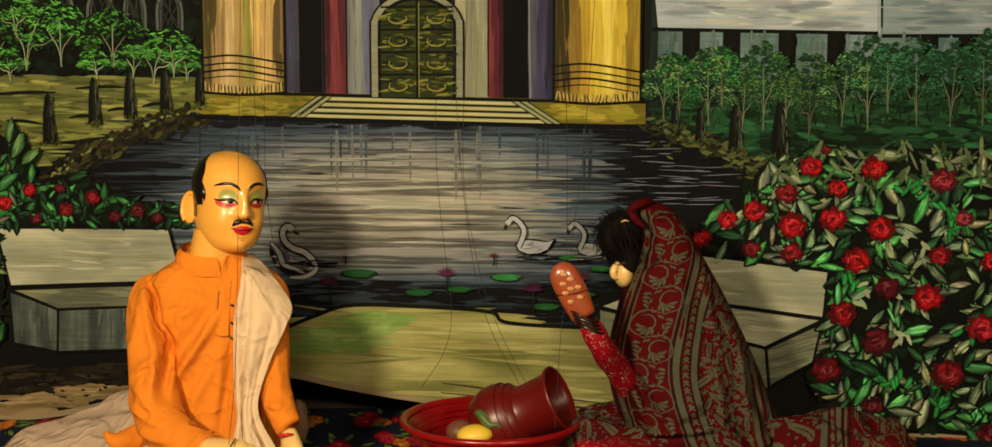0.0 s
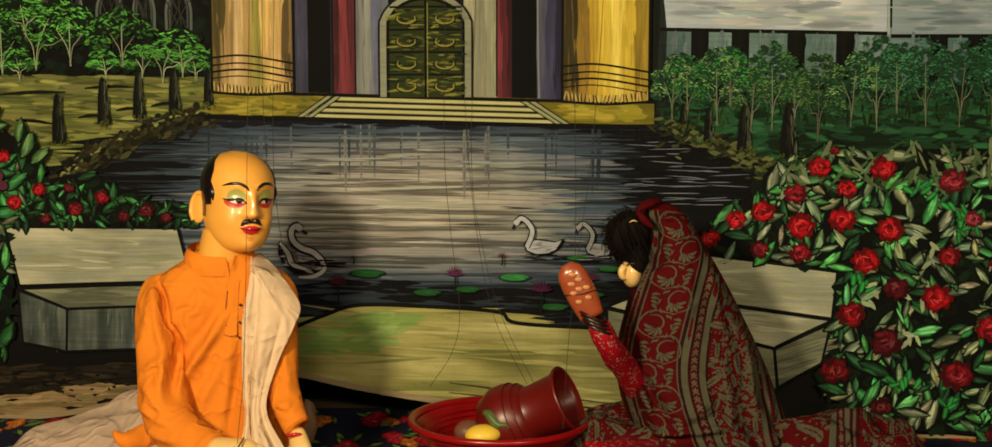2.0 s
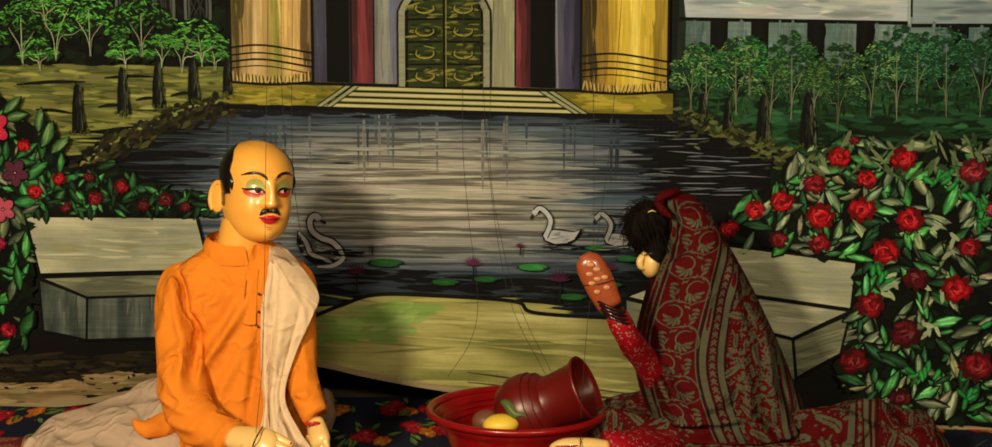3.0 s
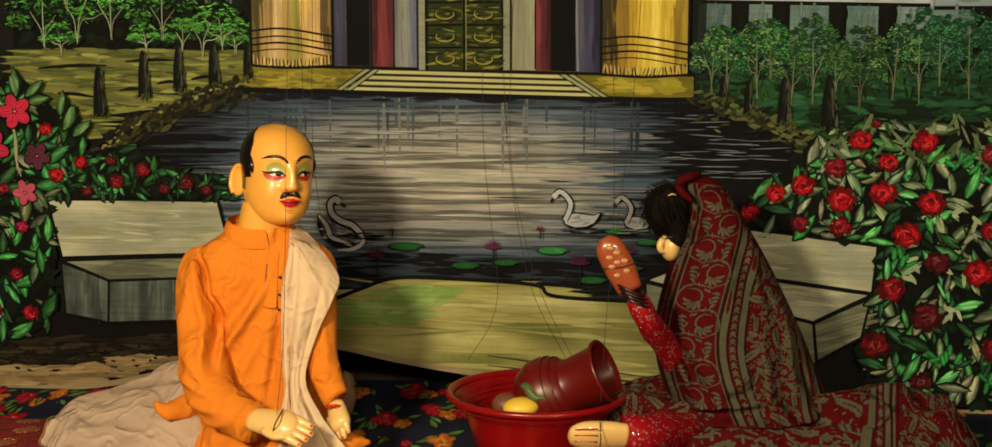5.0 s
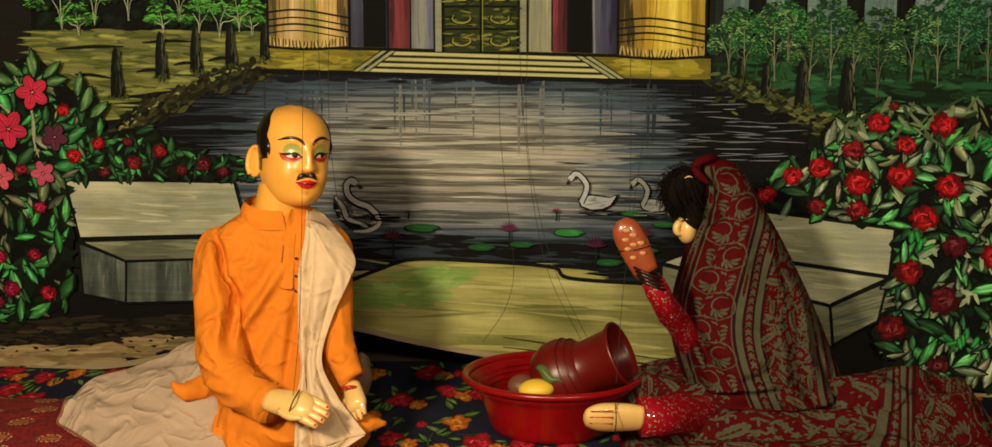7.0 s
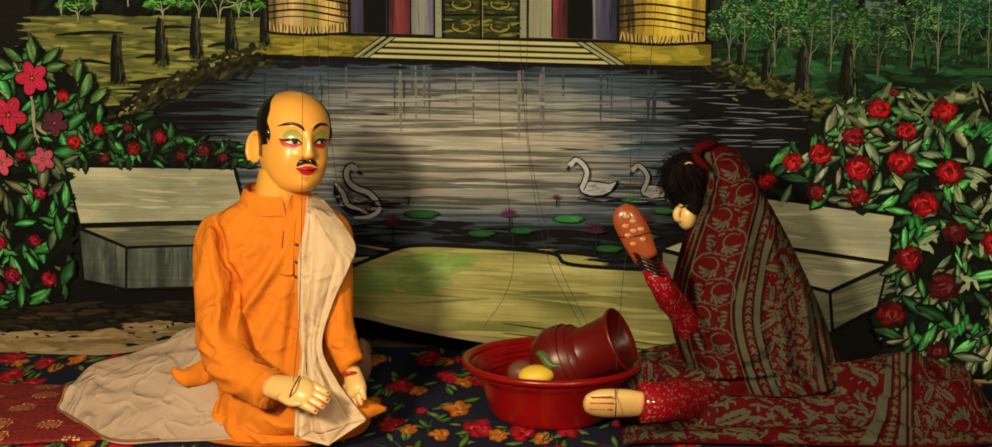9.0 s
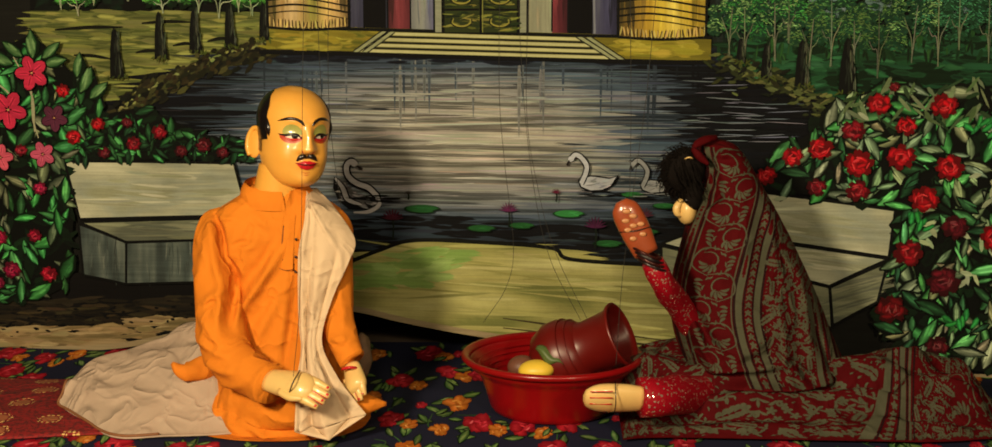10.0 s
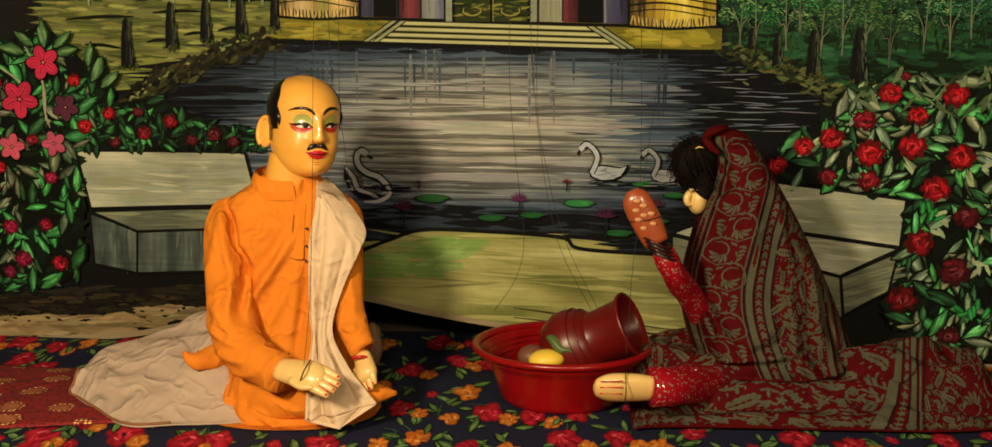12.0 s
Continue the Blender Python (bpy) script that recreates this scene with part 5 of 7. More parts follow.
for v in b.bm.verts:
    v.co.y = 1.95 + (v.co.y - 1.95) * 2.0
tagged(b.done("rose_print", carpet, PRINT, "printed roses and leaves"), kind="stuff")

# red sun-print cloth on the floor behind the sitting puppet
bm = bmesh.new()
sheet(bm, lambda a, c: (-1.55 + 0.85 * a, 2.82 + 0.02 * math.sin(a * 9) + (0.50 - 0.06 * a) * c, 0.010 + 0.012 * math.sin(math.pi * c) ** 0.6 + 0.008 * noise.noise(Vector((a * 6, c * 5, 1))) * math.sin(math.pi * c)), 44, 30, thick=0.003)
thing("red_cloth", bm, SUN_CLOTH, "dark red cotton cloth with dotted suns on the floor", "cloth")


# ---- the sitting man puppet: one mesh ----
MAN = [KURTA, SKIN, INK, LIP, ROUGE, LID, WHITE, PALE, LAMP_BODY, SEAM]
bm = bmesh.new()


def pt(p, r):
    return (*p, r)


def span(p, q, depth, mid=0.0):
    """A level of a body from its two outer points."""
    return ((p[0] + q[0]) / 2, p[1] + mid, (p[2] + q[2]) / 2, (q[0] - p[0]) / 2, depth)


TORSO = [span((-0.662, 2.97, -0.055), (-0.278, 2.97, -0.055), 0.165, -0.01), span((-0.652, 2.97, -0.006), (-0.297, 2.97, -0.006), 0.155), span((-0.633, 2.98, 0.038), (-0.314, 2.98, 0.038), 0.14), span((-0.615, 2.99, 0.107), (-0.33, 2.99, 0.107), 0.115),
         span((-0.605, 3, 0.176), (-0.339, 3, 0.176), 0.10), span((-0.602, 3, 0.262), (-0.34, 3, 0.262), 0.092), span((-0.605, 3, 0.347), (-0.339, 3, 0.347), 0.09), span((-0.614, 3, 0.403), (-0.332, 3, 0.403), 0.085),
         span((-0.623, 3, 0.443), (-0.326, 3, 0.443), 0.077), span((-0.609, 3, 0.465), (-0.339, 3, 0.462), 0.068), span((-0.573, 3, 0.487), (-0.371, 3, 0.487), 0.060), span((-0.542, 3, 0.507), (-0.399, 3, 0.507), 0.055), span((-0.531, 3, 0.518), (-0.41, 3, 0.518), 0.050)]
LEVELS = catmull(TORSO, 150)


def chest(x, z, out=0.0):
    """The front of the shirt over a place of its outline."""
    lv = min(LEVELS, key=lambda q: abs(q[2] - z))
    s = min(0.999, abs(x - lv[0]) / lv[3])
    return (x, lv[1] - lv[4] * (1 - s ** 2.5) ** 0.4 - out, z)


stack(bm, TORSO, 180, 150, 0, ripple=0.03, seed=3, caps=(False, True), square=2.5)
# sleeves
tube(bm, [pt((-0.582, 3, 0.454), 0.026), pt((-0.605, 2.99, 0.425), 0.042), pt((-0.609, 2.97, 0.381), 0.047), pt((-0.602, 2.95, 0.329), 0.049), pt((-0.592, 2.92, 0.266), 0.052), pt((-0.581, 2.885, 0.212), 0.053), pt((-0.558, 2.85, 0.17), 0.050), pt((-0.515, 2.81, 0.151), 0.046), pt((-0.465, 2.765, 0.14), 0.040)], 48, 110, 0, 0.05, 5)
tube(bm, [pt((-0.364, 3, 0.454), 0.026), pt((-0.346, 2.99, 0.425), 0.034), pt((-0.346, 2.98, 0.365), 0.034), pt((-0.343, 2.95, 0.308), 0.035), pt((-0.34, 2.92, 0.252), 0.034), pt((-0.325, 2.88, 0.206), 0.032), pt((-0.305, 2.86, 0.167), 0.028)], 32, 70, 0, 0.05, 9)
# the shirt's skirt over the knees, with a pointed corner
tube(bm, [pt((-0.567, 2.93, 0.052), 0.055), pt((-0.478, 2.87, 0.059), 0.052), pt((-0.381, 2.85, 0.062), 0.045), pt((-0.299, 2.84, 0.074), 0.030), pt((-0.232, 2.85, 0.072), 0.004)], 28, 44, 0, 0.09, 2)
tube(bm, [pt((-0.612, 2.98, 0.124), 0.030), pt((-0.643, 2.95, 0.121), 0.026), pt((-0.678, 2.93, 0.121), 0.018), pt((-0.702, 2.93, 0.14), 0.004)], 18, 22, 0, 0.15, 7)
tube(bm, [pt((-0.652, 3.08, 0.149), 0.030), pt((-0.692, 3.06, 0.117), 0.022), pt((-0.742, 3.04, 0.105), 0.010)], 16, 20, 0, 0.15, 4)

# creases pressed into the cloth on the side that faces the hall
CREASES = [((-0.604, 3, 0.452), (-0.572, 3, 0.347), 0.0085, -0.032), ((-0.571, 3, 0.358), (-0.553, 3, 0.234), 0.011, -0.040), ((-0.56, 3, 0.398), (-0.514, 3, 0.409), 0.005, -0.006), ((-0.448, 3, 0.415), (-0.537, 3, 0.276), 0.012, 0.014), ((-0.471, 3, 0.382), (-0.553, 3, 0.234), 0.01, 0.018),
           ((-0.506, 3, 0.431), (-0.535, 3, 0.375), 0.010, 0.008), ((-0.461, 3, 0.319), (-0.509, 3, 0.191), 0.012, 0.010), ((-0.433, 3, 0.347), (-0.453, 3, 0.09), 0.009, -0.014), ((-0.633, 3, 0.254), (-0.567, 3, 0.211), 0.008, 0.012), ((-0.646, 3, 0.205), (-0.559, 3, 0.194), 0.008, 0.012),
           ((-0.636, 3, 0.153), (-0.549, 3, 0.165), 0.009, 0.012), ((-0.593, 3, 0.104), (-0.527, 3, 0.139), 0.007, 0.009), ((-0.622, 3, 0.431), (-0.637, 3, 0.305), 0.011, 0.007), ((-0.618, 3, 0.276), (-0.581, 3, 0.319), 0.008, 0.008), ((-0.639, 3, 0.054), (-0.514, 3, 0.01), 0.010, 0.010),
           ((-0.607, 3, 0.09), (-0.573, 3, 0.017), 0.010, -0.012), ((-0.541, 3, 0.032), (-0.458, 3, -0.003), 0.010, 0.012), ((-0.482, 3, 0.148), (-0.534, 3, 0.032), 0.012, 0.012), ((-0.333, 3, 0.276), (-0.318, 3, 0.241), 0.006, 0.010), ((-0.355, 3, 0.205), (-0.319, 3, 0.216), 0.007, 0.010),
           ((-0.345, 3, 0.319), (-0.323, 3, 0.276), 0.007, 0.008), ((-0.53, 3, 0.459), (-0.475, 3, 0.443), 0.010, 0.004), ((-0.596, 3, 0.448), (-0.557, 3, 0.462), 0.006, 0.005), ((-0.337, 3, 0.032), (-0.26, 3, 0.023), 0.006, 0.008)]
bm.normal_update()
for v in bm.verts:
    if v.normal.y > 0.25:
        continue
    push = 0.0
    for p, q, wide, deep in CREASES:
        dx, dz = q[0] - p[0], q[2] - p[2]
        t = ((v.co.x - p[0]) * dx + (v.co.z - p[2]) * dz) / (dx * dx + dz * dz)
        if -0.12 < t < 1.12:
            off = ((v.co.x - p[0]) * dz - (v.co.z - p[2]) * dx) / math.hypot(dx, dz) + wide * 0.5 * math.sin(5 * t + 40 * wide)
            if abs(off) < 5 * wide:
                ends = math.sin(math.pi * min(1.0, max(0.0, (t + 0.12) / 1.24))) ** 0.7
                push += deep * ends * (math.exp(-(off / wide) ** 2) - 0.55 * math.exp(-((off - 1.6 * wide) / (1.2 * wide)) ** 2))
    v.co.y -= push

# stand-up collar: two leaves that part in front, in shade between them
collar = Vector((-0.48, 2.99, 0.498))
for k, (out, drop) in enumerate(((0.0, 0.0), (-0.0035, 0.0))):
    rings = []
    for i in range(9):
        t = i / 8
        ring = []
        for j in range(61):
            w = 0.50 + 0.07 + (2 * math.pi - 0.14 - 0.12 * t) * j / 60 + 0.06 * t
            r = 0.071 + out - 0.010 * t + 0.004 * math.sin(math.pi * t)
            lean = math.cos(w - 0.2)
            ring.append((collar.x + r * 1.05 * math.sin(w), collar.y - r * 0.86 * math.cos(w), collar.z - 0.016 + 0.045 * t - 0.010 * lean - 0.004 * t * max(0.0, lean)))
        rings.append(ring)
    skin_rings(bm, rings, 0, close=False)
# placket down from the collar, its stitched end and two cuffs
def strip_on_chest(pts, width, out):
    rows = []
    for p in catmull(pts, 26):
        rows.append([chest(p[0] + width * (k - 1) / 2, p[1], out - 0.0025 * abs(k - 1)) for k in range(3)])
    skin_rings(bm, rows, 0, close=False)


strip_on_chest([((-0.439, 3, 0.465)[0], (-0.439, 3, 0.465)[2]), ((-0.441, 3, 0.417)[0], (-0.441, 3, 0.417)[2]), ((-0.444, 3, 0.35)[0], (-0.444, 3, 0.35)[2])], 0.024, 0.006)
tube(bm, [pt(chest((-0.451, 3, 0.443)[0], (-0.451, 3, 0.443)[2], 0.004), 0.0012), pt(chest((-0.454, 3, 0.403)[0], (-0.454, 3, 0.403)[2], 0.004), 0.0016), pt(chest((-0.453, 3, 0.37)[0], (-0.453, 3, 0.37)[2], 0.004), 0.001)], 6, 12, 9)
tube(bm, [pt(chest((-0.46, 3, 0.353)[0], (-0.46, 3, 0.353)[2], 0.004), 0.0007), pt(chest((-0.444, 3, 0.349)[0], (-0.444, 3, 0.349)[2], 0.007), 0.0007), pt(chest((-0.43, 3, 0.351)[0], (-0.43, 3, 0.351)[2], 0.004), 0.0007)], 5, 12, 9)
for px in ((-0.424, 3, 0.415), (-0.425, 3, 0.378), (-0.426, 3, 0.346)):
    ellipsoid(bm, chest(px[0], px[2], 0.008), (0.003, 0.002, 0.003), 8, None, 8)
for at, to, r in (((-0.471, 2.77, 0.141), (-0.461, 2.76, 0.139), 0.0415), ((-0.309, 2.863, 0.173), (-0.303, 2.858, 0.166), 0.0295)):
    tube(bm, [pt(at, r), pt(to, r), pt(to, r - 0.006)], 28, 6, 0, caps=(False, False))


def doll_hand(bm, wrist, knuckle, tip, width, mat, ink, face=(0.0, -0.75, 0.65)):
    """A carved hand with four close fingers, red finger lines and nails."""
    w, k, t = Vector(wrist), Vector(knuckle), Vector(tip)
    d = (t - w).normalized()
    side = d.cross(Vector(face)).normalized()
    up = side.cross(d).normalized()
    rings = []
    for x, y, z, r in catmull([(*w, width * 0.55), (*w.lerp(k, 0.5), width * 0.66), (*k, width * 0.72), (*k.lerp(t, 0.35), width * 0.6), (*k.lerp(t, 0.5), width * 0.3)], 16):
        rings.append([Vector((x, y, z)) + side * r * math.cos(a) + up * r * 0.7 * math.sin(a) for a in [2 * math.pi * j / 20 for j in range(20)]])
    skin_rings(bm, rings, mat)
    for i in range(4):
        o = side * (i - 1.5) * width * 0.34
        base = k + o * 0.9
        end = t + o - d * abs(i - 1.3) * width * 0.18 - up * width * 0.12
        tube(bm, [(*base, width * 0.24), (*(base.lerp(end, 0.5) + up * width * 0.05), width * 0.22), (*end, width * 0.13)], 10, 10, mat)
        if i < 3:
            edge = side * width * 0.17
            tube(bm, [(*(base + up * width * 0.22 + edge), 0.0011), (*(base.lerp(end, 0.5) + up * width * 0.21 + edge), 0.0012), (*(end + edge + up * width * 0.04), 0.001)], 5, 6, ink)
        ellipsoid(bm, end + up * width * 0.11 - d * 0.003, (0.0042, 0.0042, 0.0032), ink, None, 8)
    thumb = k.lerp(w, 0.4) + side * width * 0.55 + up * width * 0.2
    tube(bm, [(*thumb, width * 0.2), (*(thumb + d * width * 0.7 + side * width * 0.12), width * 0.19), (*(thumb + d * width * 1.3), width * 0.1)], 8, 9, mat)


doll_hand(bm, (-0.464, 2.755, 0.151), (-0.393, 2.71, 0.15), (-0.335, 2.68, 0.134), 0.044, 7, 3)
doll_hand(bm, (-0.305, 2.86, 0.153), (-0.292, 2.82, 0.123), (-0.287, 2.8, 0.091), 0.036, 7, 3, (-0.5, -0.8, 0.1))
tube(bm, [pt((-0.422, 2.72, 0.115), 0.0016), pt((-0.404, 2.675, 0.164), 0.0016), pt((-0.393, 2.71, 0.183), 0.0016)], 5, 9, 2)
tube(bm, [pt((-0.322, 2.83, 0.153), 0.0035), pt((-0.301, 2.82, 0.16), 0.0035), pt((-0.281, 2.86, 0.142), 0.0035)], 6, 9, 3)

# head: turned a little away from the hall, full cheeks and a broad chin
head = Matrix.Translation((-0.435, 2.985, 0.625)) @ pose(0, 0, 0, 4, 3, 28)
HW = [(-0.102, 0.014, 0.016, -0.022), (-0.0985, 0.030, 0.034, -0.022), (-0.088, 0.047, 0.055, -0.019), (-0.068, 0.0625, 0.073, -0.010), (-0.04, 0.0705, 0.082, -0.003), (-0.01, 0.0715, 0.085, 0.0), (0.02, 0.0745, 0.089, 0.003), (0.052, 0.074, 0.087, 0.006), (0.079, 0.062, 0.074, 0.008), (0.098, 0.041, 0.050, 0.009), (0.108, 0.014, 0.018, 0.009)]
HWS = catmull(HW, 90)


def head_at(az, z, out=0.0):
    """A point of the head's surface: az in radians from the nose, z from the head's middle."""
    for p, q in zip(HWS, HWS[1:]):
        if p[0] <= z <= q[0]:
            t = (z - p[0]) / (q[0] - p[0] + 1e-9)
            w, d, o = [p[i] + (q[i] - p[i]) * t for i in (1, 2, 3)]
            break
    else:
        w, d, o = HWS[-1][1:] if z > 0 else HWS[0][1:]
    deep, z = z, z - 0.013
    wide = 0.13 + 0.10 * math.exp(-((z + 0.026) / 0.014) ** 2)
    nose = math.exp(-(az / wide) ** 2) * 0.020 * (max(0.0, 1 - ((z + 0.024) / 0.014) ** 2) if z < -0.024 else max(0.0, 1 - (z + 0.024) / 0.056) ** 0.8)
    socket = -0.006 * math.exp(-((abs(az) - 0.42) / 0.24) ** 2 - ((z - 0.006) / 0.015) ** 2)
    ball = 0.005 * math.exp(-((abs(az) - 0.43) / 0.16) ** 2 - ((z - 0.004) / 0.009) ** 2)
    brow = 0.003 * math.exp(-((abs(az) - 0.4) / 0.3) ** 2 - ((z - 0.034) / 0.008) ** 2)
    cheek = 0.006 * math.exp(-((abs(az) - 0.6) / 0.3) ** 2 - ((z + 0.04) / 0.024) ** 2)
    mouth = 0.004 * math.exp(-(az / 0.26) ** 2 - ((z + 0.058) / 0.009) ** 2)
    chin = 0.006 * math.exp(-(az / 0.3) ** 2 - ((z + 0.093) / 0.013) ** 2)
    r_out = out + nose + socket + ball + brow + cheek + mouth + chin
    return head @ Vector((math.sin(az) * (w + r_out), o - math.cos(az) * (d + r_out), deep))


rings = [[head_at(2 * math.pi * j / 160 - math.pi, z) for j in range(160)] for z in [-0.1015 + 0.2090 * k / 119 for k in range(120)]]
skin_rings(bm, rings, 1)


def face_patch(pts, out, mat):
    """A patch of paint on the face, outlined by (az, z), that follows its relief."""
    c = np.mean(pts, axis=0)
    n = len(pts)
    rows = [[bm.verts.new(head_at(p[0] + (c[0] - p[0]) * k, p[1] + (c[1] - p[1]) * k + 0.013, out * (1 + 0.3 * k))) for p in pts] for k in (0.0, 0.25, 0.5, 0.75)]
    hub = bm.verts.new(head_at(c[0], c[1] + 0.013, out * 1.3))
    for a, e in zip(rows, rows[1:]):
        for i in range(n):
            j = (i + 1) % n
            bm.faces.new((a[i], a[j], e[j], e[i])).material_index = mat
    for i in range(n):
        bm.faces.new((rows[-1][i], rows[-1][(i + 1) % n], hub)).material_index = mat


def face_line(pts, r, mat, out=0.001):
    tube(bm, [(*head_at(a, z + 0.013, out), r * k) for (a, z), k in zip(pts, [0.3] + [1.0] * (len(pts) - 2) + [0.25])], 6, 18, mat)


def oval(a, z, ra, rz, tilt=0.0, n=18):
    return [(a + ra * math.cos(2 * math.pi * k / n), z + rz * math.sin(2 * math.pi * k / n) + tilt * math.cos(2 * math.pi * k / n)) for k in range(n)]


def crescent(s, a0, a1, z, up, down):
    """An eye shape between two corners, its upper and lower arcs of their own height."""
    m, h = (a0 + a1) / 2, (a1 - a0) / 2
    top = [(s * (m - h * math.cos(math.pi * k / 9)), z + up * math.sin(math.pi * k / 9)) for k in range(10)]
    low = [(s * (m + h * math.cos(math.pi * k / 9)), z - down * math.sin(math.pi * k / 9)) for k in range(1, 9)]
    return top + low


for s in (-1, 1):
    face_patch(crescent(s, 0.16, 0.72, 0.007, 0.019, 0.004), 0.0010, 5)
    face_patch(crescent(s, 0.16, 0.80, 0.000, 0.004, 0.0140), 0.0010, 4)
    face_patch(crescent(s, 0.21, 0.66, 0.001, 0.0040, 0.0044), 0.0022, 6)
    face_patch(oval(s * 0.42 + 0.05, 0.0022, 0.085, 0.0056), 0.0036, 2)
    face_line([(s * 0.17, -0.002), (s * 0.30, 0.0046), (s * 0.45, 0.0056), (s * 0.62, 0.0025), (s * 0.82, 0.0035)], 0.0028, 2, 0.0030)
    face_line([(s * 0.19, -0.002), (s * 0.35, -0.0062), (s * 0.5, -0.0055), (s * 0.70, 0.001)], 0.0017, 3, 0.0030)
    face_line([(s * 0.11, 0.024), (s * 0.20, 0.032), (s * 0.36, 0.0375), (s * 0.58, 0.0365), (s * 0.84, 0.030)], 0.0034, 2, 0.0005)
    face_line([(s * 0.012, -0.0440), (s * 0.09, -0.0395), (s * 0.20, -0.0425), (s * 0.30, -0.0500)], 0.0056, 2, 0.0022)
    face_line([(s * 0.10, -0.034), (s * 0.15, -0.0305), (s * 0.17, -0.026)], 0.0010, 4, 0.0005)
    # ears
    ear = head @ pose(s * 0.074, 0.030, -0.016, 0, -8 * s, (30 if s < 0 else -22))
    ellipsoid(bm, (0, 0, 0), (0.008, 0.020, 0.034), 1, ear, 24)
    tube(bm, [(*(ear @ Vector((s * 0.005, 0.018 * math.cos(w), 0.031 * math.sin(w)))), 0.0055) for w in (-1.2, -0.4, 0.4, 1.2, 2.0, 2.7)], 8, 24, 1)
face_patch([(-0.33, -0.0545), (-0.16, -0.0515), (-0.06, -0.0490), (0.0, -0.0505), (0.06, -0.0490), (0.16, -0.0515), (0.33, -0.0545), (0.18, -0.0655), (0.0, -0.0690), (-0.18, -0.0655)], 0.0032, 3)
face_line([(-0.34, -0.0535), (-0.10, -0.0575), (0.0, -0.0565), (0.10, -0.0575), (0.34, -0.0535)], 0.0012, 2, 0.0055)
for z, w in ((-0.076, 0.16), (-0.0805, 0.12)):
    face_line([(-w, z + 0.0015), (0.0, z), (w, z + 0.0015)], 0.0008, 4, 0.0008)
# painted hair: back and sides only, with a sideburn
hair = []
for k in range(26):
    z = -0.03 + 0.128 * k / 25
    edge = 1.20 + 0.5 * max(0.0, (z - 0.066) / 0.032) ** 2 + (0.3 if z < 0.0 else 0.0)
    hair.append([head_at(edge + (2 * math.pi - 2 * edge) * j / 40, z, 0.0025) for j in range(41)])
skin_rings(bm, hair, 2, close=False)
for s in (-1, 1):
    face_line([(s * 1.24, 0.035), (s * 1.17, 0.012), (s * 1.15, -0.006)], 0.0085, 2, -0.002)
# neck, in the collar
stack(bm, [(*(-0.475, 2.99, 0.486), 0.053, 0.048), (*(-0.47, 2.988, 0.519), 0.052, 0.050), (*(-0.46, 2.985, 0.569), 0.050, 0.054)], 32, 8, 1)
for v in bm.verts:
    v.co.z = max(v.co.z, 0.008)
man = thing("man_puppet", bm, MAN, "bald moustached man puppet in orange shirt, sitting", "puppet")

# his shawl: a folded length over the shoulder and down the front
bm = bmesh.new()


def over(p, out):
    return np.array(chest(p[0], p[2], out))


SL = catmull([np.array((-0.411, 3.01, 0.514)), over((-0.404, 3, 0.49), 0.014), over((-0.404, 3, 0.452), 0.018), over((-0.415, 3, 0.396), 0.016), over((-0.418, 3, 0.333), 0.018), over((-0.417, 3, 0.234), 0.022), np.array((-0.408, 2.855, 0.192)), np.array((-0.412, 2.815, 0.141)), np.array((-0.413, 2.79, 0.094)), np.array((-0.415, 2.775, 0.036))], 71)
SR = catmull([np.array((-0.397, 3.05, 0.505)), np.array((-0.355, 2.975, 0.48)), np.array((-0.323, 2.945, 0.446)), np.array((-0.3, 2.925, 0.405)), np.array((-0.316, 2.905, 0.36)), np.array((-0.349, 2.885, 0.285)), np.array((-0.366, 2.85, 0.207)), np.array((-0.332, 2.812, 0.145)), np.array((-0.299, 2.79, 0.105)), np.array((-0.268, 2.78, 0.07))], 71)


def shawl_at(a, c):
    x = min(69.999, c * 70)
    k, t = int(x), x - int(x)
    p = (SL[k] * (1 - t) + SL[k + 1] * t) * (1 - a) + (SR[k] * (1 - t) + SR[k + 1] * t) * a
    down = min(1.0, max(0.0, c * 2.2 - 0.55))
    fold = down * (0.012 * math.exp(-((a - 0.10) / 0.06) ** 2) - 0.012 * math.exp(-((a - 0.24) / 0.05) ** 2) + 0.012 * math.exp(-((a - 0.42) / 0.10) ** 2) - 0.010 * math.exp(-((a - 0.66 - 0.1 * c) / 0.06) ** 2))
    fold += 0.005 * noise.noise(Vector((a * 3, c * 5, 2))) + 0.006 * (1 - abs(math.sin(c * 10 - a * 5))) ** 4 * (1 - down)
    fold += 0.008 * math.exp(-((a - 0.06) / 0.05) ** 2) * (1 - down)
    return (p[0], p[1] - fold - 0.022 * math.sin(math.pi * a) * (1 - 0.5 * down), max(0.010, p[2]))


sheet(bm, shawl_at, 60, 90, thick=0.002)
tip = np.array((-0.343, 2.755, 0.024))


def tip_at(a, c):
    p = np.array(shawl_at(a, 1.0)) * (1 - c) + tip * c
    return (p[0], p[1] - 0.006 * math.sin(a * 14) * (1 - c), max(0.010, p[2]))


sheet(bm, tip_at, 40, 10, thick=0.002)
shawl = thing("shawl", bm, MUSLIN, "cream muslin shawl draped over the man puppet's shoulder", "shawl")

bm = bmesh.new()
tube(bm, [(*(np.array(shawl_at(0.004, c)) + np.array((0, -0.002, 0))), 0.0022) for c in [0.04 + 0.06 * k for k in range(17)]], 6, 90, 0)
part("selvedge", bm, MUSLIN, shawl, "rolled cream edge")

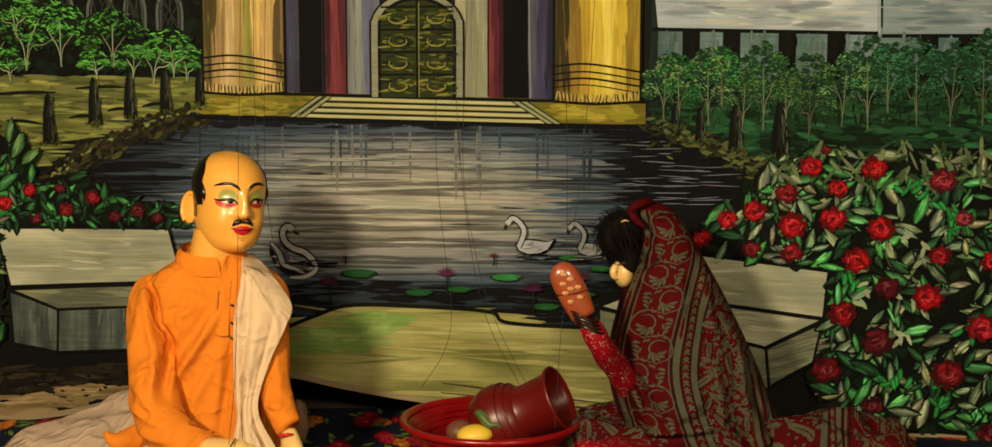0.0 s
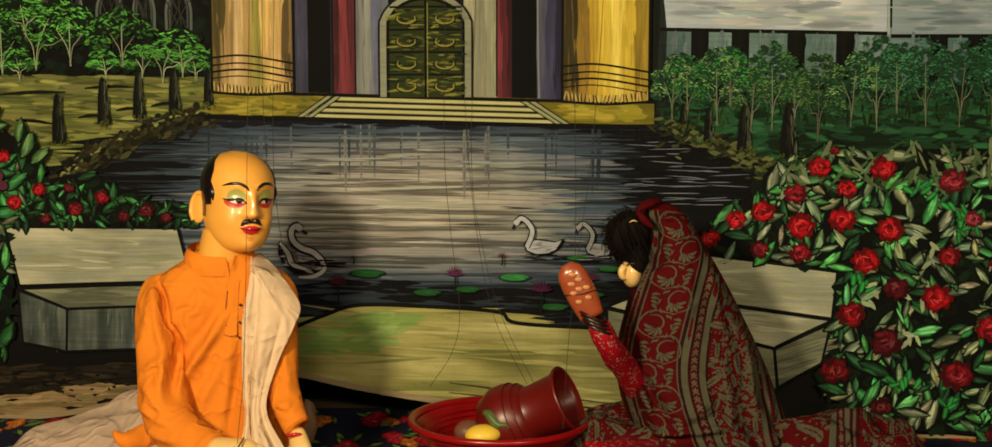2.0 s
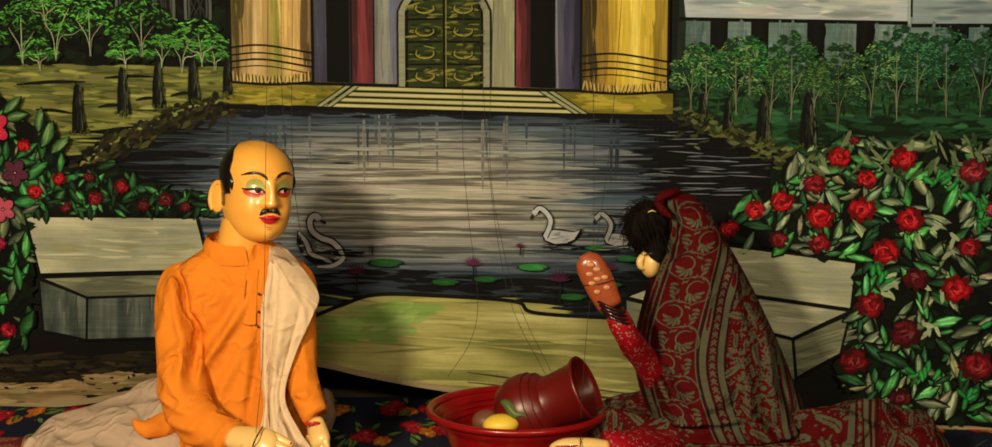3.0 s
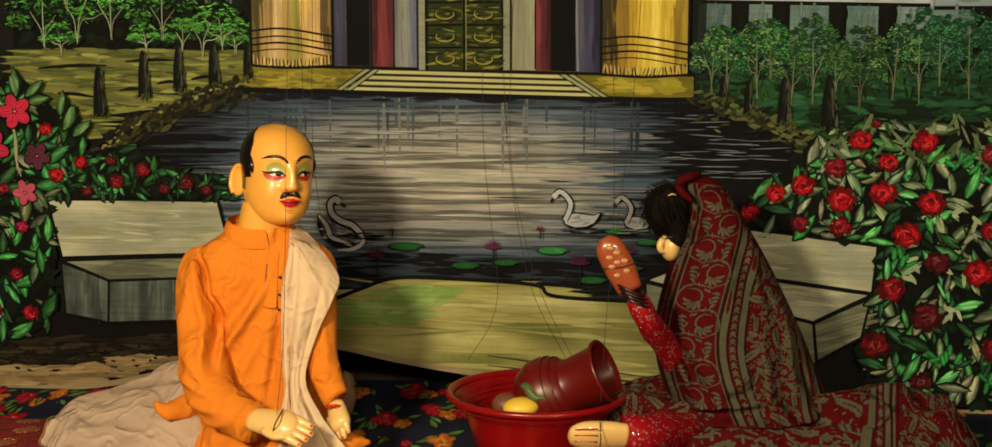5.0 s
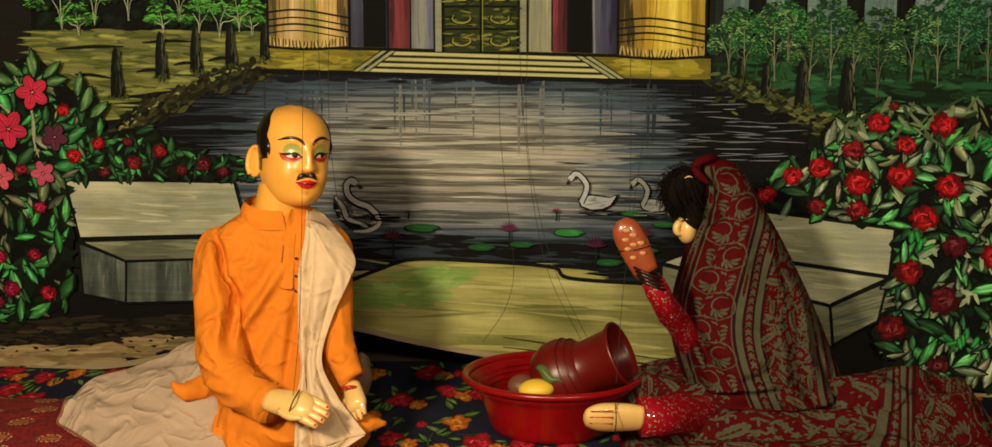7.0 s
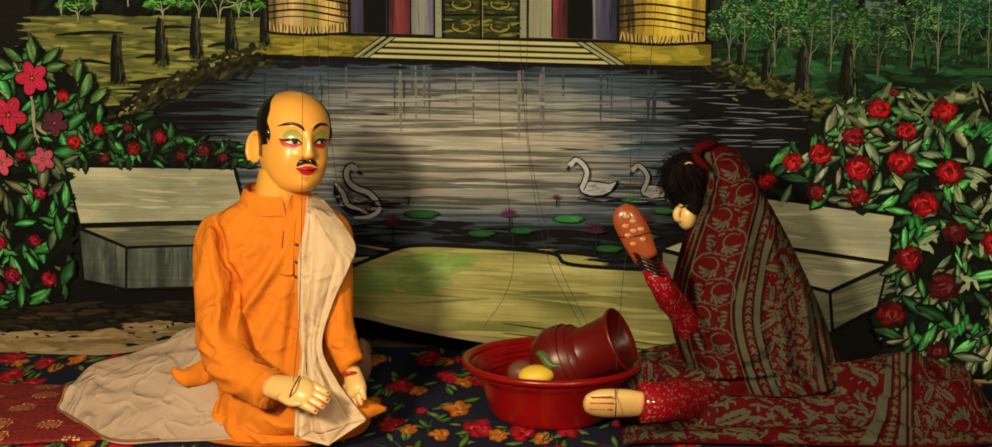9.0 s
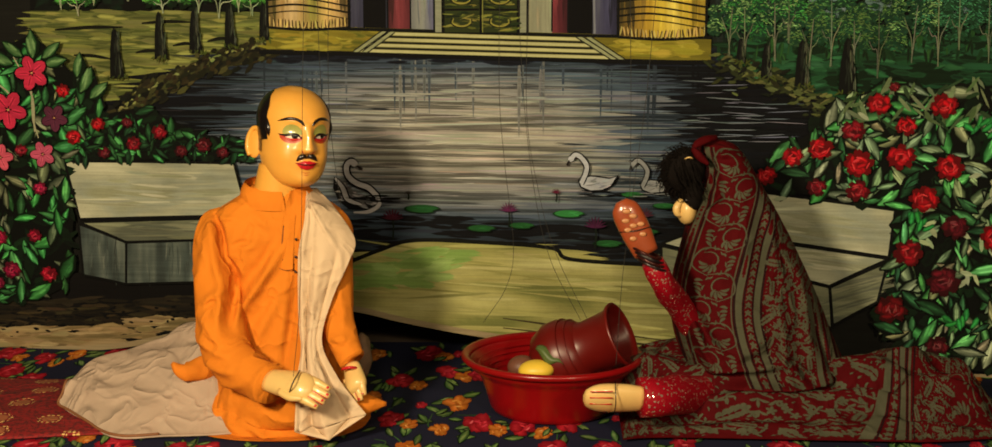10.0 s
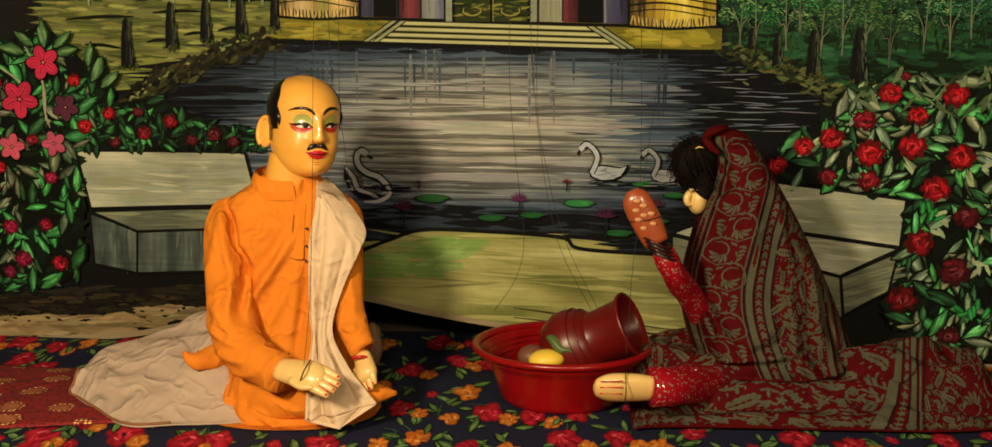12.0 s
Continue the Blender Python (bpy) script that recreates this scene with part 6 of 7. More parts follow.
# his white lower cloth, spread over the floor behind him: a bunched ridge that runs out to a flat corner
bm = bmesh.new()
NEAR = catmull([(-0.973, 2.99, 0.027), (-0.886, 2.9, 0.016), (-0.794, 2.81, 0.004), (-0.697, 2.82, 0.005), (-0.599, 2.83, 0.008), (-0.477, 2.86, 0.012), (-0.412, 2.88, 0.022)], 71)
CREST = catmull([(-0.964, 3.06, 0.064), (-0.922, 3.1, 0.104), (-0.844, 3.12, 0.123), (-0.762, 3.13, 0.153), (-0.703, 3.12, 0.188), (-0.633, 3.1, 0.203), (-0.554, 3.1, 0.181)], 71)


def skirt_at(a, c):
    x = min(69.999, a * 70)
    k, t = int(x), x - int(x)
    n, f = NEAR[k] * (1 - t) + NEAR[k + 1] * t, CREST[k] * (1 - t) + CREST[k + 1] * t
    if c <= 0.8:
        s = c / 0.8
        p = n + (f - n) * s
        swell = 0.030 * math.sin(math.pi * s) * (0.4 + a)
        z = n[2] + (f[2] - n[2]) * s ** 1.15 + swell
        z += 0.007 * (1 - abs(math.sin(s * 4.5 + a * 7 + 1.5 * noise.noise(Vector((a * 5, s * 3, 4)))))) ** 3 * math.sin(math.pi * s) ** 0.5
        z += 0.016 * noise.noise(Vector((a * 9 + s * 2, s * 5, 3))) * math.sin(math.pi * s)
        z += 0.012 * math.sin(a * 26 + s * 5 + 2 * noise.noise(Vector((a * 4, s * 2, 9)))) * s * max(0.0, a - 0.35)
        return (p[0], p[1], max(0.012, z))
    s = (c - 0.8) / 0.2
    return (f[0], f[1] + 0.07 * s, max(0.012, f[2] * (1 - s) + 0.006 * noise.noise(Vector((a * 8, s, 1)))))


sheet(bm, skirt_at, 110, 70, thick=0.003)
lower = thing("lower_cloth", bm, MUSLIN_DIM, "unbleached cotton wrap spread in folds over the floor", "cloth")
bm = bmesh.new()
edge = [np.array(skirt_at(0.002 + 0.06 * k, 0.012)) + np.array((0, -0.001, 0.003)) for k in range(9)]
tube(bm, [(*(np.array(skirt_at(0.004, c)) + np.array((0, 0, 0.003))), 0.003) for c in (0.75, 0.5, 0.25)] + [(*p, 0.003) for p in edge], 6, 60, 0)
part("border", bm, plain("brown_woven_border", (0.20, 0.08, 0.03), 0.7), lower, "narrow brown woven border")

# ---- the woman puppet: veiled, kneeling, seen from behind; one mesh ----
WOMAN = [SARI, HAIR, PALE, SEQUIN, BROWN_HAND, LIP, INK, WORN, SARI_GREY, SARI_DEEP, BANGLE]
bm = bmesh.new()
# outline of the veil, from the hood down: front edge, back edge, how far it bulges towards the hall
VEIL = [(*(0.468, 3.06, 0.614), (0.488, 3.06, 0.614)[0], 0.010), (*(0.449, 3.06, 0.605), (0.521, 3.06, 0.605)[0], 0.036), (*(0.448, 3.06, 0.583), (0.544, 3.06, 0.583)[0], 0.060), (*(0.456, 3.06, 0.551), (0.565, 3.06, 0.551)[0], 0.076), (*(0.448, 3.06, 0.508), (0.59, 3.06, 0.508)[0], 0.088),
        (*(0.437, 3.06, 0.466), (0.615, 3.06, 0.466)[0], 0.098), (*(0.422, 3.06, 0.416), (0.643, 3.06, 0.416)[0], 0.112), (*(0.407, 3.06, 0.359), (0.672, 3.06, 0.359)[0], 0.130), (*(0.394, 3.06, 0.301), (0.7, 3.06, 0.301)[0], 0.148), (*(0.39, 3.06, 0.243), (0.726, 3.06, 0.243)[0], 0.162),
        (*(0.399, 3.06, 0.185), (0.749, 3.06, 0.185)[0], 0.172), (*(0.414, 3.06, 0.134), (0.773, 3.06, 0.134)[0], 0.180), (*(0.429, 3.06, 0.089), (0.799, 3.06, 0.089)[0], 0.186), (*(0.442, 3.06, 0.05), (0.815, 3.06, 0.05)[0], 0.186), (*(0.448, 3.06, 0.02), (0.813, 3.06, 0.02)[0], 0.160)]
VEIL = catmull(VEIL, 160)
VZ = [p[2] for p in VEIL][::-1]
FOLDS = [((0.449, 3, 0.576), (0.495, 3, 0.509), 0.007, -0.0204), ((0.489, 3, 0.515), (0.433, 3, 0.451), 0.007, 0.017), ((0.466, 3, 0.576), (0.517, 3, 0.592), 0.008, 0.0102), ((0.402, 3, 0.356), (0.423, 3, 0.214), 0.010, -0.0272), ((0.393, 3, 0.242), (0.474, 3, 0.135), 0.011, 0.0272),
         ((0.412, 3, 0.256), (0.475, 3, 0.185), 0.009, -0.0255), ((0.446, 3, 0.113), (0.599, 3, 0.156), 0.010, 0.0204), ((0.475, 3, 0.081), (0.727, 3, 0.116), 0.010, 0.0306), ((0.502, 3, 0.127), (0.569, 3, 0.214), 0.013, 0.0136), ((0.588, 3, 0.285), (0.636, 3, 0.099), 0.014, 0.017),
         ((0.649, 3, 0.342), (0.686, 3, 0.156), 0.012, 0.0136), ((0.681, 3, 0.214), (0.741, 3, 0.113), 0.010, -0.017), ((0.521, 3, 0.454), (0.546, 3, 0.285), 0.014, 0.0102), ((0.576, 3, 0.468), (0.614, 3, 0.342), 0.011, 0.0119), ((0.62, 3, 0.156), (0.685, 3, 0.113), 0.008, -0.0204)]


VEIL_TABLE = [tuple(float(np.interp(z, VZ, [p[i] for p in VEIL][::-1])) for i in range(5)) for z in np.linspace(VZ[0], VZ[-1], 500)]


def veil_level(z):
    return VEIL_TABLE[max(0, min(499, int(round((z - VZ[0]) / (VZ[-1] - VZ[0]) * 499))))]


def fold_push(x, z):
    push = 0.006 * noise.noise(Vector((x * 14, z * 9, 2.0)))
    for p, q, wide, deep in FOLDS:
        dx, dz = q[0] - p[0], q[2] - p[2]
        t = ((x - p[0]) * dx + (z - p[2]) * dz) / (dx * dx + dz * dz)
        if -0.15 < t < 1.15:
            off = ((x - p[0]) * dz - (z - p[2]) * dx) / math.hypot(dx, dz) + wide * 0.7 * math.sin(4 * t + 90 * wide)
            if abs(off) < 4 * wide:
                push += deep * math.sin(math.pi * (t + 0.15) / 1.3) * (math.exp(-(off / wide) ** 2) - 0.5 * math.exp(-((off - 1.7 * wide) / (1.3 * wide)) ** 2))
    return push


PUSH_X0, PUSH_DX = 0.32, 0.003
PUSH = [[fold_push(PUSH_X0 + PUSH_DX * i, VZ[0] + (VZ[-1] - VZ[0]) * j / 180) for j in range(182)] for i in range(160)]


def veil_push(x, z):
    i, j = max(0.0, min(158.9, (x - PUSH_X0) / PUSH_DX)), max(0.0, min(180.0, (z - VZ[0]) / (VZ[-1] - VZ[0]) * 180))
    a, c = int(i), int(j)
    i, j = i - a, j - c
    return (PUSH[a][c] * (1 - j) + PUSH[a][c + 1] * j) * (1 - i) + (PUSH[a + 1][c] * (1 - j) + PUSH[a + 1][c + 1] * j) * i


def veil_at(u, z, lift=0.0):
    """The near side of the veil: u metres back from its front edge, at height z."""
    lv = veil_level(z)
    a, c = (lv[3] - lv[0]) / 2, (lv[3] + lv[0]) / 2
    x = min(max(lv[0] + u, lv[0] + 0.0005), lv[3] - 0.0005)
    s = abs(x - c) / (a + 1e-6)
    return Vector((x, lv[1] - lv[4] * (1 - s ** 2.3) ** (1 / 2.3) - veil_push(x, z) * min(1.0, 4 * (1 - s)) - lift, z))


rings = []
for lv_z in np.linspace(VZ[0], VZ[-1], 190):
    lv = veil_level(lv_z)
    wide = lv[3] - lv[0]
    near = [veil_at(wide * 0.5 * (1 - math.cos(math.pi * j / 90)), lv_z) for j in range(91)]
    far = [Vector(((lv[0] + lv[3]) / 2 + wide * 0.5 * math.cos(math.pi * j / 24), lv[1] + 0.10 * math.sin(math.pi * j / 24) * min(1.0, lv[4] * 14), lv_z)) for j in range(1, 24)]
    rings.append(near + far)
skin_rings(bm, rings, 0)

# skirt of the sari, heaped on the floor in long folds
HEAP = catmull([(0.264, 0.05), (0.31, 0.12), (0.41, 0.14), (0.609, 0.14), (0.818, 0.115), (0.896, 0.135), (0.974, 0.130), (1.041, 0.085), (1.081, 0.040), (1.09, 0.010)], 121)
GULLIES = ((0.22, 0.40, 0.58, 0.62, 0.045, 0.10), (0.16, 0.20, 0.55, 0.34, 0.035, 0.07), (0.10, 0.10, 0.40, 0.10, 0.03, 0.05), (0.44, 0.18, 0.72, 0.10, 0.03, 0.05), (0.52, 0.44, 0.90, 0.22, 0.035, 0.05), (0.62, 0.66, 0.90, 0.80, 0.05, 0.05),
           (0.02, 0.36, 0.28, 0.30, 0.04, 0.07), (0.02, 0.66, 0.26, 0.52, 0.05, 0.07), (0.80, 0.14, 0.98, 0.40, 0.03, 0.035), (0.58, 0.34, 0.70, 0.52, 0.03, 0.045), (0.74, 0.52, 0.92, 0.44, 0.03, 0.03))


def heap_form(a, c):
    x = min(119.999, max(0.0, a * 120))
    k, t = int(x), x - int(x)
    px, h = HEAP[k] * (1 - t) + HEAP[k + 1] * t
    near, far = 2.785 + 0.10 * max(0.0, a - 0.75) ** 1.2 * 2 + 0.015 * math.sin(a * 9), 3.25 - 0.17 * a
    y = near + (far - near) * c
    z = h * min(1.0, math.sin(math.pi * min(0.5, 0.5 * c / 0.62)) ** 1.15 if c < 0.62 else math.cos(math.pi * 0.5 * (c - 0.62) / 0.38) ** 0.7)
    z += (0.03 * noise.noise(Vector((a * 7 + c * 3, c * 5, 8))) + 0.028 * (0.5 - abs(noise.noise(Vector((a * 9 + c * 5, c * 9 - a * 3, 5))))) - 0.008) * math.sin(math.pi * c) * min(1.0, h * 10)
    for a0, c0, a1, c1, wide, deep in GULLIES:
        da, dc = a1 - a0, (c1 - c0)
        s = ((a - a0) * da + (c - c0) * dc) / (da * da + dc * dc)
        if -0.1 < s < 1.1:
            off = (c - c0 - dc * s) + 0.25 * wide * math.sin(7 * s)
            z += 0.42 * deep * math.sin(math.pi * (s + 0.1) / 1.2) * (-math.exp(-(off / wide) ** 2) + 0.7 * math.exp(-((off + 1.7 * wide) / (1.2 * wide)) ** 2)) * min(1.0, 6 * c, 6 * (1 - c))
    return Vector((px, y, max(0.012, 0.014 + z)))


HEAP_GRID = [[heap_form(i / 200, j / 110) for j in range(111)] for i in range(201)]


def heap_at(a, c, lift=0.0):
    i, j = max(0.0, min(199.999, a * 200)), max(0.0, min(109.999, c * 110))
    k, m = int(i), int(j)
    i, j = i - k, j - m
    p = HEAP_GRID[k][m].lerp(HEAP_GRID[k][m + 1], j).lerp(HEAP_GRID[k + 1][m].lerp(HEAP_GRID[k + 1][m + 1], j), i)
    return p + Vector((0, -0.75 * lift, 0.66 * lift))


sheet(bm, heap_at, 200, 110, 0)


# block print: vines, curls, lobes, serrated leaves and borders, on the surface of the cloth
tier = [0]


def ink_lift():
    tier[0] = (tier[0] + 1) % 5
    return 0.0016 + 0.00014 * tier[0]


def print_line(surf, pts, width, mat=8, steps=0, taper=True):
    pts = catmull(pts, steps or 5 * len(pts)) if len(pts) > 2 else [np.array(pts[0]) * (1 - k / 8) + np.array(pts[1]) * k / 8 for k in range(9)]
    n, lift, le, ri = len(pts), ink_lift(), [], []
    for i, p in enumerate(pts):
        d = pts[min(n - 1, i + 1)] - pts[max(0, i - 1)]
        d = d / (np.linalg.norm(d) + 1e-9)
        w = width * (0.3 + 0.7 * math.sin(math.pi * (i + 0.6) / (n + 0.2))) if taper else width
        le.append(bm.verts.new(surf(p[0] - d[1] * w / 2, p[1] + d[0] * w / 2, lift)))
        ri.append(bm.verts.new(surf(p[0] + d[1] * w / 2, p[1] - d[0] * w / 2, lift)))
    for i in range(n - 1):
        bm.faces.new((le[i], le[i + 1], ri[i + 1], ri[i])).material_index = mat


def print_lobe(surf, root, angle, length, width, bend=0.0, mat=8):
    """A comma: narrow at its root, round at its end."""
    pts = []
    for k in range(6):
        t = k / 5
        a = angle + bend * t
        pts.append((root[0] + length * t * math.cos(a), root[1] + length * t * math.sin(a)))
    lift, le, ri = ink_lift(), [], []
    for i, p in enumerate(pts):
        w = width * (0.25, 0.5, 0.85, 1.0, 0.85, 0.3)[i] / 2
        a = angle + 1.6 * bend * i / 5
        le.append(bm.verts.new(surf(p[0] - math.sin(a) * w, p[1] + math.cos(a) * w, lift)))
        ri.append(bm.verts.new(surf(p[0] + math.sin(a) * w, p[1] - math.cos(a) * w, lift)))
    for i in range(5):
        bm.faces.new((le[i], le[i + 1], ri[i + 1], ri[i])).material_index = mat


def print_curl(surf, c, r, side, turn):
    """A vine tip that rolls into a spiral, with plump lobes inside and outside its sweep."""
    print_line(surf, [(c[0] + side * r * (1.05 - 0.14 * k) * math.cos(turn + 0.62 * k), c[1] + r * (1.05 - 0.14 * k) * math.sin(turn + 0.62 * k)) for k in range(7)], r * 0.14, 8, 36)
    for k in range(5):
        a = turn + 2.7 + 0.55 * k
        print_lobe(surf, (c[0] + side * r * 0.22 * math.cos(a), c[1] + r * 0.22 * math.sin(a)), a if side > 0 else math.pi - a, r * 0.72, r * 0.26, 0.7 * side)
    for k in range(6):
        a = turn + 3.4 - 0.66 * k
        print_lobe(surf, (c[0] + side * r * 1.16 * math.cos(a), c[1] + r * 1.16 * math.sin(a)), (a if side > 0 else math.pi - a) + 0.7 * side, r * 0.42, r * 0.17, 0.7 * side)


def print_leaf(surf, c, length, angle, mat=8):
    """A serrated leaf with bare veins, and a fringe of short commas."""
    ca, sa = math.cos(angle), math.sin(angle)
    for s in (-1, 1):
        for k in range(5):
            t = -0.42 + 0.19 * k
            root = (c[0] + t * length * ca - s * 0.02 * length * sa, c[1] + t * length * sa + s * 0.02 * length * ca)
            print_lobe(surf, root, angle + s * 0.75, length * (0.34 - 0.05 * abs(k - 1.5)), length * 0.17, -0.2 * s, mat)
        for k in range(4):
            t = -0.5 + 0.27 * k
            root = (c[0] + t * length * ca - s * 0.34 * length * sa, c[1] + t * length * sa + s * 0.34 * length * ca)
            print_lobe(surf, root, angle + s * 1.0, length * 0.17, length * 0.07, 0.3 * s)
    print_lobe(surf, (c[0] + 0.36 * length * ca, c[1] + 0.36 * length * sa), angle, length * 0.26, length * 0.15, 0.0, mat)


def print_field(surf, keep, area, count, size):
    """Leaves set apart, the ground between them filled with commas and small flowers."""
    (u0, v0), (u1, v1) = area
    placed = []
    for k in range(count * 12):
        p = (rng.uniform(u0, u1), rng.uniform(v0, v1))
        r = size * rng.uniform(0.8, 1.15)
        if keep(*p) and all(math.hypot(p[0] - q[0], p[1] - q[1]) > 0.46 * (r + q[2]) for q in placed) and len(placed) < count:
            placed.append((*p, r))
            print_leaf(surf, p, r * 0.74, rng.choice((1.2, 1.9, -1.0, 0.5, 2.7)) + rng.gauss(0, 0.25))
    for k in range(count * 26):
        p = (rng.uniform(u0, u1), rng.uniform(v0, v1))
        if keep(*p) and all(math.hypot(p[0] - q[0], p[1] - q[1]) > 0.44 * q[2] for q in placed):
            placed.append((*p, size * 0.26))
            a = rng.uniform(0, 6.28)
            if rng.random() < 0.3:
                for j in range(5):
                    print_lobe(surf, p, a + 1.2566 * j, size * 0.13, size * 0.08)
            else:
                for j in (-1, 0, 1):
                    print_lobe(surf, p, a + 0.75 * j, size * rng.uniform(0.17, 0.27), size * 0.08, 0.5 * j)


M = 0.00137
LOW, HIGH = (0.424, 2.9, 0.101)[2], (0.449, 3.06, 0.6)[2]
line_z = [LOW + (HIGH - LOW) * k / 40 for k in range(41)]
for u, w, mat in ((8, 7, 8), (2, 3, 9), (14, 2, 9), (17, 2.0, 8), (83, 2.0, 8), (87, 4, 9), (94, 10, 8), (101, 2, 9), (115.5, 2, 9), (122, 10, 8), (129, 3, 9)):
    print_line(veil_at, [(u * M + 0.003 * math.sin(z * 14), z) for z in line_z], w * M, mat, 90, False)
step = 0.0165
for k in range(int((HIGH - LOW) / step)):
    z = LOW + step * (k + 0.5)
    u = 108.5 * M + 0.003 * math.sin(z * 14)
    for j in range(5):
        print_lobe(veil_at, (u, z), 0.3 + 1.2566 * j, 0.0068, 0.0046)
    print_lobe(veil_at, (u + 0.007, z + step / 2), 2.2, 0.006, 0.003)
    print_lobe(veil_at, (u - 0.007, z + step / 2), 0.9, 0.006, 0.003)
half = 0.052
for k in range(int((HIGH - LOW) / half) + 1):
    z, s = HIGH - 0.035 - half * k, 1 if k % 2 else -1
    if z < LOW + 0.01:
        continue
    u = (50 + 10 * s) * M
    print_curl(veil_at, (u, z), 0.025, s, 0.9)
    print_line(veil_at, [(u - s * 0.034, z + 0.026), (u + s * 0.010, z + 0.032), (u + s * 0.030, z + 0.014), (u + s * 0.031, z - 0.012), (u - s * 0.002, z - 0.028)], 0.0034, 8, 24)
    for j in range(4):
        print_lobe(veil_at, (u - s * 0.034, z + 0.014 - 0.011 * j), 1.57 + s * 1.2 - 0.3 * j * s, 0.016, 0.0065, 0.5 * s)
print_field(veil_at, lambda u, z: 132 * M < u < (veil_level(z)[3] - veil_level(z)[0]) - 0.006 and not (z < (0.694, 3, 0.242)[2] and u > (0.683, 3, 0.242)[0] - veil_level(z)[0] and u < (0.761, 3, 0.242)[0] - veil_level(z)[0]), ((132 * M, LOW + 0.006), (0.36, HIGH)), 60, 0.044)
back = [(z, (0.684, 3, 0.242)[0] + ((1.016, 3, 0.214)[2] - z) * 0.13) for z in [LOW + ((0.692, 3, 0.285)[2] - LOW) * k / 24 for k in range(25)]]
for du, w, mat in ((0, 9, 8), (7, 2, 9), (23, 2, 9), (30, 9, 8), (38, 3, 9), (44, 3, 8)):
    print_line(veil_at, [(x + du * M - veil_level(z)[0], z) for z, x in back if x + du * M < veil_level(z)[3] - 0.004], w * M, mat, 60, False)
for z, x in back:
    for j in range(5):
        print_lobe(veil_at, (x + 15 * M - veil_level(z)[0], z), 0.3 + 1.2566 * j, 0.0066, 0.0045)


def on_heap(u, v, lift=0.0):
    """Metres over the heap: u along the floor, v up from its near edge."""
    return heap_at(min(1.0, max(0.0, u / 0.84)), min(0.97, max(0.01, v / 0.56)), lift)


print_field(on_heap, lambda u, v: not (0.34 < u - 0.25 * v < 0.43 and v < 0.3) and not (0.55 < u < 0.72 and 0.05 < v < 0.24), ((0.01, 0.01), (0.81, 0.47)), 160, 0.043)
for du, w, mat in ((0, 10, 8), (7, 2, 9), (24, 2, 9), (31, 11, 8), (40, 3, 9), (46, 5, 8), (54, 3, 9)):
    print_line(on_heap, [(0.345 + du * M + 0.25 * v, v) for v in [0.012 * k for k in range(25)]], w * M, mat, 70, False)
for k in range(20):
    v = 0.008 + 0.0145 * k
    for j in range(5):
        print_lobe(on_heap, (0.345 + 15.5 * M + 0.25 * v, v), 0.3 + 1.2566 * j, 0.0068, 0.0046)
for k, (u, v) in enumerate(((0.585, 0.19), (0.64, 0.13), (0.69, 0.09), (0.575, 0.09), (0.645, 0.21), (0.70, 0.17))):
    print_curl(on_heap, (u, v), 0.032, 1 if k % 2 else -1, 0.9 + k)
print_line(on_heap, [(0.55, 0.25), (0.62, 0.26), (0.69, 0.22), (0.735, 0.14), (0.74, 0.03)], 0.010, 8, 60, False)
print_line(on_heap, [(0.55, 0.262), (0.625, 0.273), (0.70, 0.232), (0.748, 0.145), (0.752, 0.03)], 0.004, 9, 60, False)
# scalloped edge along the floor
for k in range(44):
    print_lobe(on_heap, (0.012 + 0.0185 * k, 0.012), 1.57 + (0.5 if k % 2 else -0.5), 0.016, 0.009)

# hair, face edge, and the red lining of the hood
HEADW = (0.411, 3.035, 0.543)
for k in range(9):
    ellipsoid(bm, (HEADW[0] + 0.010 * math.sin(k * 2.1), HEADW[1] + 0.012 * math.cos(k * 1.7), HEADW[2] + 0.008 * math.sin(k * 1.3)), (0.036 + 0.004 * math.sin(k), 0.042, 0.046 + 0.003 * math.cos(k)), 1, None, 18)
ellipsoid(bm, (0.429, 3.02, 0.498), (0.024, 0.035, 0.040), 1, None, 16)
for k in range(420):
    a = rng.uniform(0.9, 4.6)
    p = (HEADW[0] + 0.038 * math.cos(a), HEADW[1] - rng.uniform(-0.02, 0.045), HEADW[2] + 0.044 * math.sin(a))
    out, curl, ln = rng.uniform(0.4, 1.0), rng.uniform(0.2, 1.3), rng.uniform(0.008, 0.022)
    tube(bm, [(*p, 0.0011), (p[0] + ln * math.cos(a + 0.4 * curl) * out, p[1], p[2] + ln * math.sin(a + 0.4 * curl) * out, 0.0009), (p[0] + 1.7 * ln * math.cos(a + curl) * out, p[1], p[2] + 1.7 * ln * math.sin(a + curl) * out - 0.004, 0.0004)], 3, 5, 1)
for k in range(36):
    p0 = Vector((HEADW[0] + rng.uniform(-0.03, 0.03), 2.985 + rng.uniform(-0.012, 0.01), HEADW[2] + rng.uniform(-0.01, 0.04)))
    tube(bm, [(*p0, 0.001), (p0.x + 0.008, p0.y - 0.008, p0.z - 0.03, 0.001), (p0.x + 0.022, p0.y, p0.z - 0.048, 0.0006)], 3, 6, 1)
FACE = (0.419, 3.03, 0.462)
ellipsoid(bm, FACE, (0.022, 0.036, 0.034), 2, None, 20)
tube(bm, [pt((0.406, 3.01, 0.486), 0.006), pt((0.394, 3.005, 0.47), 0.008), pt((0.396, 3.005, 0.456), 0.007), pt((0.408, 3.01, 0.452), 0.004)], 10, 14, 2)
tube(bm, [pt((0.402, 2.998, 0.482), 0.0012), pt((0.416, 2.992, 0.487), 0.0018), pt((0.426, 2.994, 0.481), 0.001)], 6, 8, 6)
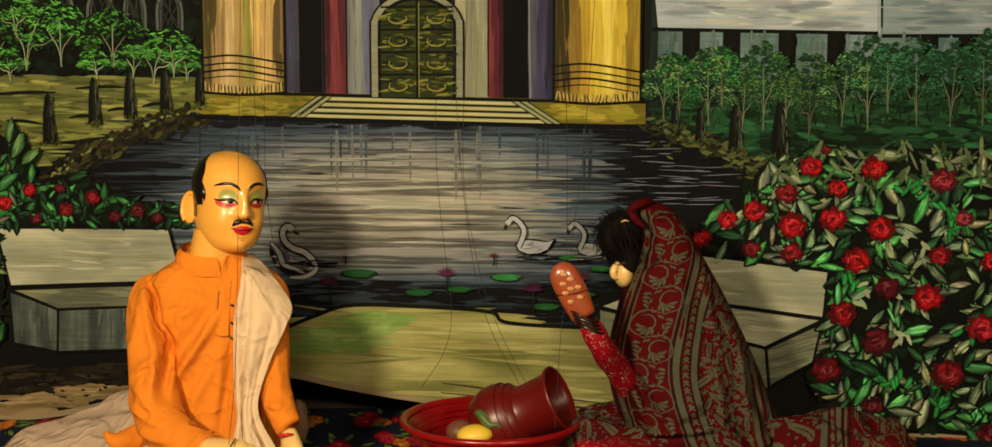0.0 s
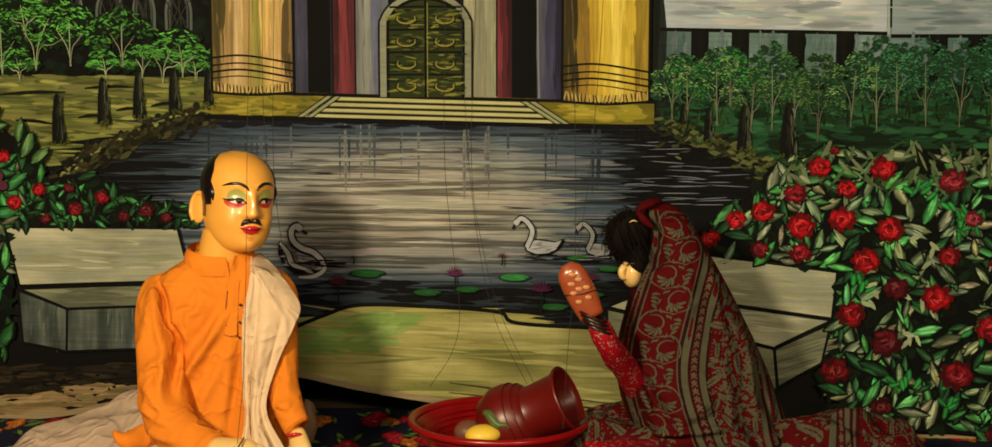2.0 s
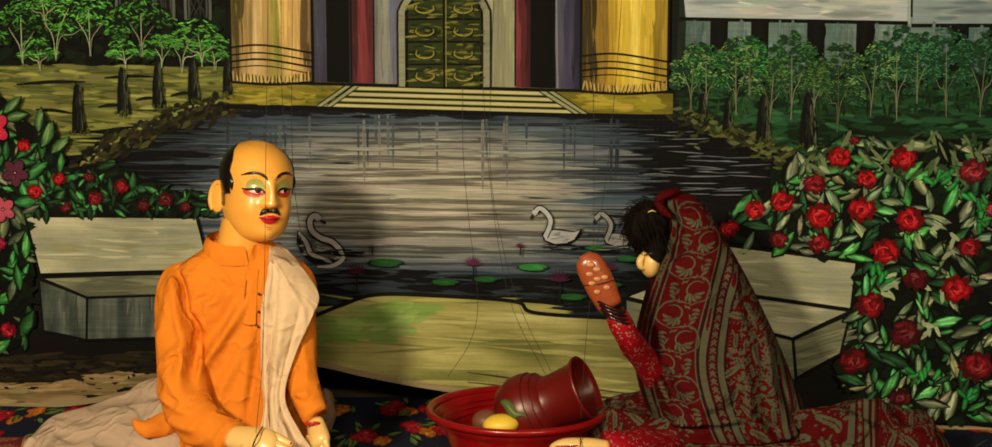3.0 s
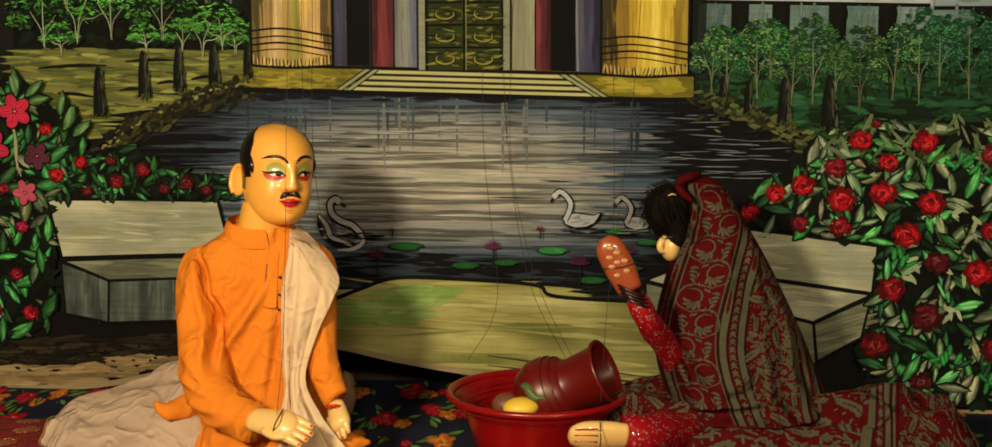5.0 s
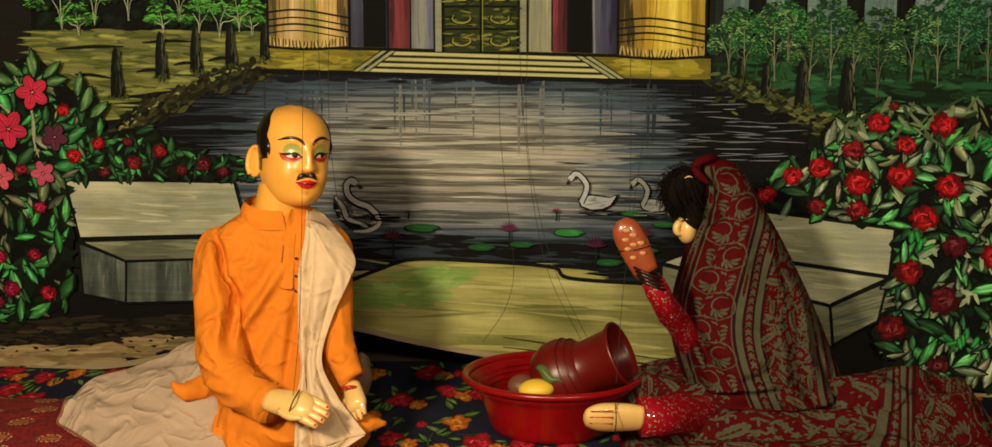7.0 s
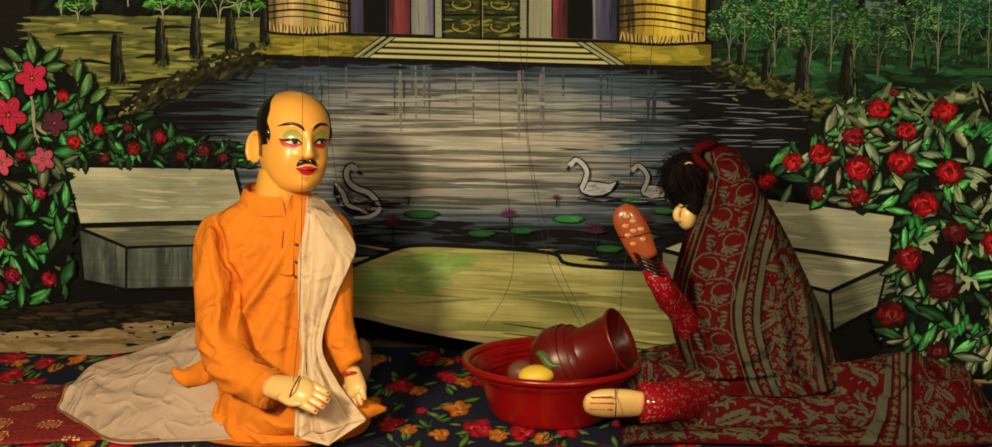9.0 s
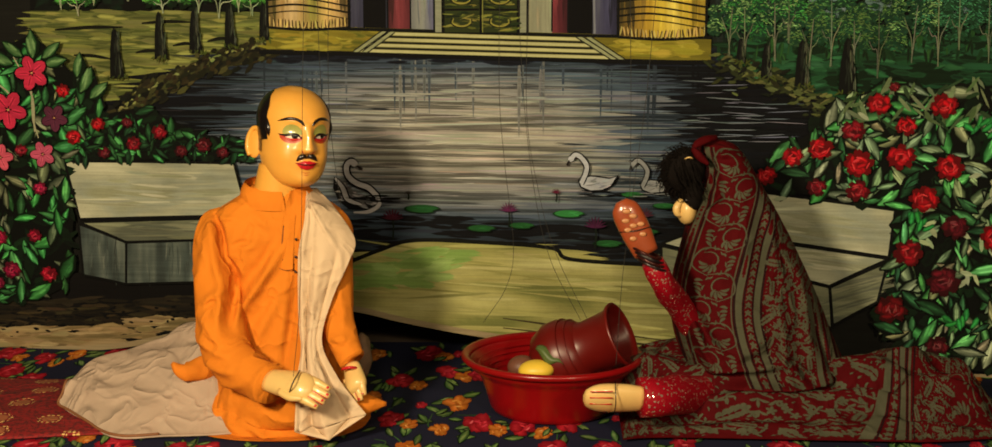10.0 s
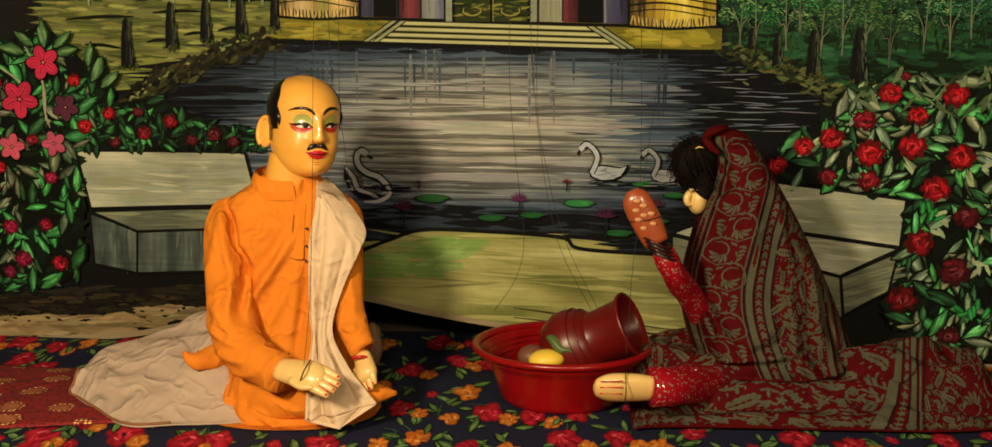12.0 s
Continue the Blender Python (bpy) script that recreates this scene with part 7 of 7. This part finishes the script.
tube(bm, [pt((0.425, 3, 0.595), 0.004), pt((0.435, 3, 0.609), 0.008), pt((0.455, 3.01, 0.617), 0.009), pt((0.48, 3.03, 0.62), 0.006)], 10, 18, 0)
tube(bm, [pt((0.425, 2.99, 0.599), 0.006), pt((0.439, 2.985, 0.583), 0.009), pt((0.457, 2.98, 0.567), 0.004)], 10, 14, 0)
tube(bm, [pt((0.407, 2.985, 0.578), 0.0012), pt((0.415, 2.98, 0.582), 0.0016), pt((0.424, 2.985, 0.579), 0.0012)], 6, 8, 2)
# raised arm: sequinned sleeve, bangles, lacquered hand
tube(bm, [pt((0.436, 3, 0.203), 0.030), pt((0.392, 2.93, 0.27), 0.028), pt((0.348, 2.85, 0.334), 0.026), pt((0.324, 2.84, 0.379), 0.024)], 18, 20, 3, 0.08, 4)
for k in range(4):
    c = Vector((0.325, 2.84, 0.374)).lerp(Vector((0.313, 2.84, 0.399)), k / 3)
    tube(bm, [(c.x + 0.029 * math.cos(w), c.y - 0.029 * math.sin(w), c.z - 0.012 * math.cos(w), 0.0034) for w in [0.524 * i for i in range(13)]], 6, 30, 10 if k % 2 else 6)
HB = [Vector((0.312, 2.84, 0.398)), Vector((0.29, 2.84, 0.443)), Vector((0.267, 2.84, 0.489)), Vector((0.258, 2.84, 0.508))]
rings = []
for k, p in enumerate(catmull([(*HB[0], 0.026), (*HB[1], 0.031), (*HB[2], 0.029), (*HB[3], 0.012)], 18)):
    d = (HB[3] - HB[0]).normalized()
    sd = d.cross(Vector((0, -1, 0))).normalized()
    rings.append([Vector(p[:3]) + sd * p[3] * math.cos(w) + Vector((0, -1, 0)) * p[3] * 0.5 * math.sin(w) for w in [2 * math.pi * j / 20 for j in range(20)]])
skin_rings(bm, rings, 4)
for u, v in ((0.35, -0.3), (0.35, 0.25), (0.52, -0.35), (0.55, 0.0), (0.52, 0.38), (0.68, -0.25), (0.70, 0.2), (0.82, 0.0)):
    c = HB[0].lerp(HB[3], u) + (HB[3] - HB[0]).normalized().cross(Vector((0, -1, 0))).normalized() * v * 0.04 + Vector((0, -0.0165 + 0.012 * v * v, 0))
    ellipsoid(bm, c, (0.007 + 0.003 * u, 0.0022, 0.005), 7, pose(0, 0, 0), 8)
tube(bm, [(*(HB[0].lerp(HB[3], 0.46) + Vector((-0.034, -0.004, -0.006))), 0.0014), (*(HB[0].lerp(HB[3], 0.46) + Vector((0, -0.019, 0))), 0.0014), (*(HB[0].lerp(HB[3], 0.46) + Vector((0.034, -0.004, 0.006))), 0.0014)], 5, 9, 6)
# lowered arm resting on the floor
tube(bm, [pt((0.491, 2.99, 0.062), 0.034), pt((0.411, 2.88, 0.085), 0.040), pt((0.338, 2.785, 0.107), 0.042), pt((0.297, 2.77, 0.109), 0.041)], 20, 18, 3, 0.06, 6)
rings = []
for k, p in enumerate(catmull([(*(0.302, 2.77, 0.107), 0.031), (*(0.266, 2.765, 0.11), 0.036), (*(0.214, 2.755, 0.113), 0.036), (*(0.186, 2.75, 0.114), 0.024), (*(0.178, 2.75, 0.114), 0.008)], 20)):
    rings.append([Vector(p[:3]) + Vector((0, -0.6, 0.8)) * p[3] * math.cos(w) * 1.05 + Vector((0, -0.8, -0.6)) * p[3] * 0.6 * math.sin(w) for w in [2 * math.pi * j / 20 for j in range(20)]])
skin_rings(bm, rings, 2)
for k in range(3):
    z = 0.016 * (1 - k)
    p, q = Vector((0.236, 2.727, 0.121)), Vector((0.19, 2.728, 0.121))
    tube(bm, [(p.x, p.y - z * 0.55, p.z + z, 0.0014), (q.x, q.y - z * 0.4, q.z + z * 0.9, 0.0012)], 5, 4, 5)
p = Vector((0.242, 2.74, 0.117))
tube(bm, [(p.x, p.y - 0.004, p.z + 0.036, 0.0012), (p.x, p.y - 0.022, p.z, 0.0012), (p.x, p.y + 0.006, p.z - 0.034, 0.0012)], 5, 9, 6)
for v in bm.verts:
    v.co.z = max(v.co.z, 0.008)
woman = thing("woman_puppet", bm, WOMAN, "kneeling woman puppet wrapped in a red block-printed sari", "puppet")

# ---- basin, clay pot and fruit ----
bm = bmesh.new()
BASIN = (0.1265, 3.04, 0.0)
PROFILE = [(0.0, 0.006), (0.10, 0.006), (0.128, 0.006), (0.134, 0.010), (0.140, 0.020), (0.150, 0.055), (0.163, 0.088), (0.170, 0.100), (0.184, 0.108), (0.187, 0.116), (0.188, 0.124), (0.184, 0.124),
           (0.180, 0.118), (0.166, 0.103), (0.159, 0.088), (0.147, 0.056), (0.138, 0.024), (0.130, 0.0125), (0.10, 0.011), (0.0, 0.011)]
RIM = [(0.1865, 0.122), (0.190, 0.1205), (0.199, 0.121), (0.204, 0.126), (0.2045, 0.131), (0.201, 0.1355), (0.195, 0.136), (0.188, 0.132), (0.1835, 0.124), (0.1865, 0.122)]
lathe(bm, PROFILE, 72, 0, Matrix.Translation(BASIN))
basin = tagged(new("basin"), "round red plastic basin standing on the floor sheet", "basin")
part("bowl", bm, PLASTIC, basin)
bm = bmesh.new()
lathe(bm, RIM, 72, 0, Matrix.Translation(BASIN))
part("rim", bm, PLASTIC, basin, "rolled glossy red rim")
for k in range(5):
    bm = bmesh.new()
    z, r = 0.062 + 0.013 * k, 0.1495 + 0.0035 * k
    tube(bm, [(BASIN[0] + r * math.cos(w), BASIN[1] + r * math.sin(w), z, 0.0010) for w in [0.2618 * i for i in range(25)]], 5, 72, 0)
    part("ridge", bm, PLASTIC, basin)

bm = bmesh.new()
mouth, base = Vector((0.278, 2.99, 0.189)), Vector((0.095, 3.06, 0.097))
axis = (mouth - base).normalized()
frame_m = Matrix.Translation(base) @ axis.to_track_quat("Z", "Y").to_matrix().to_4x4()
L = (mouth - base).length
POT = [(0.0, 0.0), (0.045, 0.004), (0.068, 0.02), (0.084, 0.052), (0.084, 0.080), (0.073, 0.108), (0.061, 0.126), (0.059, 0.135), (0.060, 0.150), (0.064, L - 0.018), (0.073, L - 0.006), (0.0745, L), (0.070, L + 0.001), (0.060, L - 0.014), (0.054, 0.145), (0.052, 0.13), (0.07, 0.10), (0.076, 0.06), (0.05, 0.014), (0.0, 0.01)]
lathe(bm, POT[:7] + POT[15:], 56, 0, frame_m)
pot = tagged(new("clay_pot"), "red clay water pot lying tilted in the basin", "pot")
part("body", bm, CLAY, pot)
bm = bmesh.new()
lathe(bm, POT[6:16], 56, 0, frame_m)
part("neck", bm, CLAY, pot, "flared neck with a thick rim")
for z, r in ((0.109, 0.0735), (0.092, 0.081)):
    bm = bmesh.new()
    tube(bm, [(*(frame_m @ Vector((r * math.cos(w), r * math.sin(w), z))), 0.0016) for w in [0.2618 * i for i in range(25)]], 5, 60, 0)
    part("ridge", bm, CLAY, pot)
bm = bmesh.new()
ellipsoid(bm, (0.089, 2.97, 0.114), (0.040, 0.032, 0.022), 0, None, 24)
for v in bm.verts:
    c = (0.089, 2.97, 0.114)
    v.co.x += 0.15 * (v.co.z - c[2]) - 2.0 * (v.co.z - c[2]) ** 2
thing("yellow_fruit", bm, LEMON, "yellow mango lying in the red basin", "fruit")
bm = bmesh.new()
ellipsoid(bm, (0.059, 3.02, 0.107), (0.034, 0.03, 0.026), 0, None, 18)
thing("brown_fruit", bm, STONE, "dull brown fruit lying in the red basin", "fruit")


def leaf_thing(root, tip, width, label):
    bm = bmesh.new()
    r, t = Vector(root), Vector(tip)
    d = t - r
    side = d.cross(Vector((0, -1, 0.3))).normalized()
    sheet(bm, lambda a, c: r + d * a + side * (c - 0.5) * width * math.sin(math.pi * min(1, a * 0.94 + 0.06)) ** 0.8 + Vector((0, -0.012 * math.sin(math.pi * a) + 0.02 * abs(c - 0.5), 0.004 * math.sin(a * 9))), 14, 6, thick=0.001)
    return thing("leaf", bm, LEAF, label, "leaf")


leaf_thing((0.089, 2.98, 0.16), (0.147, 2.955, 0.129), 0.026, "dull green leaf lying over the yellow fruit")
leaf_thing((0.087, 3, 0.146), (0.141, 3.03, 0.199), 0.013, "narrow green leaf leaning on the clay pot")

# small patterned bundle behind the man
bm = bmesh.new()
ellipsoid(bm, (-0.308, 3.1, 0.111), (0.03, 0.035, 0.05), 0, None, 20)
for v in bm.verts:
    v.co += Vector((1, 0.4, 0.8)) * 0.012 * noise.noise(v.co * 30)
    v.co.z = max(0.007, v.co.z)
thing("pouch", bm, plain("spotted_brown_cloth", (0.16, 0.10, 0.06), 0.8, 0.8, 45), "small brown and white patterned cloth pouch on the floor", "pouch")

# ---- puppet strings ----
def string(points):
    bm = bmesh.new()
    tube(bm, [(*p, 0.0006) for p in points], 5, 40, 0)
    thing("puppet_string", bm, THREAD, "thin black string that holds a puppet", "string", group="puppet strings")


string([(-0.374, 2.84, 1.44), (-0.383, 2.84, 1.046), (-0.395, 2.85, 0.732), (-0.401, 2.84, 0.485), (-0.404, 2.8, 0.294), (-0.402, 2.68, 0.179)])
string([(-0.35, 3.1, 1.488), (-0.364, 3.1, 1.057), (-0.369, 3.08, 0.689), (-0.335, 2.99, 0.462)])
string([(-0.38, 3.1, 1.488), (-0.39, 3.1, 1.057), (-0.392, 3.1, 0.855), (-0.376, 3.02, 0.666)])
string([(0.012, 3.12, 1.495), (0.01, 3.12, 1.059), (0.007, 3.12, 0.729), (0.019, 3.12, 0.558), (0.04, 3.12, 0.362), (0.023, 3.12, 0.267), (-0.029, 3.12, 0.185)])
string([(0.056, 3.12, 1.495), (0.046, 3.12, 1.059), (0.059, 3.12, 0.743), (0.083, 3.12, 0.515), (0.12, 3.1, 0.344), (0.192, 3.08, 0.199)])
string([(0.084, 3.12, 1.495), (0.077, 3.12, 1.059), (0.068, 3.12, 0.686), (0.097, 3.12, 0.486), (0.138, 3.1, 0.344), (0.207, 3.08, 0.202)])
string([(0.268, 2.86, 1.449), (0.27, 2.86, 1.048), (0.277, 2.86, 0.703), (0.276, 2.845, 0.505)])
string([(0.341, 2.86, 1.45), (0.331, 2.86, 1.048), (0.31, 2.86, 0.741), (0.29, 2.86, 0.572), (0.265, 2.86, 0.345), (0.245, 2.76, 0.181)])

# ---- made-up bodies for all three unseen lamps, the fill too, in the hall ----
def lamp_thing(place, target, r):
    m = look(place, target)
    root = tagged(new("unseen_lamp"), "unseen black metal lamp added on a stand in the hall", "lamp", "stage lamps")
    root.matrix_world = Matrix.Translation((place[0], place[1], 0))
    inv = root.matrix_world.inverted()
    bm = bmesh.new()
    lathe(bm, [(r * 0.4, 0.17), (r * 0.9, 0.16), (r + 0.012, 0.12), (r + 0.012, 0.004), (r + 0.006, 0.004), (r + 0.006, 0.11), (0.0, 0.14)], 28, 0, inv @ m)
    part("housing", bm, LAMP_BODY, root)
    bm = bmesh.new()
    tube(bm, [(0, -0.07, place[2] - 0.08, 0.014), (0, -0.07, place[2] * 0.5, 0.014), (0, -0.07, 0.03, 0.014)], 10, 8, 0)
    part("pole", bm, LAMP_BODY, root)
    for k in range(3):
        a = k * 2.094
        bm = bmesh.new()
        tube(bm, [(0, -0.07, 0.25, 0.01), (0.14 * math.cos(a), -0.07 + 0.14 * math.sin(a), 0.12, 0.01), (0.28 * math.cos(a), -0.07 + 0.28 * math.sin(a), 0.006, 0.01)], 8, 8, 0)
        part("leg", bm, LAMP_BODY, root)


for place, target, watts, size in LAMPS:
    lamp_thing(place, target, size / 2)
